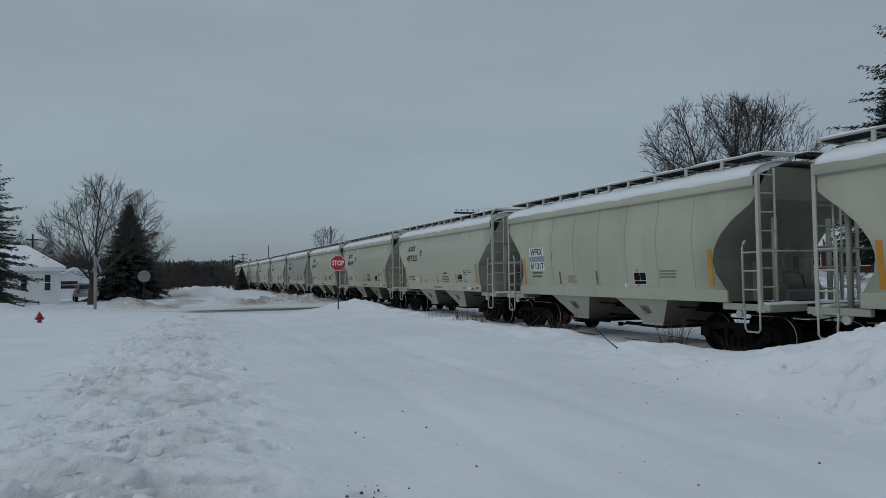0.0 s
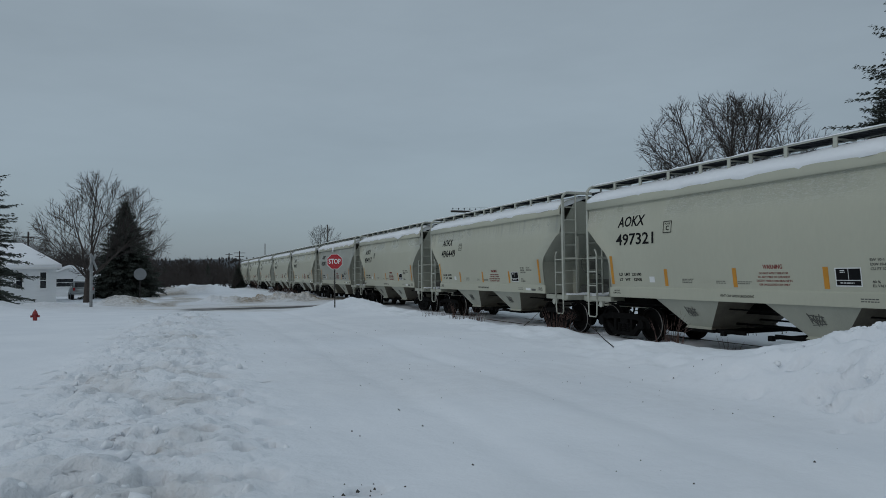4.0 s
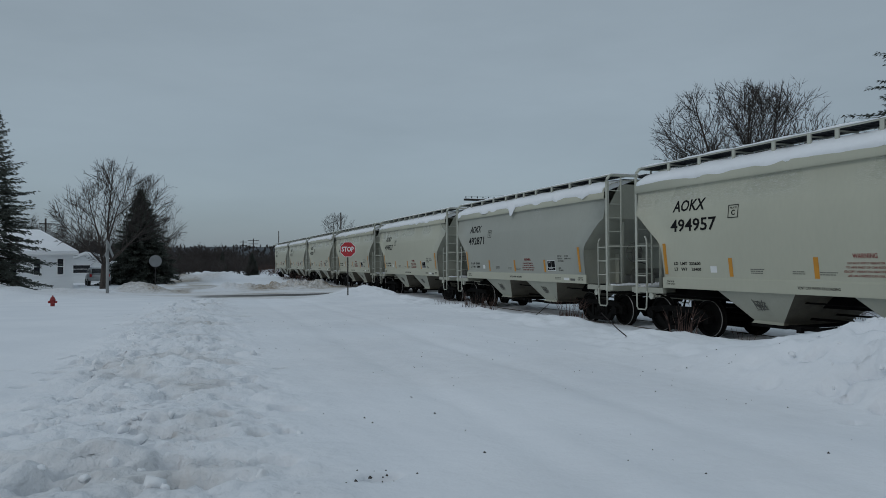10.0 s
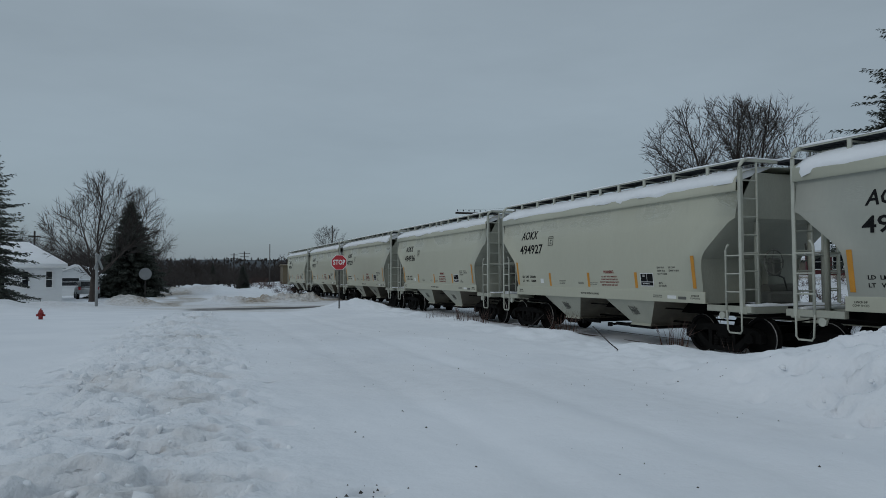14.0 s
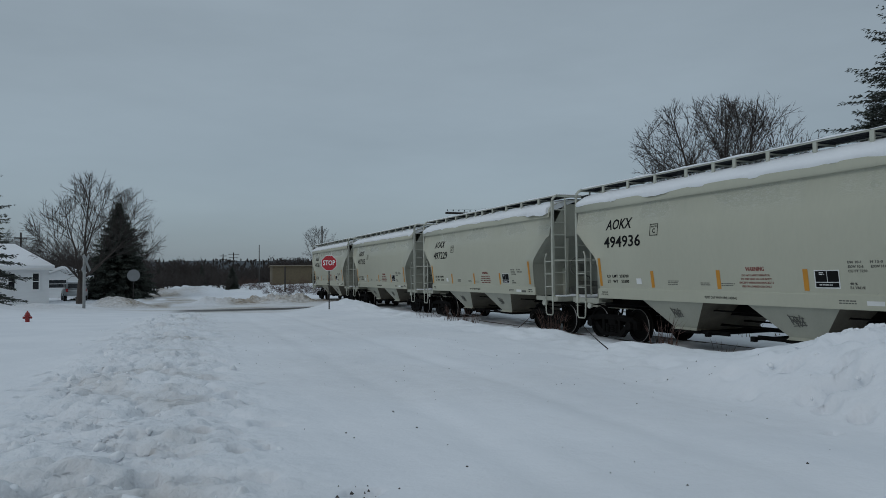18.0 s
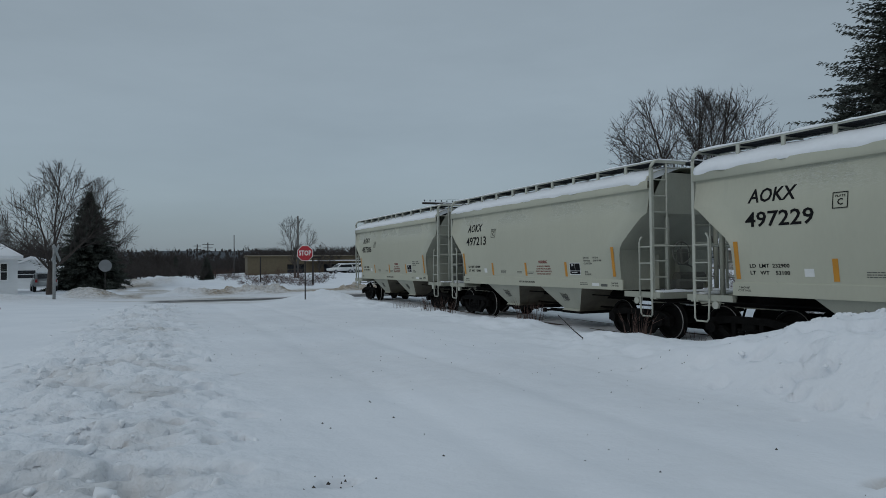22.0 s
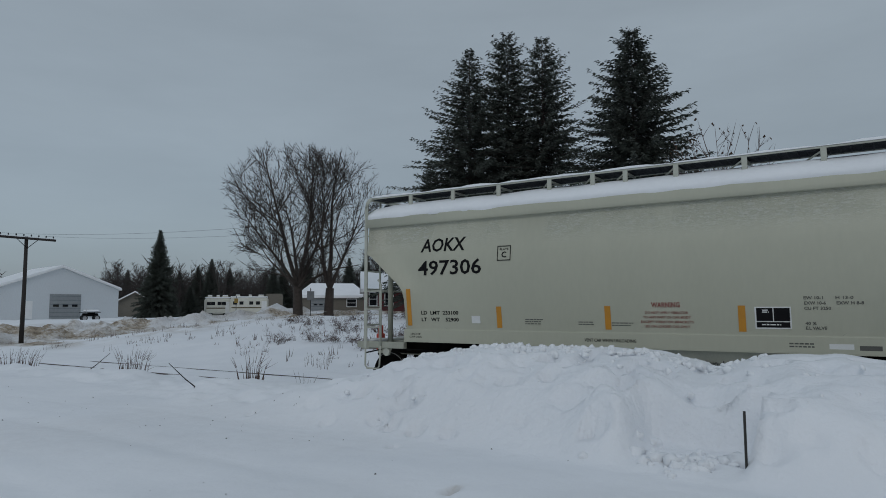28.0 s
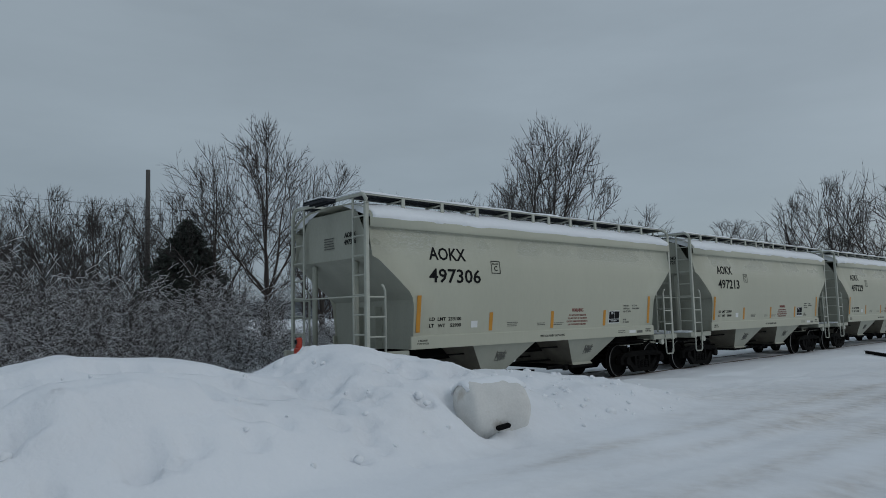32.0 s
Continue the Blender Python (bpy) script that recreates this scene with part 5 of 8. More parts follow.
# overhanging lumps of roof snow: place along the car, half length, how far out, how far down
LUMPS = {5: ((-4.9, 0.22, 0.05, 0.26), (-2.4, 0.35, 0.04, 0.08)), 2: ((-10.2, 0.9, 0.10, 0.07),), 3: ((-3.0, 0.5, 0.05, 0.06),), 6: ((-7.5, 0.6, 0.06, 0.08),)}
TRAIN = []
for k, (mark, number, amount, ld, lt) in enumerate(CARS):
    TRAIN.append(build_car(mark, number, k + 1, amount, arched=k >= 9, last=k == 0, ld=ld, lt=lt, paint={5: "dull", 7: "wet"}.get(k, "plain"), lumps=LUMPS.get(k, ())))

# place of the last car along the track, second by second
TRAIN_ROWS = [(0.0, 136.65), (3.0, 123.15), (6.0, 109.5), (9.0, 95.92), (13.0, 77.8), (14.5, 71.0), (17.0, 59.55), (20.0, 45.85), (22.0, 36.55), (23.0, 31.86), (24.5, 24.93), (26.5, 16.12), (27.0, 13.86), (27.5, 11.52), (28.0, 9.13), (30.0, 0.02), (32.0, -8.98)]


# ---------- trees ----------
def at(az, d):
    """Plan place at an angle (degrees, left of +y) and distance from the camera's stand."""
    return -d * math.sin(radians(az)), d * math.cos(radians(az))


def quick_mesh(name, verts, faces, mat):
    me = bpy.data.meshes.new(name)
    me.vertices.add(len(verts))
    me.vertices.foreach_set("co", np.asarray(verts, np.float32).ravel())
    me.loops.add(faces.size)
    me.loops.foreach_set("vertex_index", faces.ravel().astype(np.int32))
    me.polygons.add(len(faces))
    me.polygons.foreach_set("loop_start", np.arange(0, faces.size, faces.shape[1]))
    me.update()
    if mat:
        me.materials.append(mat)
    return me


def seg_mesh(name, segs, mat, sides=3):
    """Mesh of tapered twigs from rows of start, end, start radius, end radius."""
    s = np.asarray(segs, float)
    p0, p1, r0, r1 = s[:, 0:3], s[:, 3:6], s[:, 6:7], s[:, 7:8]
    d = p1 - p0
    d /= np.linalg.norm(d, axis=1, keepdims=True) + 1e-9
    ref = np.where(np.abs(d[:, 2:3]) < 0.9, [[0.0, 0.0, 1.0]], [[1.0, 0.0, 0.0]])
    u = np.cross(d, ref)
    u /= np.linalg.norm(u, axis=1, keepdims=True) + 1e-9
    v = np.cross(d, u)
    n, verts = len(s), []
    if sides == 3:  # a fine twig: a slender three-sided spike
        for k in range(3):
            c = 2 * math.pi * k / 3
            verts.append(p0 + 1.35 * r0 * (math.cos(c) * u + math.sin(c) * v))
        verts.append(p1 + d * r1)
        verts = np.stack(verts, 1).reshape(-1, 3)
        base = (np.arange(n) * 4)[:, None]
        faces = np.concatenate([base + [0, 1, 3], base + [1, 2, 3], base + [2, 0, 3]])
        return quick_mesh(name, verts, faces, mat)
    for p, r in ((p0, r0), (p1, r1)):
        for k in range(sides):
            c = 2 * math.pi * k / sides
            verts.append(p + r * (math.cos(c) * u + math.sin(c) * v))
    verts = np.stack(verts, 1).reshape(-1, 3)
    base = (np.arange(n) * 2 * sides)[:, None]
    faces = np.concatenate([base + [k, (k + 1) % sides, sides + (k + 1) % sides, sides + k] for k in range(sides)])
    return quick_mesh(name, verts, faces, mat)


def crowned_tree(seed, h, crown, low, mains=6, opening=(8, 62), kids=(9, 7), bole=0.18, offset=(0.0, 0.0), r0=0.30, twig_r=0.011, twigs=2.0, twig_len=0.9, lumpy=0.13, wander=0.075,
                 label="leafless deciduous tree with a rounded crown of fine twigs", twig=None, leaves=0):
    """A bare tree: limbs fan out from the bole towards the edge of a rounded, uneven crown; each carries branches, and those the twigs."""
    rnd = np.random.RandomState(seed)
    mid_z = (h + low) / 2
    def unit(v):
        return v / (np.linalg.norm(v) + 1e-9)
    def reach(p, d):
        """How far it is from p along d to the edge of the crown."""
        c, rad = np.array([offset[0], offset[1], mid_z]), np.array([crown, crown, (h - low) / 2])
        q, e = (p - c) / rad, d / rad
        a, b, g = e @ e, q @ e, q @ q - 1
        k = b * b - a * g
        far = (-b + math.sqrt(k)) / a if k > 0 else 0.0
        return max(0.25, far * (1 + lumpy * 2 * float(vnoise(np.array([d[0] * 2.1 + d[2] * 1.4 + seed]), np.array([d[1] * 2.1 - d[2]]), seed)[0])))
    limbs, small, fine = [], [], []
    def fork(d, angle, roll):
        side = unit(np.cross(d, [0.31, 0.17, 0.93] if abs(d[2]) < 0.95 else [1, 0, 0]))
        side = side * math.cos(roll) + np.cross(d, side) * math.sin(roll)
        return unit(d * math.cos(angle) + side * math.sin(angle))
    def limb(p, d, ln, r, lvl):
        n = (8, 5, 4)[lvl]
        path = [p]
        for k in range(n):
            d = unit(d + rnd.normal(0, wander, 3) + [0, 0, 0.03])
            e = p + d * ln / n
            ra, rb = max(r * (1 - 0.88 * (k / n) ** 0.8), twig_r), max(r * (1 - 0.88 * ((k + 1) / n) ** 0.8), twig_r)
            (limbs if ra > 0.045 else small).append((*p, *e, ra, rb))
            if lvl < 2 and k >= (2 if lvl == 0 else 1):
                m = kids[lvl] / (n - (2 if lvl == 0 else 1))
                for _ in range(int(m) + (rnd.random_sample() < m % 1)):
                    b = p + (e - p) * rnd.random_sample()
                    nd = fork(d, radians(rnd.uniform(28, 58)), rnd.uniform(0, 6.283))
                    nd = unit(nd + 0.22 * unit(b - np.array([offset[0], offset[1], low])) + [0, 0, 0.05])
                    far = min(ln * (0.62 if lvl == 0 else 0.60), reach(b, nd) * 0.95)
                    if far > twig_len * 0.45:
                        limb(b, nd, far * rnd.uniform(0.7, 1.05), max(ra * 0.52, twig_r * 1.3), lvl + 1)
            if lvl >= 1:
                for _ in range(rnd.poisson(ln / n * twigs * (1.0 if lvl == 2 else 0.6))):
                    b = p + (e - p) * rnd.random_sample()
                    td = fork(d, radians(rnd.uniform(18, 55)), rnd.uniform(0, 6.283))
                    tl = twig_len * rnd.uniform(0.45, 1.1)
                    m1 = b + td * tl * 0.5
                    fine.append((*b, *m1, twig_r * 0.9, twig_r * 0.7))
                    fine.append((*m1, *(m1 + unit(td + rnd.normal(0, 0.15, 3)) * tl * 0.5), twig_r * 0.75, twig_r * 0.4))
                    fine.append((*m1, *(m1 + fork(td, radians(35), rnd.uniform(0, 6.283)) * tl * 0.42), twig_r * 0.65, twig_r * 0.4))
            p = e
        fine.append((*p, *(p + d * twig_len * 0.5), twig_r * 0.9, twig_r * 0.4))
    top = np.array([offset[0] * 0.08, offset[1] * 0.08, h * bole])
    limbs.append((0, 0, -0.4, 0, 0, 0.5, r0 * 1.4, r0 * 1.05))
    limbs.append((0, 0, 0.5, *top, r0 * 1.05, r0 * 0.9))
    for k in range(mains):
        a = radians(opening[0] + (opening[1] - opening[0]) * (k / max(1, mains - 1)) ** 0.8)
        roll = k * 2.399 + rnd.uniform(-0.3, 0.3)
        d = np.array([math.sin(a) * math.cos(roll), math.sin(a) * math.sin(roll), math.cos(a)])
        limb(top - [0, 0, 0.05 * k * r0], d, reach(top, d) * 0.93, r0 * (0.58 - 0.28 * k / mains), 0)
    t = thing("bare_tree", label, "tree")
    part("trunk", seg_mesh("trunk", limbs, BARK, 7), None, t)
    if small:
        part("branch_work", seg_mesh("branch_work", small, twig or TWIG, 4), None, t)["kind"] = "stuff"
    part("crown", seg_mesh("crown", fine, twig or TWIG, 3), None, t)
    if leaves:
        vs, fs = [], []
        for k in rnd.choice(len(fine), min(leaves, len(fine)), replace=False):
            c = Vector(fine[k][3:6])
            a = Vector((rnd.uniform(-1, 1), rnd.uniform(-1, 1), rnd.uniform(-1.4, 0.2))).normalized()
            b = a.cross(Vector((0.3, 0.8, 0.5))).normalized()
            m, ln = len(vs), rnd.uniform(0.06, 0.12)
            vs += [tuple(c), tuple(c + a * ln * 0.5 + b * ln * 0.35), tuple(c + a * ln), tuple(c + a * ln * 0.5 - b * ln * 0.35 + Vector((0, 0, 0.02)))]
            fs.append((m, m + 1, m + 2, m + 3))
        part("dead_leaves", mesh_arrays("dead_leaves", vs, fs, material("dead_leaf", (0.075, 0.045, 0.03), 0.9, vary=0.3)), None, t, "withered brown leaves still on the twigs")
    return t


def top_of(t):
    return max(v.co.z for o in t.children for v in o.data.vertices)


def spread_of(t):
    return max(math.hypot(v.co.x, v.co.y) for o in t.children for v in o.data.vertices)


def put(t, x, y, height=None, turn=0.0, sink=0.05, wide=None):
    """Stands a tree on the ground, scaled to a height (and width)."""
    k = height / top_of(t) if height else 1.0
    w = wide / spread_of(t) if wide else k
    t.matrix_world = pose(x, y, gz(x, y) - sink, 0, 0, turn) @ Matrix.Diagonal((w, w, k, 1))
    return t


def again(t, x, y, height, turn, wide=None, sink=0.05):
    c = copy_thing(t, pose(0, 0, 0))
    return put(c, x, y, height, turn, sink, wide)


def needle_sprays(rnd, pts, dirs, lens, widths, droop, roll=0.35):
    """Flat pointed sprays, one four-cornered face each; arrays in, vertices and faces out."""
    n = len(pts)
    up = rnd.normal(0, roll, (n, 3)) + [0, 0, 1]
    side = np.cross(dirs, up)
    side /= np.linalg.norm(side, axis=1, keepdims=True) + 1e-9
    tip = pts + dirs * lens[:, None] - np.array([0, 0, 1.0]) * (droop * lens)[:, None]
    mid = pts + dirs * (lens * 0.45)[:, None] + np.array([0, 0, 0.05]) * lens[:, None]
    a, b = mid + side * widths[:, None], mid - side * widths[:, None]
    verts = np.stack([pts, a, tip, b], 1).reshape(-1, 3)
    faces = (np.arange(n) * 4)[:, None] + np.array([[0, 1, 2, 3]])
    return verts, faces


def conifer(seed, h, radius, bare=0.08, whorls=34, per=9, power=0.85, sag=0.25, density=1.0, snow=0.0, needle=None, name="spruce_tree", label="tall dark green spruce tree", spray=0.34, uneven=0.25, blunt=0.0, gaps=0.0):
    """A conifer: tapered trunk, boughs that dip and turn up at the tip, each feathered with needle sprays on all sides, snow on some."""
    rnd = np.random.RandomState(seed)
    t = thing(name, label, "tree")
    segs = [(0, 0, -0.3, 0, 0, h * 0.5, 0.012 * h + 0.05, 0.008 * h), (0, 0, h * 0.5, 0, 0, h * 0.97, 0.008 * h, 0.012)]
    P, D, Ln, boughs = [], [], [], []
    total = int(whorls * per * 0.95)
    for k in range(total):
        # more boughs low down, where they are long; none at one level
        f = min(0.985, 1 - (1 - (k + rnd.random_sample()) / total) ** 0.85)
        a = k * 2.399 + rnd.uniform(-0.5, 0.5)
        lobe = 1 + uneven * 1.3 * float(vnoise(np.array([a * 1.1]), np.array([f * 9.0]), seed)[0])
        if gaps and float(vnoise(np.array([a * 0.9 + 5]), np.array([f * 7.0]), seed + 9)[0]) > 0.5 - gaps:
            continue
        z = h * (bare + (1 - bare) * f)
        reach = radius * ((1 - f) ** power * (1 - blunt) + blunt * math.sqrt(max(0, 1 - f**3))) + 0.12
        ln = reach * lobe * rnd.uniform(1 - uneven * 0.6, 1 + uneven * 0.35)
        out = np.array([math.cos(a), math.sin(a), 0])
        rise = 0.55 * f + rnd.uniform(-0.10, 0.10) - 0.12
        m = max(4, int(ln / 0.10 * density))
        q = (np.arange(m) + rnd.uniform(0, 1, m)) / m
        q = 0.12 + 0.88 * q
        curve = rise * q - sag * 1.2 * q**2 * (1 - f) + 0.42 * sag * q**4
        pts = out * (ln * q)[:, None] + np.array([0, 0, 1]) * (z + ln * curve)[:, None]
        boughs.append((0, 0, z, *(out * ln * 0.85 + [0, 0, z + ln * (rise * 0.85 - sag * 0.7 * (1 - f))]), 0.012 + 0.010 * ln, 0.006))
        for sd in (-1, 1, 0, 2):
            if sd == 2:  # hanging and standing sprays that give the bough its depth
                th = a + rnd.uniform(-1.2, 1.2, m)
                dz = np.where(rnd.uniform(0, 1, m) < 0.6, rnd.uniform(-1.3, -0.4, m), rnd.uniform(0.3, 0.9, m))
            else:
                th = a + sd * rnd.uniform(0.45, 1.0, m)
                dz = rnd.uniform(-0.45, 0.35, m)
            dv = np.stack([np.cos(th), np.sin(th), dz], 1)
            dv /= np.linalg.norm(dv, axis=1, keepdims=True)
            P.append(pts + rnd.normal(0, 0.035, pts.shape))
            D.append(dv)
            Ln.append(spray * (1 - 0.35 * f) * (0.5 + 0.55 * (1 - q)) * rnd.uniform(0.6, 1.3, m) * (0.65 + 0.35 * min(1, ln)) * (0.75 if sd == 2 else 1.0))
    P, D, Ln = np.concatenate(P), np.concatenate(D), np.concatenate(Ln)
    part("trunk", seg_mesh("trunk", segs + boughs, BARK, 5), None, t)
    v, fcs = needle_sprays(rnd, P, D, Ln, Ln * 0.13 + 0.008, 0.15, 0.9)
    part("crown", quick_mesh("crown", v, fcs, needle or NEEDLE), None, t)
    if snow:
        clump = fbm(P[:, 0] * 1.1 + P[:, 2] * 0.9, P[:, 1] * 1.1 - P[:, 2] * 1.2, seed, 3)
        pick = np.flatnonzero((rnd.uniform(0, 1, len(P)) < snow * (0.10 + np.clip(5.0 * clump, 0, 1.0))) & (D[:, 2] > -0.35))
        sv, sf = needle_sprays(rnd, P[pick] + [0, 0, 0.05], D[pick] * [1, 1, 0.5], Ln[pick] * 0.95, Ln[pick] * 0.34, 0.2)
        part("snow_load", quick_mesh("snow_load", sv, sf, SNOW), None, t, "clumps of snow on the boughs")["kind"] = "stuff"
    return t


def tufted_pine(seed, h, radius, boughs, label, snow=0.6):
    """A bushy pine: rising boughs that end in round tufts of long needles, with caps of snow on the tufts."""
    rnd = np.random.RandomState(seed)
    t = thing("pine_tree", label, "tree")
    segs = [(0, 0, -0.3, 0, 0, h * 0.95, 0.10, 0.02)]
    C, R = [], []
    for k in range(boughs):
        f = (k + rnd.random_sample()) / boughs
        z = h * (0.03 + 0.90 * f)
        a = k * 2.399 + rnd.uniform(-0.4, 0.4)
        reach = radius * (1 - f**2.2) ** 0.6 * rnd.uniform(0.70, 1.08) + 0.15
        rise = rnd.uniform(0.05, 0.30) + 0.35 * f
        tip = np.array([math.cos(a) * reach, math.sin(a) * reach, z + reach * rise])
        segs.append((0, 0, z, *tip, 0.03, 0.010))
        for q in np.linspace(0.30, 1.0, max(3, int(reach / 0.34))):
            for _ in range(2):
                c = tip * q + np.array([0, 0, z]) * (1 - q) + rnd.normal(0, 0.16, 3)
                C.append(c)
                R.append(rnd.uniform(0.20, 0.34))
    C, R = np.array(C), np.array(R)
    part("trunk", seg_mesh("trunk", segs, BARK, 5), None, t)
    m = 62
    d = rnd.normal(0, 1, (len(C), m, 3)) + [0, 0, 0.35]
    d /= np.linalg.norm(d, axis=2, keepdims=True)
    ln = (R[:, None] * rnd.uniform(0.6, 1.25, (len(C), m))).ravel()
    v, fcs = needle_sprays(rnd, np.repeat(C, m, 0) + d.reshape(-1, 3) * 0.03, d.reshape(-1, 3), ln, ln * 0.055 + 0.004, 0.1, 0.8)
    part("crown", quick_mesh("crown", v, fcs, NEEDLE_B), None, t)
    # snow on the outer, upward side of the tufts
    lee = fbm(C[:, 0] * 0.9 + C[:, 2] * 0.7, C[:, 1] * 0.9 - C[:, 2] * 0.6, seed, 3)
    near_edge = np.hypot(C[:, 0], C[:, 1]) > radius * 0.30
    pick = np.flatnonzero(near_edge & (lee > 0.12 - 0.40 * snow + 0.20 * rnd.uniform(-1, 1, len(C))))
    ms = 34
    d = rnd.normal(0, 1, (len(pick), ms, 3))
    d[:, :, 2] = np.abs(d[:, :, 2]) * 0.55 + 0.12
    d[:, :, :2] += C[pick, None, :2] / radius * 0.5
    d /= np.linalg.norm(d, axis=2, keepdims=True)
    ln = (R[pick, None] * rnd.uniform(0.3, 0.7, (len(pick), ms))).ravel()
    sv, sf = needle_sprays(rnd, np.repeat(C[pick], ms, 0) + d.reshape(-1, 3) * 0.10 + [0, 0, 0.08], d.reshape(-1, 3), ln, ln * 0.16 + 0.008, 0.1, 0.7)
    part("snow_load", quick_mesh("snow_load", sv, sf, SNOW), None, t, "clumps of snow on the needles")["kind"] = "stuff"
    return t


# spruces beyond the track
sp_a = conifer(3, 16.5, 5.5, bare=0.17, whorls=54, per=9, spray=0.50, density=0.72, uneven=0.55, power=0.9, sag=0.28, gaps=0.12)
put(sp_a, *at(-58.8, 40), 16.4)
sp_b = conifer(4, 18.0, 3.9, bare=0.19, whorls=54, per=9, spray=0.54, power=0.62, density=0.66, uneven=0.6, sag=0.3, gaps=0.20)
put(sp_b, *at(-62.1, 42), 18.1)
sp_c = conifer(5, 17.0, 4.2, bare=0.18, whorls=52, per=9, spray=0.54, power=0.68, density=0.66, uneven=0.6, sag=0.3, gaps=0.18)
put(sp_c, *at(-65.1, 41), 17.4)
sp_d = conifer(6, 15.5, 4.9, bare=0.10, whorls=52, per=10, spray=0.60, snow=0.05, power=0.74, density=0.8, uneven=0.55, sag=0.28, gaps=0.05)
put(sp_d, *at(-72.6, 37), 15.9)
again(sp_a, *at(-55.4, 41), 9.8, 80, 4.4)
again(sp_c, *at(-68.6, 39.5), 9.0, 130, 2.8)
put(tufted_pine(8, 6.2, 2.7, 74, "bushy young pine loaded with clumps of snow", 0.75), *at(-68.8, 25), 6.1)
put(tufted_pine(18, 4.2, 1.9, 44, "small bushy pine dusted with snow", 0.6), *at(-65.4, 26.0), 3.5)
put(tufted_pine(19, 4.2, 2.0, 44, "low bushy pine dusted with snow", 0.5), *at(-73.0, 27.0), 4.4)
# spruces elsewhere
sp_m = conifer(9, 9.6, 3.4, bare=0.03, whorls=54, per=12, spray=0.52, density=1.0, uneven=0.40, power=1.0)
put(sp_m, *at(-33.7, 85), 10.4, wide=3.4)
again(sp_m, *at(-36.0, 92), 4.2, 60, 2.0)
again(sp_m, *at(-5.3, 110), 3.6, 20, 1.7)
sp_l = conifer(10, 9.5, 3.4, bare=0.03, whorls=62, per=13, spray=0.55, density=1.0, uneven=0.42, power=0.95)
put(sp_l, *at(3.0, 72), 9.3)
put(conifer(11, 11.5, 3.0, bare=0.08, whorls=30, per=8, spray=0.45, density=0.8, uneven=0.4, label="ragged dark spruce tree beside the white house"), *at(12.4, 50), 11.6)
put(conifer(12, 12.5, 2.2, bare=0.35, whorls=46, per=12, spray=0.62, density=1.3, uneven=0.40, blunt=0.5, label="tall narrow dark conifer behind the houses"), *at(-96.3, 62), 13.3)
put(conifer(13, 5.0, 2.8, bare=0.02, whorls=44, per=14, spray=0.48, density=1.3, needle=NEEDLE, power=1.0, label="broad dark green cedar behind the thicket", name="cedar_tree"), *at(-111.4, 38), 6.0)

# leafless trees
big = crowned_tree(21, 16.0, 6.6, 3.4, mains=9, kids=(12, 7), opening=(6, 74), bole=0.19, offset=(-0.7, 0.4), r0=0.44, twig_r=0.018, twigs=3.2, twig_len=1.2, label="large leafless maple with a broad rounded crown")
put(big, *at(-44.4, 62), 16.6, 0)
big2 = crowned_tree(22, 15.6, 4.8, 4.0, mains=5, kids=(10, 6), opening=(6, 52), bole=0.17, offset=(0.8, -0.8), r0=0.42, twig_r=0.017, twigs=3.0, twig_len=1.2, label="large leafless maple with a forked trunk")
put(big2, *at(-46.9, 62), 15.6, 0)
round_a = crowned_tree(41, 10.0, 4.5, 1.8, mains=8, kids=(10, 6), opening=(6, 72), bole=0.19, offset=(0.9, 0.0), r0=0.20, twig_r=0.012, twigs=3.0, twig_len=0.8)
put(round_a, *at(5.6, 60), 10.6, 0)
round_b = crowned_tree(42, 10.0, 4.2, 1.4, mains=7, kids=(9, 5), opening=(10, 60), bole=0.10, r0=0.19, twig_r=0.010, twigs=2.2, twig_len=0.8, label="leafless tree forking low into a wide crown")
put(round_b, *at(2.6, 77), 11.6, 120, wide=4.6)
broad = crowned_tree(43, 11.0, 4.8, 2.2, mains=9, kids=(11, 6), opening=(8, 66), bole=0.24, r0=0.24, twig_r=0.012, twigs=2.6, twig_len=0.8, wander=0.12, label="leafless tree with a spreading crown of crooked limbs")
put(broad, *at(-140.6, 35), 11.6, 40, wide=4.2)
mid = crowned_tree(23, 10.0, 3.7, 2.2, mains=6, kids=(8, 5), bole=0.21, r0=0.19, twig_r=0.013, twigs=2.0, twig_len=0.8)
put(mid, *at(-38.5, 105), 8.5, 33, wide=4.0)
slim = crowned_tree(24, 10.0, 2.6, 1.8, mains=5, kids=(8, 4), opening=(4, 28), bole=0.16, r0=0.15, twig_r=0.010, twigs=1.8, twig_len=0.75, label="slender leafless tree with upright branches")
put(slim, *at(-22.3, 88), 6, 300, wide=2.2)
again(mid, *at(-12.2, 98), 8.9, 77, 3.5)
leafy = crowned_tree(25, 6.8, 2.3, 0.8, mains=15, kids=(5, 3), opening=(2, 88), bole=0.30, r0=0.085, twig_r=0.006, twigs=2.0, twig_len=0.45, label="slim young tree with a few withered leaves", twig=TWIG_RED, leaves=520)
put(leafy, *at(-79.6, 20), 6.9, 0, wide=2.6)
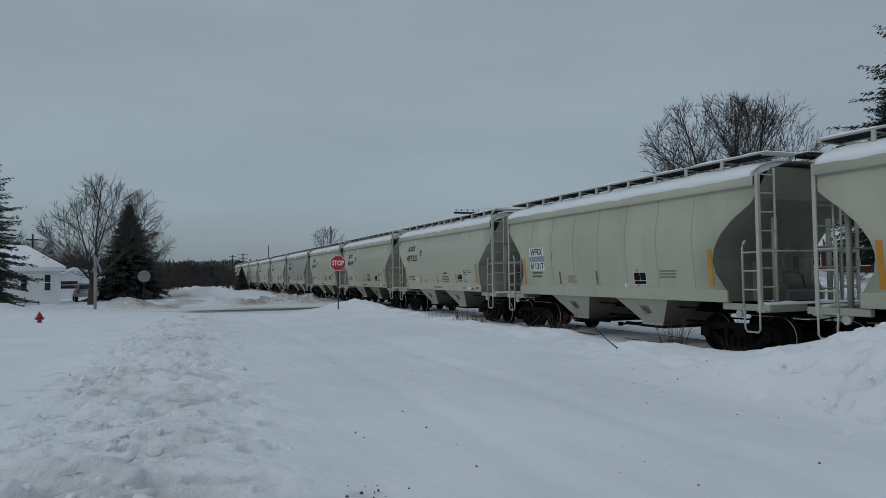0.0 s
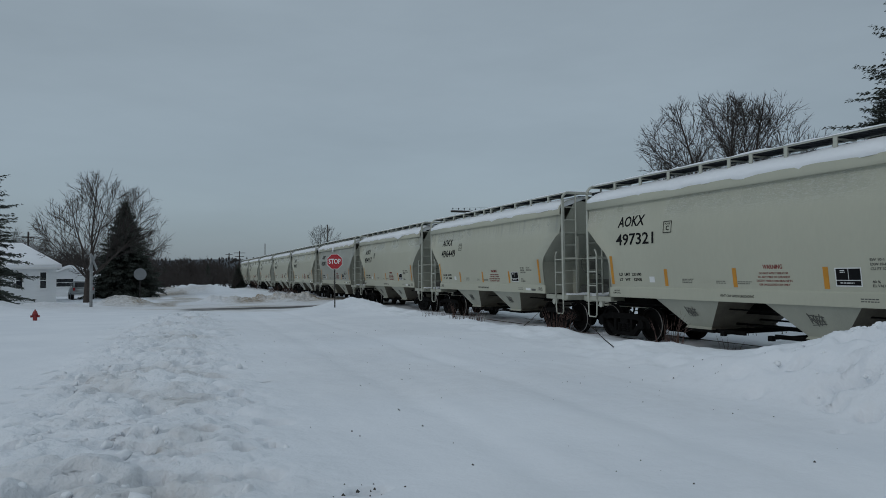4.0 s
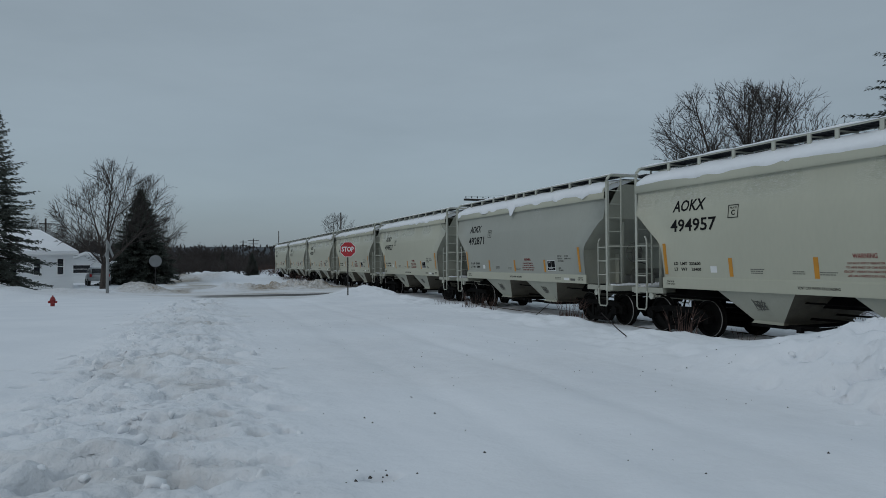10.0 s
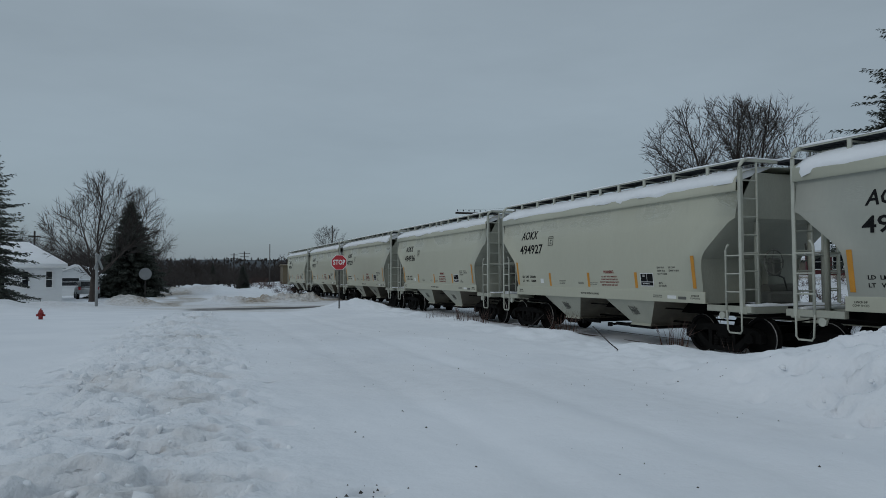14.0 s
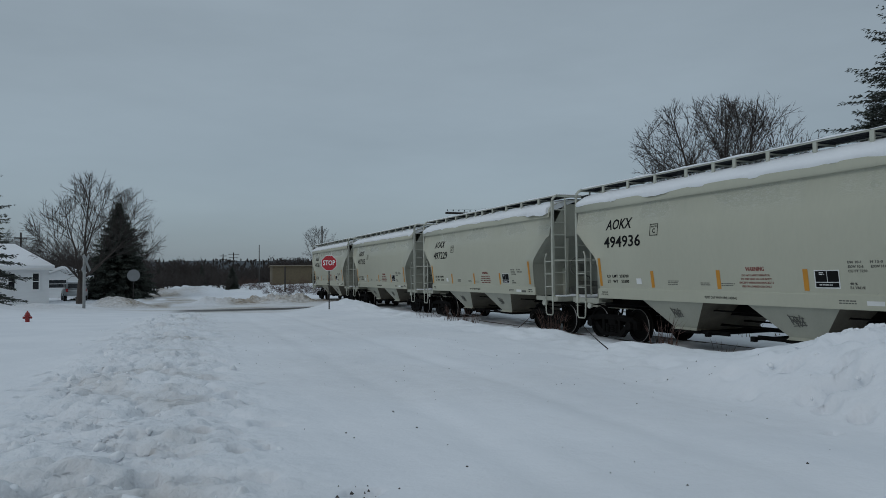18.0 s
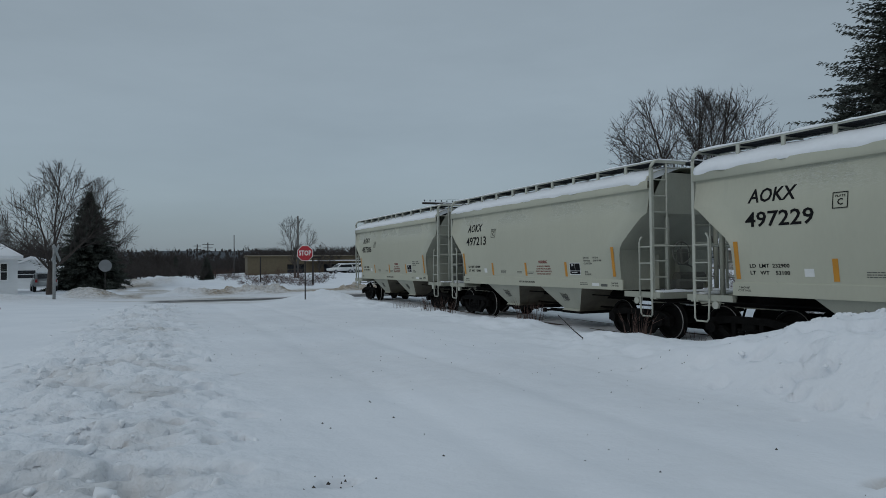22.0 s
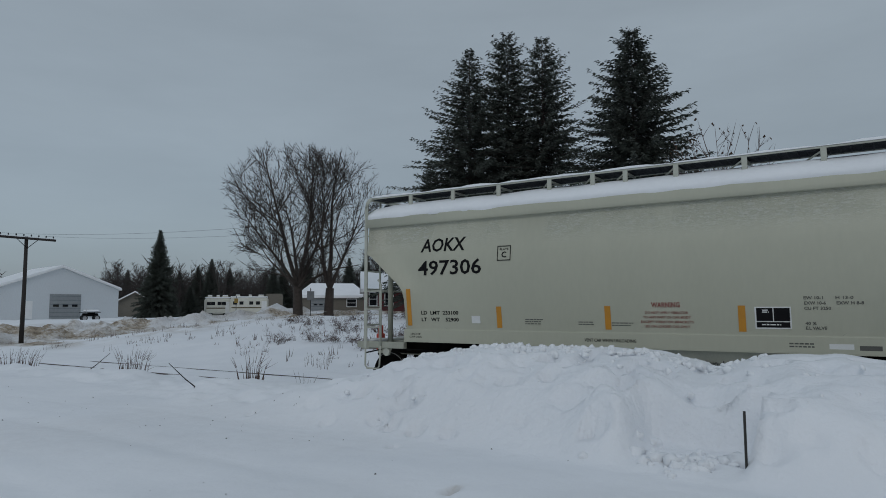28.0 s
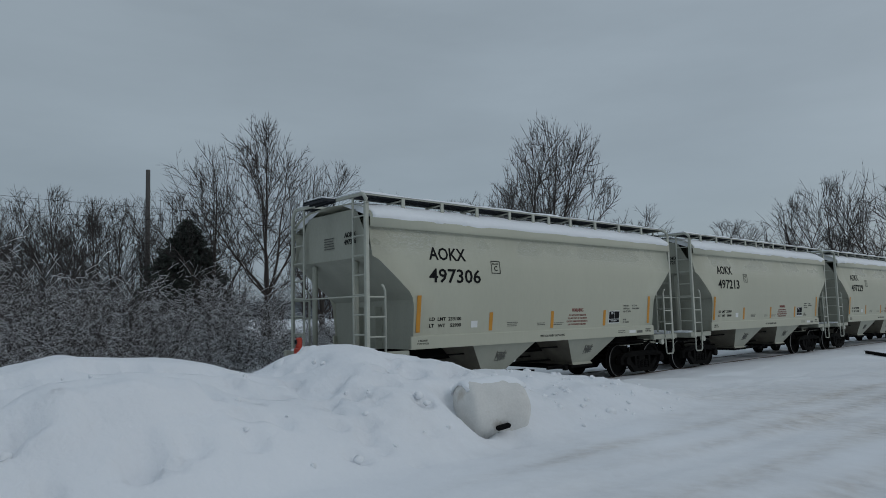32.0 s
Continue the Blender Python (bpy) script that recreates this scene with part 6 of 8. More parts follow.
for az, d, h, w, src, turn in ((7.5, 84, 7.5, 3.5, slim, 50), (9.2, 95, 7, 3.5, mid, 200), (10.6, 90, 8, 4, slim, 10), (1.2, 84, 7.0, 2.4, slim, 77),
                               (-34.9, 88, 6.6, 2.4, slim, 140), (-41.5, 110, 8.5, 4, slim, 200), (-51.5, 82, 9.5, 4.5, round_a, 15),
                               (-52.0, 80, 8.5, 3.5, slim, 15), (-79.0, 52, 12.0, 3.2, slim, 250),
                               (-117.6, 34, 11.0, 4.6, round_a, 10), (-113.2, 36, 9.6, 4.0, round_b, 210), (-121.8, 37, 9.4, 4.0, round_b, 45), (-105.0, 44, 8.0, 4.0, round_a, 45), (-108.0, 46, 8.4, 3.8, round_b, 222), (-101.0, 46, 7.2, 3.2, slim, 15),
                               (-97.5, 44, 6.4, 3.0, round_a, 315), (-99.5, 40, 6.0, 2.6, slim, 190), (-103.2, 38, 6.4, 2.6, slim, 95), (-127.5, 40, 8.4, 2.2, slim, 10),
                               (-137.3, 38, 8.6, 3.0, round_a, 190), (-136.0, 44, 9.0, 3.6, slim, 120), (-133.0, 46, 8.6, 3.2, mid, 60), (-147.8, 50, 8.6, 4.2, slim, 200), (-144.6, 47, 7.4, 3.0, round_b, 140),
                               (-154.6, 66, 9.0, 4.2, mid, 111), (-159.0, 62, 10.4, 5.0, slim, 20), (-161.5, 64, 12.4, 5.0, round_a, 88), (-164.0, 58, 12.4, 5.0, slim, 66), (-167.0, 60, 12.0, 5.5, mid, 170),
                               (-95.5, 41, 7.4, 3.6, round_a, 200), (-99.0, 43, 8.0, 3.8, round_b, 300), (-102.5, 45, 8.6, 4.0, round_a, 111), (-106.6, 40, 7.4, 3.4, round_b, 15), (-110.2, 44, 8.6, 4.0, round_a, 270), (-88.5, 70, 9.5, 5.0, round_b, 37), (-91.5, 66, 8.4, 4.0, slim, 277), (-84.5, 78, 10.5, 4.6, mid, 300)):
    again(src, *at(az, d), h, turn, w)


def shrub(seed, h, spread, stems, snow, twig, name="shrub", label="bare shrub with snow on its twigs", twigs=5):
    """A thicket of stems that rise and arch outwards, with side twigs; snow lies along their upper side."""
    rnd = random.Random(seed)
    segs, load = [], []
    def run(p, d, ln, r, lvl):
        n = 6 if lvl == 0 else (4 if lvl == 1 else 3)
        laden = rnd.random() < snow
        for k in range(n):
            d = (d + Vector((rnd.gauss(0, 0.17), rnd.gauss(0, 0.17), -0.10 if lvl < 2 else -0.09))).normalized()
            e = p + d * (ln / n)
            ra, rb = r * (1 - 0.75 * k / n), r * (1 - 0.75 * (k + 1) / n)
            segs.append((*p, *e, max(ra, 0.009), max(rb, 0.007)))
            if laden and abs(d.z) < 0.78:
                up = max(ra, 0.009)
                load.append((p.x, p.y, p.z + up, e.x, e.y, e.z + up, max(ra * 0.8, 0.008), max(rb * 0.8, 0.006)))
            if lvl < 2:
                for _ in range(twigs if lvl == 0 and k > 1 else 0 if lvl == 0 else (2 if lvl == 1 else 1)):
                    side = d.cross(Vector((rnd.gauss(0, 1), rnd.gauss(0, 1), rnd.gauss(0, 1)))).normalized()
                    run(p.lerp(e, rnd.random()), (d * 0.6 + side * 0.75 + Vector((0, 0, 0.10))).normalized(), ln * rnd.uniform(0.25, 0.52), r * 0.5, lvl + 1)
            p = e
    for i in range(stems):
        a = 6.283 * i / stems + rnd.uniform(-0.4, 0.4)
        d = Vector((math.cos(a) * spread, math.sin(a) * spread, 1)).normalized()
        run(Vector((0.25 * math.cos(a), 0.25 * math.sin(a), -0.1)), d, h * rnd.uniform(0.9, 1.4), 0.022, 0)
    t = thing(name, label, "shrub")
    part("crown", seg_mesh("crown", segs, twig, 3), None, t)
    if snow and load:
        part("snow_load", seg_mesh("snow_load", load, SNOW, 4), None, t, "thin lines of snow along the twigs")["kind"] = "stuff"
    return t


# snowy thicket beside the track
bush = shrub(31, 2.7, 0.62, 12, 0.48, TWIG, twigs=7)
put(bush, *at(-103, 20), 3.1, 0, wide=2.3)
bush2 = shrub(32, 2.4, 0.75, 11, 0.44, TWIG, twigs=7)
put(bush2, *at(-98.5, 21), 2.8, 0, wide=2.2)
rb = random.Random(77)
for az, d, h, w in ((-92.5, 19.5, 2.3, 1.7), (-94.5, 23, 3.2, 2.2), (-90.5, 23, 2.6, 2.0), (-96.5, 18.5, 2.5, 1.9), (-97, 25, 3.6, 2.5), (-100.5, 18.3, 2.5, 2.0), (-101, 24, 3.8, 2.6), (-104.5, 17.7, 2.5, 2.1), (-105.5, 22, 3.4, 2.4), (-107, 26, 3.9, 2.6),
                    (-108, 17.3, 2.3, 2.0), (-109, 20.5, 2.9, 2.2), (-111.5, 18, 2.1, 1.9), (-112.5, 22, 2.5, 2.2), (-115, 20, 2.0, 1.8), (-110.5, 24.5, 3.1, 2.4), (-117.5, 22, 2.2, 2.0), (-120, 24, 2.2, 2.0), (-103, 27, 4.2, 2.8), (-99, 28, 4.2, 2.8),
                    (-124, 26, 2.2, 2.0), (-129, 30, 2.4, 2.2), (-134, 34, 2.6, 2.4), (-113, 27, 3.6, 2.6), (-116, 30, 3.6, 2.8),
                    (-89.0, 19.5, 2.1, 1.8), (-86.8, 21, 2.1, 1.9), (-84.6, 20, 1.8, 1.7), (-91.3, 26, 2.9, 2.3), (-87.5, 25, 2.3, 2.2)):
    again(rb.choice((bush, bush2)), *at(az, d), h, rb.uniform(0, 360), w)
brush = shrub(33, 1.4, 0.8, 8, 0.0, TWIG_RED, label="low bare reddish bush", twigs=3)
put(brush, *at(-83.5, 19.5), 1.6, 0, wide=1.2)
for az, d, h, w in ((-76.9, 23, 2.6, 1.1), (-82.5, 24, 1.6, 1.0), (-85.5, 21, 1.7, 1.3), (-87.5, 22, 2.0, 1.5), (-88.5, 20, 1.5, 1.2),
                    (-50, 26, 0.7, 0.9), (-52, 24, 0.9, 1.0), (-54, 23, 0.8, 1.0), (-56.5, 22.5, 0.9, 1.0), (-46, 29, 0.7, 0.9), (-48, 28, 0.6, 0.8), (-58.5, 22, 0.7, 0.8), (-61, 22.5, 0.8, 0.8), (-43, 30, 0.6, 0.9), (-53, 28, 0.9, 1.0),
                    (-45.6, 36, 0.8, 0.8), (-48.2, 33, 0.9, 0.9), (-51.0, 31, 0.8, 0.8), (-54.2, 29, 0.9, 0.9), (-56.4, 26, 1.1, 1.0), (-57.8, 25, 1.2, 1.0), (-52.6, 37, 0.9, 1.0), (-44.0, 40, 0.7, 0.9), (-49.6, 40, 0.8, 1.0), (-12.0, 88, 1.8, 2.0), (-9.0, 92, 1.7, 2.2), (-14.5, 84, 1.6, 2.0), (-10.4, 96, 2.2, 2.4), (-7.2, 100, 1.8, 2.4), (-6.6, 118, 2.4, 3), (-11.2, 74, 1.3, 1.5), (-12.4, 70, 1.6, 1.6), (-13.2, 76, 1.7, 1.8), (-10.2, 79, 1.4, 1.8), (-8.6, 76, 1.2, 1.6), (-14.2, 72, 1.2, 1.3), (-12.9, 66, 1.0, 1.2), (-9.6, 70, 1.0, 1.3)):
    again(brush, *at(az, d), h, rb.uniform(0, 360), w)


# ---------- far woods ----------
def far_woods():
    rnd = random.Random(91)
    segs, spray_p = [], []
    def stand(az0, az1, d0, d1, h0, h1, count):
        for _ in range(count):
            az, d = rnd.uniform(az0, az1), rnd.uniform(d0, d1)
            x, y = at(az, d)
            z, h = gz(x, y), rnd.uniform(h0, h1)
            w = d / 1198.0
            segs.append((x, y, z - 0.3, x + rnd.uniform(-0.4, 0.4), y, z + h, 0.010 * h + 0.35 * w, 0.3 * w))
            for k in range(18):
                f = rnd.uniform(0.10, 0.95)
                a = rnd.uniform(0, 6.28)
                ln = h * 0.30 * (1.1 - f) + 0.6
                p = Vector((x, y, z + h * f))
                q = p + Vector((math.cos(a) * ln, math.sin(a) * ln, ln * rnd.uniform(0.5, 1.3)))
                segs.append((*p, *q, 0.42 * w, 0.25 * w))
                for j in range(2):
                    m = p.lerp(q, rnd.uniform(0.3, 0.9))
                    e = m + Vector((rnd.uniform(-1, 1), rnd.uniform(-1, 1), rnd.uniform(0.2, 1))) * ln * 0.5
                    segs.append((*m, *e, 0.3 * w, 0.2 * w))
    stand(16, 1, 120, 260, 6, 8.5, 260)
    stand(3, -4, 150, 330, 4.2, 6.2, 420)
    stand(-2, -9, 180, 420, 3.8, 5.6, 420)
    stand(-8, -13, 170, 320, 4.6, 6.6, 260)
    stand(6, -16, 1000, 1500, 3.5, 6.5, 420)
    stand(-12, -24, 170, 300, 4.8, 7.0, 480)
    stand(-20, -46, 140, 240, 5.5, 8, 300)
    stand(-44, -60, 110, 170, 8, 12, 60)
    stand(-95, -170, 75, 140, 6, 11, 150)
    stand(-30, -56, 112, 165, 6.0, 9.0, 420)
    stand(-12, -30, 120, 165, 3.5, 5.0, 130)
    stand(12, -6, 105, 150, 1.4, 2.8, 160)
    ob = part("far_woods", seg_mesh("far_woods", segs, TWIG, 3), None, None)
    tagged(ob, "distant leafless woodland along the edge of town", "woodland", kind="stuff")


far_woods()

# far conifers among the woods
for az, d, h in ((-0.5, 230, 4.6), (-3.2, 250, 4.8), (-7.5, 260, 5.0), (1.8, 190, 6.0), (-31.5, 150, 9), (-29.5, 170, 8), (-43.2, 120, 9), (-41.8, 125, 8), (-45.2, 118, 10), (-37.6, 112, 9), (-36.6, 114, 8), (-35.2, 118, 7.5), (-48.6, 112, 9.5), (-50.0, 115, 10.5), (-42.4, 108, 8), (-39.0, 120, 8), (-3.0, 150, 4.5), (0.2, 140, 4.0)):
    again(sp_m, *at(az, d), h, az * 31, h * 0.34)


# ---------- buildings ----------
SIDING_W = material("white_siding", (0.74, 0.76, 0.77), 0.6, vary=0.05, scale=1.0, stretch=(1, 1, 6))
SIDING_R = material("dark_red_siding", (0.10, 0.020, 0.022), 0.7, vary=0.15, scale=1.2, stretch=(1, 1, 6))
SIDING_Y = material("cream_siding", (0.50, 0.47, 0.30), 0.7, vary=0.08, stretch=(1, 1, 6))
SIDING_G = material("grey_brown_siding", (0.16, 0.145, 0.12), 0.8, vary=0.15, stretch=(1, 1, 6))
METAL_W = material("pale_metal_cladding", (0.62, 0.66, 0.69), 0.5, 0.1, vary=0.06, stretch=(6, 6, 1))
TAN = material("tan_cladding", (0.125, 0.10, 0.062), 0.8, vary=0.15)
BLUE_GREY = material("blue_grey_cladding", (0.13, 0.16, 0.19), 0.6, vary=0.12)
DOOR_GREY = material("grey_door_panel", (0.26, 0.28, 0.29), 0.5, vary=0.1)


def house(name, label, x, y, turn, L, W, wall_h, roof_h, wall, base_z=None, hip=0.0, eave=0.4, windows=(), category="house", trim=None, snowy=True):
    """A house with its long front (local -y) at the given turn: walls, snow-laden roof, windows with frames, doors."""
    h = thing(name, label, category, pose(x, y, gz(x, y) if base_z is None else base_z, 0, 0, turn))
    trim = trim or WHITE_PAINT
    pts = [(-L / 2, -W / 2), (L / 2, -W / 2), (L / 2, W / 2), (-L / 2, W / 2)]
    bm = bmesh.new()
    add_prism(bm, pts, "z", -0.6, wall_h)
    if not hip:
        for sx in (-1, 1):
            add_prism(bm, [(-W / 2, wall_h), (W / 2, wall_h), (0, wall_h + roof_h)], "x", sx * L / 2, sx * (L / 2 - 0.15))
    part("wall", bm, wall, h)
    def roof(lift, over, thick):
        bm = bmesh.new()
        rl, ew, k = L / 2 + over, W / 2 + over, roof_h / (W / 2)
        zl = wall_h - over * k + lift
        top = wall_h + roof_h + lift
        rx = rl - hip * rl
        lo = [bm.verts.new(p) for p in ((-rl, -ew, zl), (rl, -ew, zl), (rl, ew, zl), (-rl, ew, zl))]
        hi = [bm.verts.new((-rx, 0, top)), bm.verts.new((rx, 0, top))]
        bm.faces.new((lo[0], lo[1], hi[1], hi[0]))
        bm.faces.new((lo[2], lo[3], hi[0], hi[1]))
        if hip:
            bm.faces.new((lo[1], lo[2], hi[1]))
            bm.faces.new((lo[3], lo[0], hi[0]))
        g = bmesh.ops.extrude_face_region(bm, geom=bm.faces[:])
        for v in [e for e in g["geom"] if isinstance(e, bmesh.types.BMVert)]:
            v.co.z += thick
        bmesh.ops.recalc_face_normals(bm, faces=bm.faces)
        return bm
    part("roof", roof(0.02, eave, 0.12), trim, h)
    if snowy:
        part("roof_snow", roof(0.145, eave - 0.04, 0.20), SNOW, h, "smooth snow covering the roof")
    for face, u, z, w, hh, kind in windows:
        if face == "front":
            m = pose(u, -W / 2, z)
        elif face == "right":
            m = pose(L / 2, u, z, 0, 0, 90)
        else:
            m = pose(-L / 2, u, z, 0, 0, -90)
        if kind == "window":
            win = part("window", box((0, 0.02, hh / 2), (w, 0.06, hh)), GLASS_DARK, h)
            win.matrix_local = m @ Matrix.Translation((0, -0.02, 0))
            bm = bmesh.new()
            for cx, cz, bw, bh in ((0, -0.04, w + 0.18, 0.09), (0, hh + 0.04, w + 0.18, 0.09), (-w / 2 - 0.045, hh / 2, 0.09, hh), (w / 2 + 0.045, hh / 2, 0.09, hh), (0, hh / 2, w, 0.05)):
                add_box(bm, (cx, -0.03, cz), (bw, 0.05, bh))
            part("window_frame", bm, trim, win)
        elif kind == "post":
            p = part("porch_post", box((0, 0, hh / 2), (w, w, hh)), trim, h)
            p.matrix_local = m
        elif kind == "garage_door":
            dr = part("garage_door", box((0, 0, hh / 2), (w, 0.08, hh)), DOOR_GREY, h)
            dr.matrix_local = m
            bm = bmesh.new()
            for k in range(5):
                add_box(bm, (0, -0.05, hh * (k + 0.0) / 5 + 0.04), (w, 0.03, 0.05))
            part("door_panel_joint", bm, BLUE_GREY, dr)
            for k in range(3):
                part("door_window", box(((k - 1) * w * 0.26, -0.05, hh * 0.55), (w * 0.17, 0.03, hh * 0.10)), GLASS_DARK, dr)
        elif kind == "door":
            dr = part("door", box((0, 0, hh / 2), (w, 0.08, hh)), DOOR_GREY, h)
            dr.matrix_local = m
            part("door_handle", box((w * 0.35, -0.07, hh * 0.48), (0.05, 0.06, 0.12)), IRON, dr)
    return h


# white house west of the road
house("house", "white single-storey house with a snowy hip roof", -15.0, 65.0, 9, 12.4, 9.2, 2.45, 1.75, SIDING_W, base_z=0.27, hip=0.42, windows=(("front", 2.15, 0.8, 0.40, 1.24, "window"), ("front", 3.7, 0.8, 0.40, 1.24, "window"), ("front", 5.3, 0.8, 0.40, 1.24, "window"), ("front", -1.0, 0.75, 0.9, 1.45, "window"), ("front", -3.4, 0.05, 1.0, 2.05, "door"), ("right", 0.0, 0.9, 0.9, 1.2, "window")))
gx0, gy0 = at(6.75, 80)
house("garage", "small white gabled garage with snow on its roof", gx0, gy0 + 3, 90, 5.0, 4.2, 1.75, 0.8, SIDING_W, base_z=0.30, windows=(("left", 0.5, 0.65, 1.7, 0.8, "window"),), category="garage")
# pale metal workshop across the crossing
p1, p2 = Vector(at(-23.1, 93)), Vector(at(-30.9, 97))
wd = p2 - p1
turn = math.degrees(math.atan2(wd.y, wd.x))
back = Vector((-wd.y, wd.x)).normalized()
wc = (p1 + p2) / 2 + back * 6
wsh = house("workshop", "pale metal workshop with a wide gable front and roller door", wc.x, wc.y, turn - 90 + 180, 12.0, wd.length, 3.6, 2.55, METAL_W, base_z=0.85, eave=0.3, windows=(), category="workshop")
GAB = 12.0 / 2
for nm, u, z, w, hh, mt in (("roller_door", -0.5, 0.0, 3.5, 2.95, DOOR_GREY), ("side_door", 3.55, 0.0, 0.95, 2.1, WHITE_PAINT)):
    d = part(nm, box((0, 0, hh / 2), (0.10, w, hh)), mt, wsh)
    d.matrix_local = pose(-GAB - 0.02, u, z)
    if nm == "roller_door":
        for k in range(6):
            part("door_slat", box((-0.06, 0, 0.25 + k * 0.49), (0.02, w, 0.05)), BLUE_GREY, d)
        for k in range(3):
            part("door_window", box((-0.06, (k - 1) * 1.05, 1.55), (0.03, 0.62, 0.27)), GLASS_DARK, d)
# long tan building and blue-grey shed beyond the crossing
lx, ly = at(-14.4, 142)
wh = house("warehouse", "long low brown building with a flat roof and snowy canopy", lx, ly, -6, 30, 12, 3.6, 0.25, TAN, base_z=0.2, eave=0.3, windows=(("front", -6, 0.2, 3.2, 1.9, "window"), ("front", 1, 0.2, 3.2, 1.9, "window"), ("front", 7, 0.2, 2.6, 1.9, "window"), ("front", 12, 0.2, 2.2, 1.9, "window")), category="building", trim=TAN, snowy=False)
part("canopy", box((3.5, -7.0, 2.62), (15, 2.2, 0.14)), TAN, wh)
part("canopy_snow", box((3.5, -7.0, 2.79), (15, 2.1, 0.2), bevel=0.05), SNOW, wh)
sx0, sy0 = at(-19.9, 128)
house("shed", "blue-grey metal shed with snow on its roof", sx0, sy0, -18, 8.4, 7, 2.5, 0.7, BLUE_GREY, base_z=0.5, windows=(("front", -1.6, 1.2, 1.0, 0.7, "window"), ("front", 2.0, 1.2, 1.0, 0.7, "window")), category="shed", trim=BLUE_GREY)
sx1, sy1 = at(-32.0, 112)
house("shed", "small brown shed with a snowy gable roof", sx1, sy1, -120, 5.0, 4.2, 2.2, 1.2, SIDING_G, base_z=0.9, category="shed", trim=SIDING_G)
# houses beyond the track
hx0, hy0 = at(-47.2, 90)
house("house", "low grey-brown house with a snowy hip roof", hx0, hy0, -47, 8.4, 7, 1.9, 1.5, SIDING_G, base_z=1.55, hip=0.4, windows=(("front", 2.4, 0.7, 1.1, 0.9, "window"), ("front", -1.4, 0.0, 2.6, 1.7, "garage_door")), trim=WHITE_PAINT)
hx1, hy1 = at(-53.4, 77)
house("house", "dark red house with white trim and a front porch", hx1, hy1, -49, 9.6, 8, 2.45, 1.9, SIDING_R, base_z=1.45, eave=0.45, windows=(("front", -3.9, 0.85, 0.75, 1.35, "window"), ("front", -2.2, 0.85, 0.8, 1.35, "window"), ("front", 0.3, 0.85, 1.2, 1.4, "window"), ("front", 3.4, 0.6, 1.7, 1.5, "window"), ("front", 2.2, 0.0, 0.16, 2.4, "post"), ("front", 3.5, 0.0, 0.16, 2.4, "post"), ("front", 4.75, 0.0, 0.16, 2.4, "post")))
hx2, hy2 = at(-61.3, 88)
house("house", "white house with grey windows behind the spruces", hx2, hy2, -60, 8, 7, 2.6, 1.8, SIDING_W, base_z=1.4, windows=(("front", -1.2, 0.9, 1.3, 1.3, "window"), ("front", 2.0, 0.0, 1.0, 2.0, "door")))
hx3, hy3 = at(-84.5, 49)
yh = house("house", "cream house with a broad snow-covered roof", hx3, hy3, -86, 12.5, 9, 2.95, 2.1, SIDING_Y, base_z=1.15, eave=0.5, windows=(("front", -3.5, 1.0, 1.4, 1.2, "window"), ("front", 2.0, 1.0, 1.1, 1.2, "window")))
hx4, hy4 = at(-86.9, 57)
ch = house("house", "cream gabled house end with a chimney", hx4, hy4, -176, 8, 7.4, 5.2, 2.1, SIDING_Y, base_z=1.2, windows=(), trim=WHITE_PAINT)
part("chimney", box((-1.0, 1.5, 7.05), (0.55, 0.55, 1.5)), WOOD_GREY, ch)
part("chimney_cap", box((-1.0, 1.5, 7.84), (0.68, 0.68, 0.08)), WOOD_DARK, ch)


def fence(x0, y0, x1, y1, h):
    f = thing("board_fence", "dark weathered board fence behind the shrubs", "fence")
    a, b = Vector((x0, y0)), Vector((x1, y1))
    n = int((b - a).length / 0.16)
    me = shared("fence_board", lambda: box((0, 0, h / 2), (0.145, 0.025, h)))
    ang = math.degrees(math.atan2(b.y - a.y, b.x - a.x))
    for k in range(n):
        p = a.lerp(b, (k + 0.5) / n)
        part("board", me, WOOD_DARK, f).matrix_local = pose(p.x, p.y, gz(p.x, p.y) - 0.05 + 0.03 * math.sin(k * 7.1), 0, 0, ang)
    return f


fence(*at(-78.5, 41), *at(-91.0, 40), 1.75)


# ---------- signs, poles, wires ----------
SIGN_RED = material("red_sign_face", (0.42, 0.018, 0.028), 0.45, vary=0.06)
SIGN_BACK = material("bare_aluminium", (0.22, 0.23, 0.24), 0.45, 0.5, vary=0.1)
STEEL_GREEN = material("dark_steel_post", (0.035, 0.032, 0.030), 0.6, 0.3, vary=0.2)
HYDRANT = material("red_hydrant_paint", (0.26, 0.018, 0.018), 0.5, vary=0.15)


def octagon(r):
    return [(r * math.cos(radians(22.5 + 45 * k)), r * math.sin(radians(22.5 + 45 * k))) for k in range(8)]


def stop_sign(x, y, turn):
    z = gz(x, y)
    s = thing("stop_sign", "red octagonal stop sign with white letters on a steel post", "road sign", pose(x, y, z, 0, 0, turn))
    part("post", add_box(box((0, 0.03, 1.1), (0.06, 0.03, 2.7)), (0, 0.045, 1.1), (0.025, 0.02, 2.7)), STEEL_GREEN, s)
    plate = part("sign_plate", prism(octagon(0.385), "y", 0.0, 0.012), WHITE_PAINT, s)
    plate.location = (0, 0, 2.15)
    part("sign_face", prism(octagon(0.362), "y", -0.006, -0.002), SIGN_RED, plate)
    me = text_mesh("STOP", 0.32, bold=0.008, width=0.56)
    me.materials.append(WHITE_PAINT)
    part("stop_lettering", me, None, plate).matrix_local = pose(0, -0.010, 0, 90)
    for dz in (-0.2, 0.2):
        part("bolt", box((0, -0.012, dz), (0.02, 0.01, 0.02)), SIGN_BACK, plate)
    return s


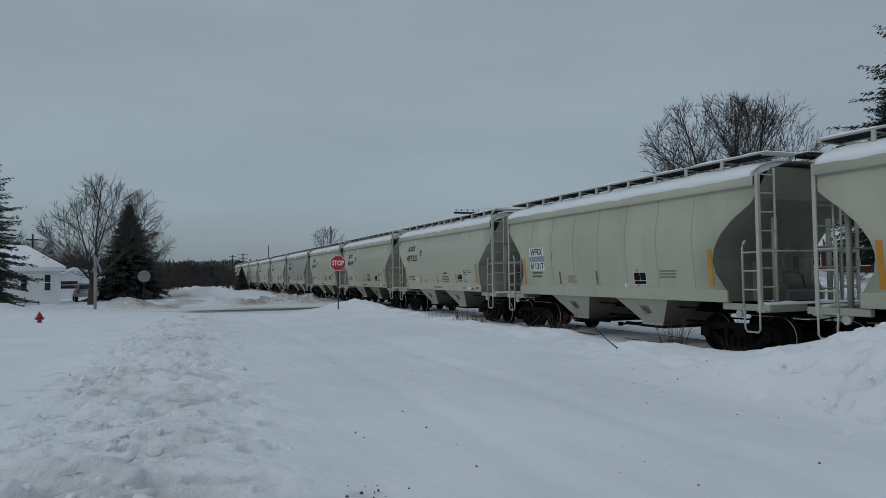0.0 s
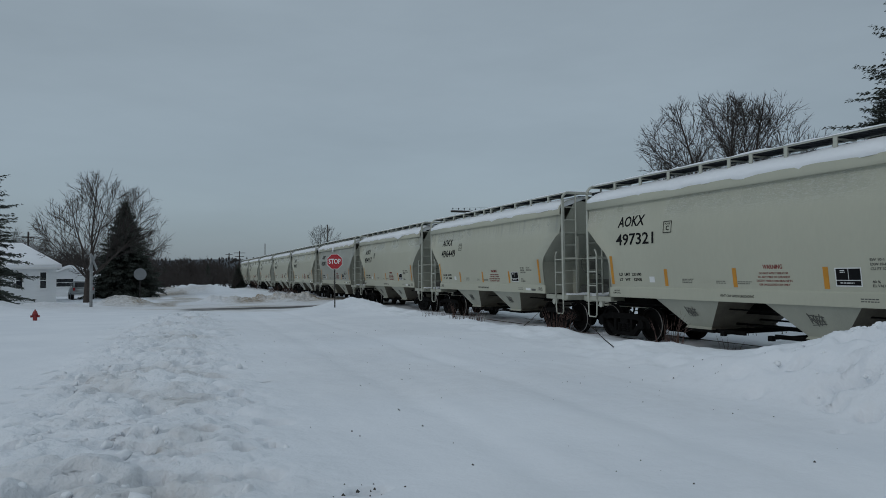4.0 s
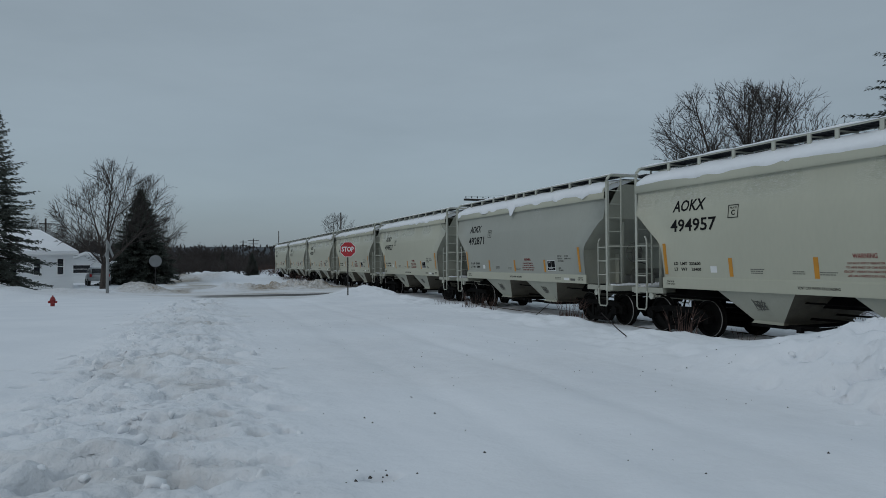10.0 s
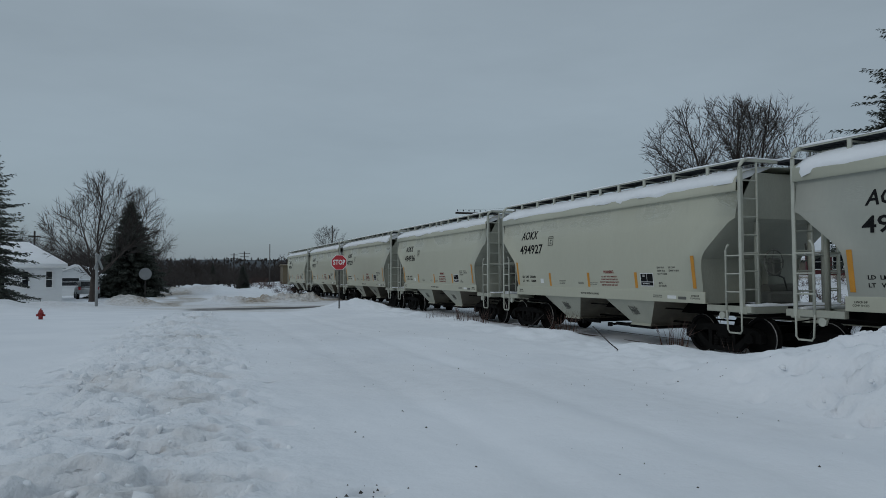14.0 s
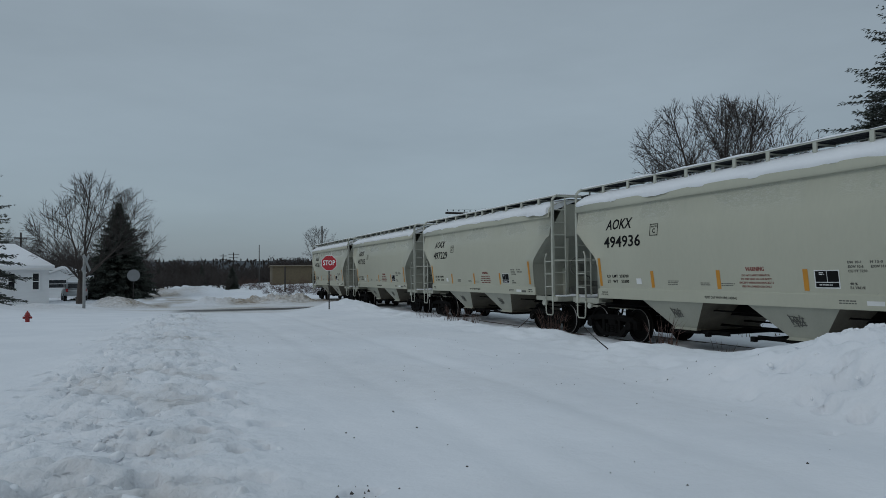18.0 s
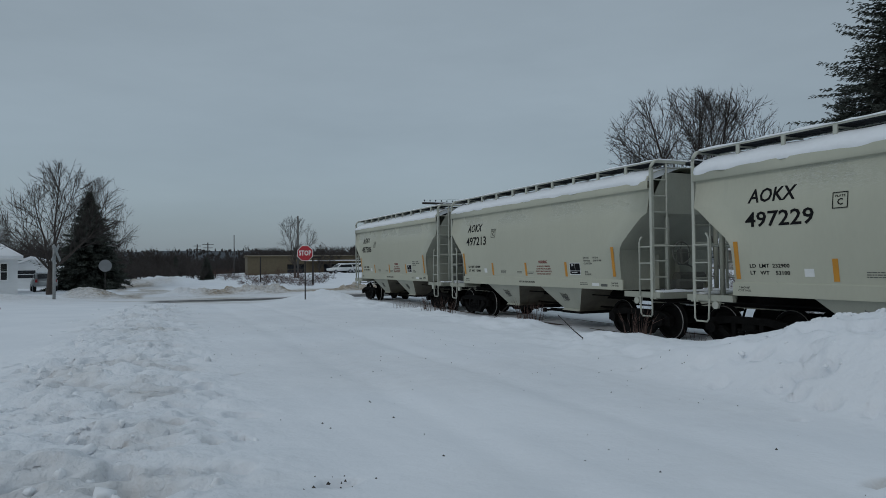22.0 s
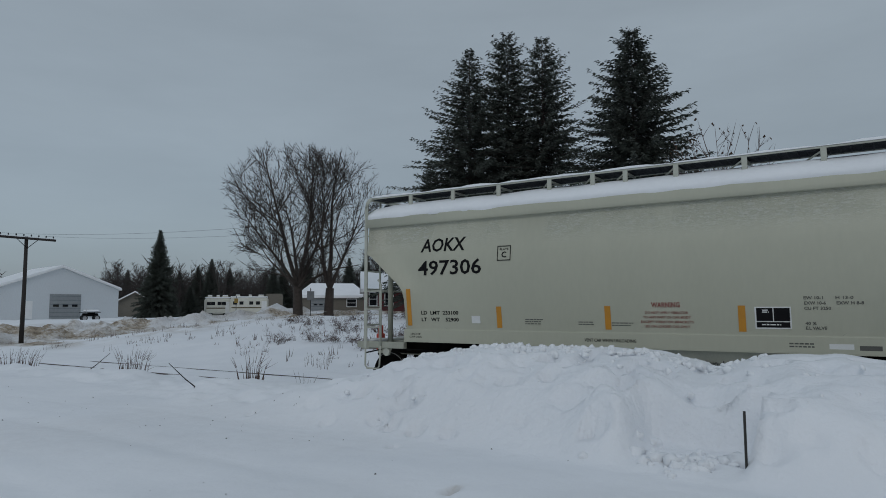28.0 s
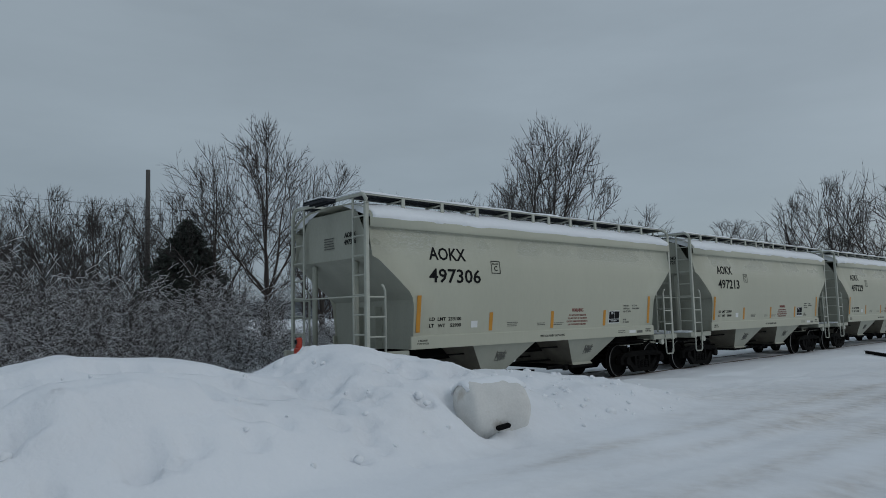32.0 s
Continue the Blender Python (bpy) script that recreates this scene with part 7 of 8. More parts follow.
STOP_X, STOP_Y = at(-13.02, 32.2)
stop_sign(STOP_X, STOP_Y, -13)


def crossbuck(x, y, turn, h, name="crossbuck", tilt=48, post=None):
    z = gz(x, y)
    s = thing(name, "weathered white railway crossbuck on a wooden post", "railway sign", pose(x, y, z, 0, 0, turn))
    part("post", tube([(0, 0, -0.4), (0, 0, h)], 0.085, 10), post or WHITE_PAINT, s)
    for sgn in (-1, 1):
        part("crossboard", box((0, -0.10, 0), (1.2, 0.03, 0.2)), OLD_WHITE, s).matrix_local = pose(0, -0.04 * sgn, h - 0.42, 0, sgn * tilt, 0)
    return s


OLD_WHITE = material("weathered_white_boards", (0.27, 0.28, 0.28), 0.8, vary=0.2, scale=5)
crossbuck(*at(5.3, 44), 70, 3.0, post=OLD_WHITE)
crossbuck(*at(-18.7, 58), -108, 3.2, post=WOOD_DARK)


def round_sign(x, y, turn):
    z = gz(x, y)
    s = thing("warning_sign", "round railway warning sign seen from its bare metal back", "road sign", pose(x, y, z, 0, 0, turn))
    part("post", box((0, 0.03, 1.0), (0.06, 0.04, 2.4)), STEEL_GREEN, s)
    part("sign_plate", add_lathe(bmesh.new(), [(0.40, -0.006), (0.40, 0.006)], 28, "y"), SIGN_BACK, s).location = (0, 0, 2.05 - 0.4)
    return s


round_sign(*at(1.95, 50), 8)


def post_sign(x, y, h, w, label, mat, turn):
    s = thing("road_sign", label, "road sign", pose(x, y, gz(x, y), 0, 0, turn))
    part("post", box((0, 0.02, h / 2), (0.06, 0.04, h + 0.6)), STEEL_GREEN, s)
    part("sign_plate", box((0, -0.01, h - w * 0.6), (w, 0.02, w * 1.25), bevel=0.004), mat, s)
    return s


post_sign(*at(-45.4, 60), 2.4, 0.62, "grey back of a rectangular road sign on a post", SIGN_BACK, -40)
post_sign(*at(-39.5, 70), 1.7, 0.36, "small faded yellow road sign on a post", material("faded_yellow_sign", (0.30, 0.20, 0.04), 0.6), -38)


def t_pole(x, y, top, mat, wide=3.05, tilt=0.0, k=1.0):
    z = gz(x, y)
    h = top - z - 0.1
    s = thing("telegraph_pole", "old wooden telegraph pole with one long crossarm", "utility pole", pose(x, y, z, 0, tilt, 0))
    part("pole", tube([(0, 0, -0.5), (0.02, 0, h * 0.5), (0, 0, h + 0.12)], [0.13 * k, 0.105 * k, 0.09 * k], 10), mat, s)
    arm = part("crossarm", box((0, -0.12, h), (wide, 0.10, 0.12), bevel=0.01), mat, s)
    part("arm_snow", box((0, -0.12, h + 0.075), (wide * 0.98, 0.09, 0.03), bevel=0.01), SNOW, arm)
    for sx in (-1, 1):
        part("brace", tube([(sx * 0.55, -0.13, h - 0.05), (0, -0.12, h - 0.55)], 0.018, 5), IRON, s)
    for k in range(8):
        u = -wide / 2 + 0.14 + k * (wide - 0.28) / 7
        part("insulator", shared("insulator", lambda: add_lathe(bmesh.new(), [(0.012, 0.0), (0.014, 0.07), (0.035, 0.075), (0.04, 0.11), (0.028, 0.16), (0.01, 0.175)], 8, "z")), GLASS_DARK, arm).location = (u, -0.12, h + 0.06)
    return s, z + h + 0.2


PX1, PY1 = 18.25, 39.9
PX2, PY2 = 19.4, 8.4
_, wz1 = t_pole(PX1, PY1, 5.95, WOOD_DARK)
_, wz2 = t_pole(PX2, PY2, 5.2, WOOD_GREY, 3.05, k=0.78)
_, wz3 = t_pole(20.6, -24.0, 6.0, WOOD_DARK)


def wire(a, b, sag, r, label):
    n = 24
    pts = [Vector(a).lerp(Vector(b), k / n) - Vector((0, 0, sag * 4 * (k / n) * (1 - k / n))) for k in range(n + 1)]
    solo("overhead_wire", tube(pts, r, 4), IRON, label, "wire", kind="structure")


for off in (-1.3, 0.9):
    wire((PX1 + off, PY1 - 0.12, wz1), (PX2 + off, PY2 - 0.12, wz2), 0.5, 0.004, "thin sagging telegraph wire between old poles")
    wire((PX2 + off, PY2 - 0.12, wz2), (20.6 + off, -24.12, wz3), 0.8, 0.004, "thin sagging telegraph wire between old poles")


def plain_pole(x, y, h, r, mat, label, arms=(), lean=0.0):
    s = thing("utility_pole", label, "utility pole", pose(x, y, gz(x, y), 0, lean, 0))
    part("pole", tube([(0, 0, -0.5), (0, 0, h)], [r, r * 0.7], 9), mat, s)
    for z, w in arms:
        part("crossarm", box((0, -0.1, z), (w, 0.1, 0.12)), mat, s)
    return s


plain_pole(*at(-108.55, 42), 9.2, 0.17, WOOD_GREY, "tall bare wooden pole above the thicket", lean=2.0)
plain_pole(*at(9.35, 85), 6.9, 0.13, WOOD_DARK, "wooden utility pole behind the white house", ((6.3, 1.2),))
plain_pole(*at(-5.4, 160), 7.4, 0.16, WOOD_DARK, "distant utility pole with crossarms", ((7.0, 2.4), (6.2, 2.0)))
plain_pole(*at(-4.6, 165), 7.2, 0.16, WOOD_DARK, "distant utility pole with crossarms", ((6.8, 1.6), (6.0, 1.6)))
plain_pole(*at(-7.4, 150), 8.5, 0.12, WOOD_GREY, "distant thin utility pole")
plain_pole(*at(-12.45, 96), 8.6, 0.13, WOOD_GREY, "wooden pole beside a leafless tree")
plain_pole(*at(-13.65, 70), 2.9, 0.10, WOOD_DARK, "short dark wooden post", ((2.75, 1.6),))
plain_pole(*at(-9.45, 82), 3.0, 0.10, WOOD_DARK, "short dark wooden post")
for a, b, c in ((9.35, 85, 6.4), (9.35, 85, 6.2)):
    wx, wy = at(a, b)
    wire((wx, wy, gz(wx, wy) + c), (wx - 30, wy - 12, gz(wx, wy) + c + 0.8), 0.7, 0.012, "service wire to the house")


def hydrant(x, y, s, label):
    h = thing("fire_hydrant", label, "hydrant", pose(x, y, gz(x, y) - 0.16))
    part("barrel", add_lathe(bmesh.new(), [(0.13 * s, 0), (0.13 * s, 0.05), (0.095 * s, 0.06), (0.095 * s, 0.46 * s), (0.13 * s, 0.47 * s), (0.13 * s, 0.52 * s), (0.105 * s, 0.54 * s), (0.085 * s, 0.62 * s), (0.03 * s, 0.67 * s), (0.03 * s, 0.72 * s)], 16, "z"), HYDRANT, h)
    for a in (0, 180):
        part("hose_cap", tube([(0.09 * s, 0, 0.40 * s), (0.19 * s, 0, 0.40 * s)], 0.055 * s, 10), HYDRANT, h).matrix_local = pose(0, 0, 0, 0, 0, a)
    part("pumper_cap", tube([(0, -0.09 * s, 0.36 * s), (0, -0.19 * s, 0.36 * s)], 0.07 * s, 10), HYDRANT, h)
    return h


hydrant(*at(8.88, 30), 0.80, "red fire hydrant half buried in snow")
hydrant(*at(10.75, 56), 0.8, "dark red standpipe beside the white house")


# ---------- vehicles ----------
CAR_BLACK = material("black_car_paint", (0.003, 0.003, 0.0035), 0.4, vary=0.15, spec=0.08)
CAR_SILVER = material("silver_car_paint", (0.38, 0.39, 0.39), 0.35, 0.3, vary=0.06)
TYRE = material("rubber_tyre", (0.014, 0.014, 0.015), 0.85, vary=0.2)
ALLOY = material("alloy_wheel", (0.42, 0.43, 0.44), 0.4, 0.4, vary=0.1)
CHROME = material("chrome_trim", (0.55, 0.56, 0.58), 0.15, 1.0, vary=0.05)
LAMP_GLASS = material("lamp_glass", (0.55, 0.56, 0.58), 0.12, vary=0.05)
TAIL_RED = material("tail_lamp_red", (0.30, 0.012, 0.015), 0.25, vary=0.05)


def wheel(parent, x, y, r, side):
    w = part("wheel", add_lathe(bmesh.new(), [(r * 0.62, -0.12), (r * 0.95, -0.125), (r, -0.09), (r, 0.09), (r * 0.95, 0.125), (r * 0.62, 0.12)], 22, "y"), TYRE, parent)
    w.location = (x, y, r)
    bm = bmesh.new()
    add_lathe(bm, [(r * 0.60, -0.10), (r * 0.64, -0.115), (r * 0.58, -0.06), (r * 0.2, -0.05), (r * 0.15, -0.08), (0.02, -0.08)], 22, "y")
    for k in range(6):
        add_box(bm, (r * 0.36, -0.085, 0), (r * 0.46, 0.03, r * 0.15), Matrix.Rotation(radians(60 * k), 4, "Y"))
    part("rim", bm, ALLOY, w).matrix_local = pose(0, side * 0.045, 0, 0, 0, 0 if side < 0 else 180)
    return w


def side_body(profile, half, tuck, mat, name, parent):
    """A car body from its side outline, narrowed towards the roof."""
    bm = bmesh.new()
    rows = []
    for sgn in (-1, 1):
        rows.append([bm.verts.new((x, sgn * (half - tuck * max(0, z - 1.05)), z)) for x, z in profile])
    n = len(profile)
    bm.faces.new(rows[0])
    bm.faces.new(rows[1][::-1])
    for k in range(n):
        bm.faces.new((rows[0][k], rows[0][(k + 1) % n], rows[1][(k + 1) % n], rows[1][k]))
    bmesh.ops.recalc_face_normals(bm, faces=bm.faces)
    bmesh.ops.bevel(bm, geom=bm.edges[:], offset=0.035, segments=2, affect="EDGES")
    for f in bm.faces:
        f.smooth = True
    return part(name, bm, mat, parent)


def pickup():
    """Crew-cab pickup; local -x is its nose."""
    v = thing("pickup_truck", "black crew-cab pickup truck driving over the crossing", "truck")
    side_body([(-2.85, 0.62), (-2.92, 0.78), (-2.88, 1.10), (-2.72, 1.18), (-1.45, 1.26), (-1.35, 1.28), (0.95, 1.28), (0.98, 1.28), (2.88, 1.26), (2.92, 0.75), (2.85, 0.62), (2.25, 0.55), (-1.4, 0.48), (-2.4, 0.50)], 0.99, 0.0, CAR_BLACK, "body", v)
    side_body([(-1.48, 1.22), (-0.62, 1.84), (-0.40, 1.90), (0.72, 1.90), (0.86, 1.84), (1.02, 1.22)], 0.94, 0.28, CAR_BLACK, "cab", v)
    bed = part("bed_floor", box((1.95, 0, 1.285), (1.70, 1.66, 0.02)), IRON, v)
    for sgn in (-1, 1):
        part("bed_rail", box((1.95, sgn * 0.94, 1.31), (1.85, 0.09, 0.07), bevel=0.015), CAR_BLACK, v)
        bm = bmesh.new()
        y = sgn * 0.80
        add_prism(bm, [(-1.12, 1.34), (-0.60, 1.76), (-0.18, 1.78), (-0.18, 1.34)], "y", sgn * 0.785, sgn * 0.845)
        part("front_window", bm, GLASS_DARK, v)
        part("rear_window", prism([(-0.06, 1.34), (-0.06, 1.78), (0.62, 1.78), (0.80, 1.34)], "y", sgn * 0.785, sgn * 0.845), GLASS_DARK, v)
        part("door_handle", box((-0.28, sgn * 1.0, 1.15), (0.2, 0.03, 0.035), bevel=0.01), CHROME, v)
        part("door_handle", box((0.70, sgn * 1.0, 1.15), (0.2, 0.03, 0.035), bevel=0.01), CHROME, v)
        part("mirror", box((-1.02, sgn * 1.08, 1.36), (0.14, 0.2, 0.22), bevel=0.03), CAR_BLACK, v)
        part("headlamp", box((-2.86, sgn * 0.78, 0.98), (0.10, 0.34, 0.20), bevel=0.02), LAMP_GLASS, v)
        part("tail_lamp", box((2.90, sgn * 0.90, 1.02), (0.05, 0.14, 0.36), bevel=0.01), TAIL_RED, v)
        part("sill_step", tube([(-1.2, sgn * 1.0, 0.42), (1.0, sgn * 1.0, 0.42)], 0.04, 8), CHROME, v)
    part("windscreen", prism([(-1.40, 1.30), (-0.66, 1.80), (-0.62, 1.78), (-1.34, 1.28)], "y", -0.72, 0.72), GLASS_DARK, v)
    part("grille", box((-2.90, 0, 0.92), (0.06, 1.1, 0.34), bevel=0.02), CHROME, v)
    part("front_bumper", box((-2.92, 0, 0.60), (0.18, 1.9, 0.2), bevel=0.04), CHROME, v)
    part("rear_bumper", box((2.95, 0, 0.62), (0.16, 1.85, 0.18), bevel=0.03), CHROME, v)
    ws = [wheel(v, x, y, 0.41, -1 if y < 0 else 1) for x in (-1.95, 1.72) for y in (-0.93, 0.93)]
    return v, ws


PICKUP, PICKUP_WHEELS = pickup()


def parked(name, label, x, y, turn, paint, boxy=0.0):
    v = thing(name, label, "car", pose(x, y, gz(x, y) - 0.04, 0, 0, turn))
    side_body([(-2.2, 0.55), (-2.25, 0.85), (-1.1, 1.02), (2.15, 1.05), (2.25, 0.8), (2.2, 0.5), (-1.9, 0.42)], 0.90, 0.0, paint, "body", v)
    side_body([(-1.15, 1.0), (-0.35, 1.62), (1.85, 1.66), (2.18, 1.02)], 0.86, 0.25, paint, "cabin", v)
    part("roof_snow", box((0.8, 0, 1.70), (2.0, 1.25, 0.12), bevel=0.04), SNOW, v)
    for sgn in (-1, 1):
        part("side_window", prism([(-0.85, 1.08), (-0.3, 1.52), (1.7, 1.55), (1.9, 1.10)], "y", sgn * 0.79, sgn * 0.845), GLASS_DARK, v)
        part("tail_lamp", box((2.22, sgn * 0.72, 0.98), (0.06, 0.18, 0.26), bevel=0.01), TAIL_RED, v)
        part("headlamp", box((-2.2, sgn * 0.66, 0.78), (0.08, 0.3, 0.14), bevel=0.01), LAMP_GLASS, v)
    part("rear_window", prism([(2.08, 1.16), (1.92, 1.56), (1.95, 1.57), (2.13, 1.17)], "y", -0.62, 0.62), GLASS_DARK, v)
    part("windscreen", prism([(-1.10, 1.06), (-0.40, 1.58), (-0.37, 1.56), (-1.05, 1.04)], "y", -0.65, 0.65), GLASS_DARK, v)
    for wx in (-1.4, 1.4):
        for wy in (-0.8, 0.8):
            wheel(v, wx, wy, 0.34, -1 if wy < 0 else 1)
    return v


parked("parked_car", "silver hatchback parked by the small garage", *at(5.95, 70), -80, CAR_SILVER)
parked("parked_car", "black off-road car parked beside the workshop", *at(-21.6, 102), -115, CAR_BLACK)
for az, d, tn in ((-15.9, 118, 15), (-17.6, 120, -5), (-16.8, 124, 10), (-19.0, 116, 20)):
    parked("parked_car", "car under snow in the yard by the tan building", *at(az, d), tn, WHITE_PAINT)


CREAM = material("cream_panels", (0.60, 0.59, 0.52), 0.5, vary=0.08)


def motorhome(x, y, turn, L, label):
    v = thing("motorhome", label, "vehicle", pose(x, y, gz(x, y) - 0.1, 0, 0, turn))
    part("body", box((0, 0, 1.55), (L, 2.4, 2.1), bevel=0.22), CREAM, v)
    part("roof_snow", box((0, 0, 2.68), (L * 0.96, 2.2, 0.16), bevel=0.06), SNOW, v)
    for u, w in ((-0.30, 0.55), (0.02, 0.40), (0.30, 0.70)):
        vent = part("roof_vent", box((u * L, 0.1, 2.80), (w, 0.6, 0.28), bevel=0.05), CREAM, v)
        part("vent_snow", box((u * L, 0.1, 2.97), (w * 0.95, 0.56, 0.08), bevel=0.03), SNOW, vent)
    part("stripe", box((0, -1.205, 1.3), (L * 0.9, 0.01, 0.16)), TAN, v)
    for u in (-0.36, -0.2, 0.05, 0.22):
        part("window", box((u * L, -1.21, 1.9), (0.5, 0.02, 0.42), bevel=0.005), GLASS_DARK, v)
    part("door", box((0.38 * L, -1.205, 1.35), (0.65, 0.02, 1.6)), WHITE_PLATE, v)
    for wx in (-0.3 * L, 0.3 * L):
        for wy in (-1.02, 1.02):
            wheel(v, wx, wy, 0.38, -1 if wy < 0 else 1)
    return v


motorhome(*at(-38.1, 94), -34, 3.2, "white caravan with snow on its roof")
motorhome(*at(-40.55, 93), -41, 4.9, "white motorhome parked beside a caravan under snow")
solo("storage_shed", add_prism(box((0, 0, 1.1), (2.2, 2.0, 2.2)), [(-1.1, 2.2), (1.1, 2.2), (1.0, 2.5), (-1.0, 2.5)], "y", -1.0, 1.0), SIDING_G, "small grey storage shed beside the motorhome", "shed", pose(*at(-42.5, 93), 1.45, 0, 0, -42))


def quad_bike(x, y, turn):
    q = thing("quad_bike", "dark quad bike heaped with snow beside the workshop", "vehicle", pose(x, y, gz(x, y) - 0.05, 0, 0, turn))
    part("body", add_box(box((0, 0, 0.62), (1.5, 0.5, 0.34), bevel=0.08), (0.1, 0, 0.85), (0.7, 0.42, 0.16), bevel=0.05), CAR_BLACK, q)
    for sx in (-0.55, 0.55):
        part("rack", box((sx * 1.2, 0, 0.86), (0.55, 0.85, 0.05)), IRON, q)
        for sy in (-0.45, 0.45):
            wheel(q, sx * 1.05, sy, 0.30, -1 if sy < 0 else 1)
    part("handlebar", tube([(-0.42, -0.38, 1.12), (-0.36, 0, 1.05), (-0.42, 0.38, 1.12)], 0.03, 6), IRON, q)
    part("snow_cover", box((0.1, 0, 1.02), (1.5, 0.75, 0.26), bevel=0.12), SNOW, q)
    return q


quad_bike(*at(-29.0, 80), -20)


# ---------- odds and ends on the snow ----------
def weed_clump(seed, x, y, n, h, spread, label="clump of dry reddish weed stalks in the snow"):
    rnd = random.Random(seed)
    segs = []
    for k in range(n):
        a, r = rnd.uniform(0, 6.28), spread * math.sqrt(rnd.random())
        bx, by = r * math.cos(a) * 0.75, r * math.sin(a)
        hh = h * rnd.uniform(0.45, 1.1)
        lx2, ly2 = (0.55 * bx / spread + rnd.uniform(-0.2, 0.2)) * hh, (0.55 * by / spread + rnd.uniform(-0.22, 0.22)) * hh
        z0 = gz(x + bx, y + by) - gz(x, y)
        segs.append((bx, by, z0 - 0.05, bx + lx2 * 0.4, by + ly2 * 0.4, z0 + hh * 0.55, 0.010, 0.008))
        segs.append((bx + lx2 * 0.4, by + ly2 * 0.4, z0 + hh * 0.55, bx + lx2, by + ly2, z0 + hh, 0.005, 0.003))
        if rnd.random() < 0.3:
            segs.append((bx + lx2 * 0.4, by + ly2 * 0.4, z0 + hh * 0.5, bx + lx2 + 0.1, by + ly2 - 0.1, z0 + hh * 0.8, 0.004, 0.003))
    ob = part("weed_clump", seg_mesh("weed_clump", segs, TWIG_RED, 3), None, None)
    ob.location = (x, y, gz(x, y))
    return tagged(ob, label, "weeds", kind="stuff")


for k, (x, y, n, h, sp) in enumerate(((9.3, 20.8, 44, 0.55, 0.75), (9.2, 14.9, 36, 0.58, 0.42), (9.35, 11.0, 26, 0.64, 0.30), (8.6, 22.4, 8, 0.25, 0.4), (9.9, 24.3, 9, 0.3, 0.3), (10.6, 12.4, 7, 0.32, 0.25), (10.3, 17.0, 6, 0.3, 0.3), (11.2, 11.3, 8, 0.5, 0.25),
                                      (16.2, 9.2, 16, 0.5, 0.6), (17.0, 12.5, 18, 0.45, 0.8), (16.4, 16.0, 14, 0.45, 0.8), (18.2, 9.6, 16, 0.7, 0.5), (19.6, 13.0, 20, 0.6, 1.0), (21.5, 16.5, 22, 0.6, 1.2), (17.6, 20.5, 16, 0.4, 0.9), (23.5, 21.5, 20, 0.55, 1.3), (16.3, 6.5, 12, 0.9, 0.4), (17.5, 5.0, 12, 0.8, 0.5), (16.8, 33.5, 14, 0.35, 0.8), (19.0, 28.5, 14, 0.4, 0.9))):
    weed_clump(100 + k, x, y, n, h, sp)


def dry_stalks():
    rnd = random.Random(313)
    segs = []
    for _ in range(900):
        x, y = rnd.uniform(15.6, 40), rnd.uniform(6, 40)
        if vnoise(np.array([x * 0.35]), np.array([y * 0.35]), 81)[0] < 0.02:
            continue
        z, hh = gz(x, y), rnd.uniform(0.10, 0.42)
        for _ in range(3):
            bx, by = x + rnd.gauss(0, 0.08), y + rnd.gauss(0, 0.08)
            segs.append((bx, by, z - 0.03, bx + rnd.gauss(0, 0.06), by + rnd.gauss(0, 0.06), z + hh * rnd.uniform(0.6, 1.1), 0.009, 0.006))
    ob = part("dry_stalks", seg_mesh("dry_stalks", segs, TWIG_RED, 3), None, None)
    tagged(ob, "dry brown weed stalks scattered over the snowy field", "weeds", kind="stuff")


dry_stalks()


def fallen_twig(x, y, turn, ln, label):
    segs = [(0, 0, 0.01, -0.25 * ln, 0.1, 0.22 * ln, 0.012, 0.010), (-0.25 * ln, 0.1, 0.22 * ln, -0.62 * ln, 0.28, 0.62 * ln, 0.010, 0.006), (0, 0, 0.01, -0.35 * ln, -0.1, 0.03, 0.010, 0.006)]
    ob = part("fallen_twig", seg_mesh("fallen_twig", segs, TWIG, 4), None, None)
    ob.matrix_world = pose(x, y, gz(x, y), 0, 0, turn)
    return tagged(ob, label, "twig")


fallen_twig(7.65, 10.5, 30, 0.75, "bent dead twig sticking out of the snow")
fallen_twig(9.4, 17.2, 200, 0.7, "dead stick lying on the snow ridge")

# frost-stained drum of packed snow beside the road
def snow_block():
    bm = bmesh.new()
    rows, n, m = [], 26, 30
    for k in range(n + 1):
        u = -1 + 2 * k / n
        ring = []
        for i in range(m):
            a = 6.2832 * i / m
            r = (1 - abs(u) ** 9) ** 0.32 if abs(u) < 1 else 0.0
            p = Vector((math.cos(a) * r, u, math.sin(a) * r))
            w = 1 + 0.05 * noise.noise(p * 1.9) + 0.025 * noise.noise(p * 5.5)
            ring.append(bm.verts.new((p.x * 0.385 * w, p.y * 0.46 * (1 + 0.03 * noise.noise(p * 3)), p.z * 0.385 * w)))
        rows.append(ring)
    for a, b in zip(rows, rows[1:]):
        for i in range(m):
            bm.faces.new((a[i], a[(i + 1) % m], b[(i + 1) % m], b[i])).smooth = True
    bmesh.ops.remove_doubles(bm, verts=bm.verts, dist=0.002)
    bmesh.ops.recalc_face_normals(bm, faces=bm.faces)
    ob = solo("snow_block", bm, material("old_packed_snow", (0.66, 0.65, 0.62), 0.6, vary=0.12, scale=2.0, bump=0.5, bump_scale=9, second=(0.50, 0.46, 0.40), second_at=(0.58, 0.72)), "large drum-shaped block of old packed snow in the bank", "snow block")
    ob.matrix_world = pose(6.78, -7.0, gz(5.6, -7.0) + 0.33, 0, 0, -17)
    return ob


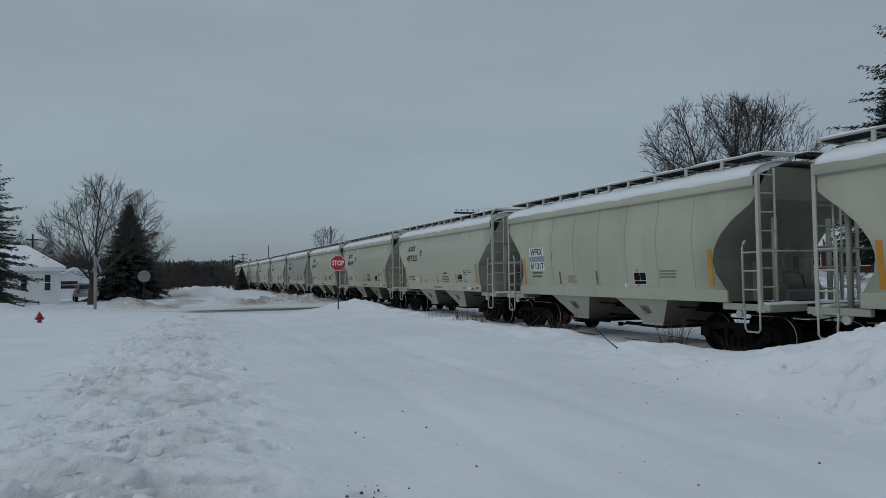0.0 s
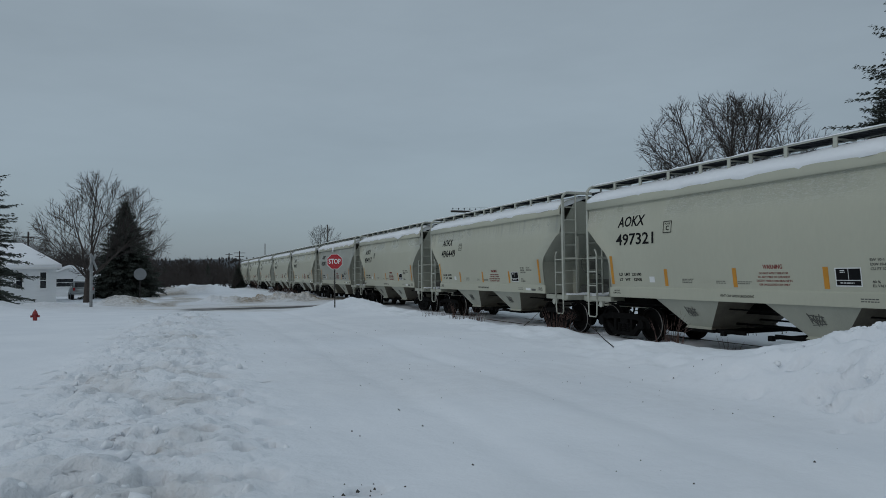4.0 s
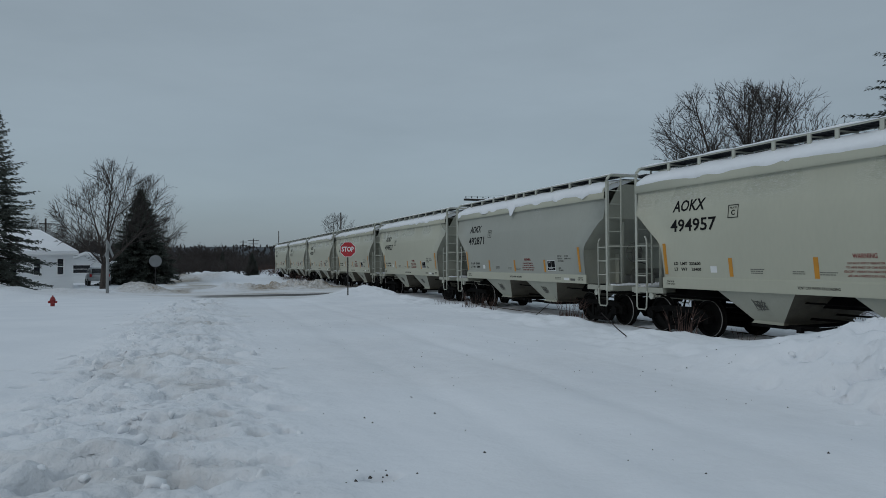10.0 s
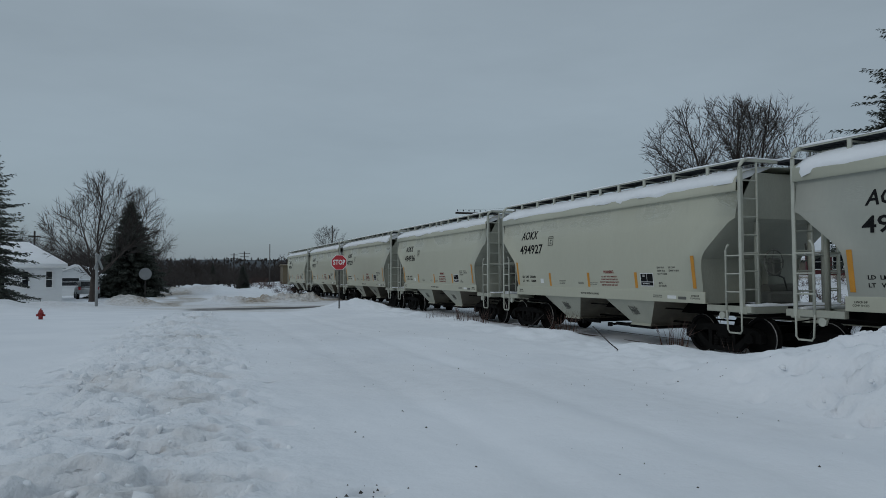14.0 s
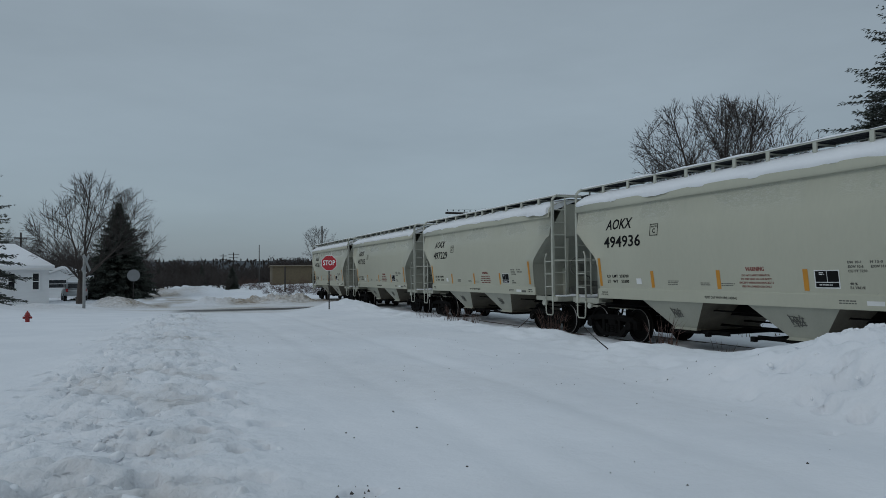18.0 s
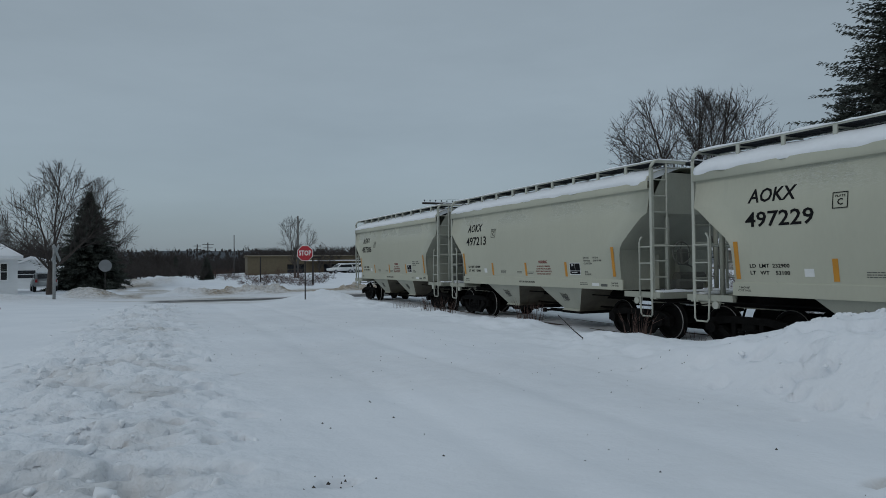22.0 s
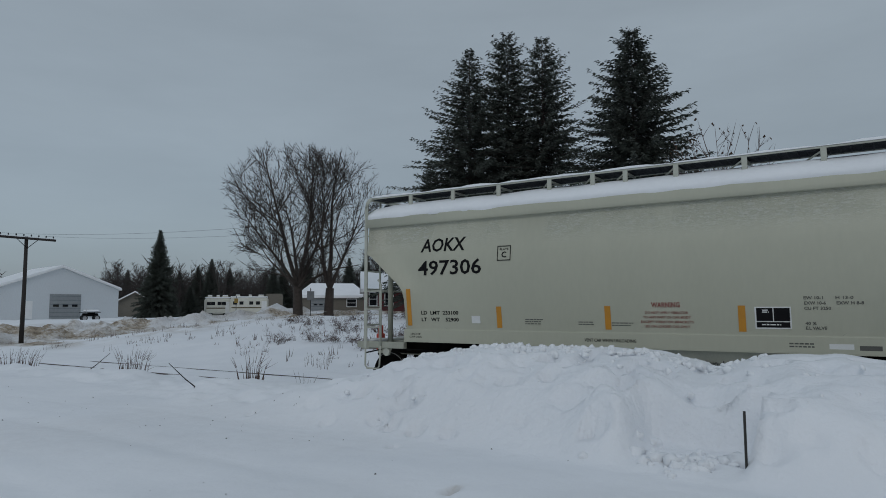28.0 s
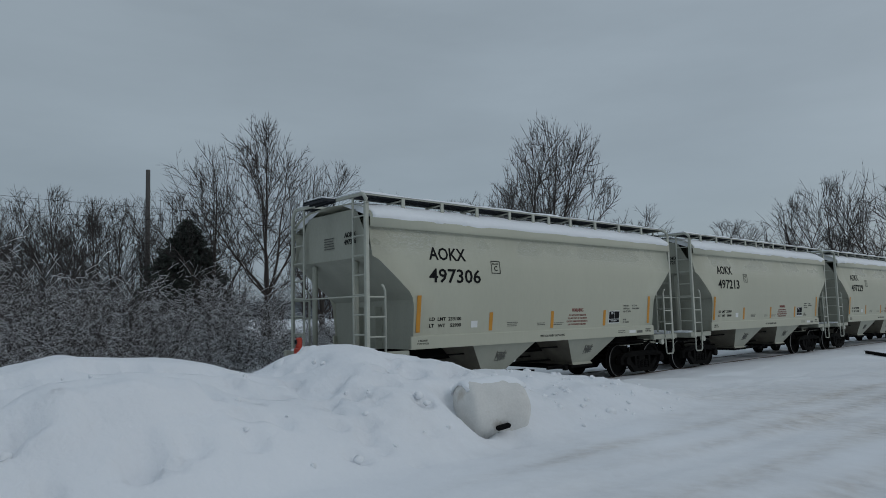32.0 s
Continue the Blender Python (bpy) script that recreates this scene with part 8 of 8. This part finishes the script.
snow_block()
def block_cap():
    """Fresh snow on top of the drum."""
    bm = bmesh.new()
    rows = []
    for k in range(15):
        u = -0.44 + 0.88 * k / 14
        fade = (1 - abs(u / 0.45) ** 6)
        rows.append([bm.verts.new((x, u, math.sqrt(max(0.0, 0.148 - x * x)) - 0.03 + h * fade * (1 + 0.5 * noise.noise(Vector((x * 3, u * 3, 1.7)))))) for x, h in ((-0.20, 0.0), (-0.12, 0.03), (-0.02, 0.06), (0.1, 0.085), (0.22, 0.07), (0.33, 0.0))])
    for a, b in zip(rows, rows[1:]):
        for i in range(5):
            bm.faces.new((a[i], a[i + 1], b[i + 1], b[i])).smooth = True
    bmesh.ops.recalc_face_normals(bm, faces=bm.faces)
    bmesh.ops.solidify(bm, geom=bm.faces[:], thickness=0.03)
    return bm


solo("block_snow_cap", block_cap(), SNOW, "fresh snow lying on the packed block", "snow", pose(6.78, -7.0, gz(5.6, -7.0) + 0.33, 0, 0, -17))
solo("dirt_clod", box((0, 0, 0), (0.20, 0.08, 0.06), bevel=0.02), IRON, "dark clod of frozen dirt on the packed snow", "dirt", pose(6.40, -6.84, gz(5.6, -7.0) + 0.17, 0, 10, 73))
solo("marker_stake", box((0, 0, 0.25), (0.026, 0.02, 0.98)), STEEL_GREEN, "thin dark steel marker stake in the snowbank", "stake", pose(6.38, 1.01, 0.24, 0, 1, 20))
solo("steel_beam", add_box(box((0, 0, 0.10), (0.10, 3.2, 0.02)), (0, 0, 0.05), (0.02, 3.2, 0.10)), IRON, "dark steel beam lying on the snow by the track", "beam", pose(8.0, -27.2, gz(8.0, -27.2), 0, 0, 35))


def snow_clods():
    """Lumps thrown up by the plough along the berm and the bank."""
    rnd = random.Random(5)
    base = bmesh.new()
    bmesh.ops.create_icosphere(base, subdivisions=2, radius=1.0)
    bv = np.array([v.co[:] for v in base.verts])
    bf = np.array([[v.index for v in f.verts] for f in base.faces])
    base.free()
    V, Fc, n = [], [], 0
    def lump(x, y, r):
        nonlocal n
        ns = np.random.RandomState(n)
        w = 1 + 1.1 * vnoise(bv[:, 0] * 2.2 + 7.3 * n, bv[:, 1] * 2.2 + bv[:, 2] * 2.6, n)[:, None]
        q = bv * w * r * np.array([ns.uniform(0.7, 1.3), ns.uniform(0.7, 1.3), ns.uniform(0.7, 1.1)])
        V.append(q + [x, y, gz(x, y) - r * 0.15])
        Fc.append(bf + n * len(bv))
        n += 1
    for _ in range(320):
        y = rnd.uniform(3.2, 33)
        x = float(berm_x(y)) + rnd.gauss(0, 0.75)
        lump(x, y, min(0.065, 0.012 + abs(rnd.gauss(0, 0.02))))
    for _ in range(230):
        y = rnd.uniform(1.2, 6.9)
        lump(8.85 + rnd.gauss(0, 0.3), y, min(0.075, 0.02 + abs(rnd.gauss(0, 0.025))))
    for _ in range(70):
        y = rnd.uniform(-6.0, 6.5)
        lump(rnd.uniform(6.2, 8.6), y, min(0.05, 0.012 + abs(rnd.gauss(0, 0.018))))
    for _ in range(60):
        lump(6.7 + rnd.gauss(0, 0.3), 1.65 + rnd.gauss(0, 0.25), min(0.09, 0.02 + abs(rnd.gauss(0, 0.035))))
    for _ in range(80):
        y = rnd.uniform(-12, -8)
        lump(rnd.uniform(6.0, 9.0), y, min(0.07, 0.02 + abs(rnd.gauss(0, 0.025))))
    for x, y, r in ((9.0, -5.55, 0.15), (9.1, -5.2, 0.09), (8.9, -5.75, 0.07)):
        lump(x, y, r)
    ob = part("snow_clods", quick_mesh("snow_clods", np.concatenate(V), np.concatenate(Fc), SNOW), None, None)
    ob.data.polygons.foreach_set("use_smooth", np.ones(len(ob.data.polygons), bool))
    tagged(ob, "loose lumps of ploughed snow", "snow", kind="stuff")


snow_clods()


def dirt_crumbs():
    """Small dark crumbs of dirt and ice lying on the packed snow."""
    rnd = random.Random(8)
    V, Fc = [], []
    spots = [(rnd.uniform(1.2, 6.4), rnd.uniform(2.6, 18)) for _ in range(130)]
    spots += [(1.29 + rnd.gauss(0, 0.12), 4.62 + rnd.gauss(0, 0.1)) for _ in range(10)] + [(6.3 + rnd.gauss(0, 0.5), 7.6 + rnd.gauss(0, 0.7)) for _ in range(14)]
    for x, y in spots:
        r, z = rnd.uniform(0.006, 0.02), gz(x, y)
        a = rnd.uniform(0, 6.28)
        k = len(V)
        for j in range(5):
            q = a + 1.2566 * j
            V.append((x + r * rnd.uniform(0.6, 1.5) * math.cos(q), y + r * rnd.uniform(0.6, 1.5) * math.sin(q), z - 0.01))
        V.append((x, y, z + r * rnd.uniform(0.4, 0.9)))
        Fc += [(k + j, k + (j + 1) % 5, k + 5) for j in range(5)]
    ob = part("dirt_crumbs", mesh_arrays("dirt_crumbs", V, Fc, SNOW_DARK), None, None)
    tagged(ob, "dark crumbs of dirt scattered on the packed snow", "dirt", kind="stuff")


SNOW_DARK = material("frozen_dirt", (0.05, 0.045, 0.04), 0.9, vary=0.3)
dirt_crumbs()


# ---------- what moves ----------
def train_y(t):
    return float(np.interp(t, [r[0] for r in TRAIN_ROWS], [r[1] for r in TRAIN_ROWS]))


def motions():
    for k, (car, wheels) in enumerate(TRAIN):
        walk(car, [(t, pose(TRACK_X, y - k * PITCH, 0)) for t, y in TRAIN_ROWS])
        for w in wheels:
            at = w.location.copy()
            rows = []
            for i in range(0, 267):
                t = min(32.0, i * 0.12)
                turn = math.degrees((136.65 - train_y(t)) / 0.457)
                rows.append((t, pose(at.x, at.y, at.z, turn)))
            walk(w, rows)
    rows = [(0.0, 30.0), (22.0, 30.0), (22.6, 28.6), (23.2, 24.6), (23.5, 21.7), (23.8, 18.8), (24.1, 16.3), (24.5, 13.65), (25.5, 6.5), (27.0, -4.0), (29.0, -20.0), (32.0, -45.0)]
    walk(PICKUP, [(t, pose(x, 47.6, gz(x, 47.6) - 0.02)) for t, x in rows])
    for w in PICKUP_WHEELS:
        at_w = w.location.copy()
        turns = []
        for i in range(0, 321):
            t = min(32.0, i * 0.1)
            x = float(np.interp(t, [r[0] for r in rows], [r[1] for r in rows]))
            turns.append((t, pose(at_w.x, at_w.y, at_w.z, 0, -math.degrees((30.0 - x) / 0.41), 0)))
        walk(w, turns)


motions()
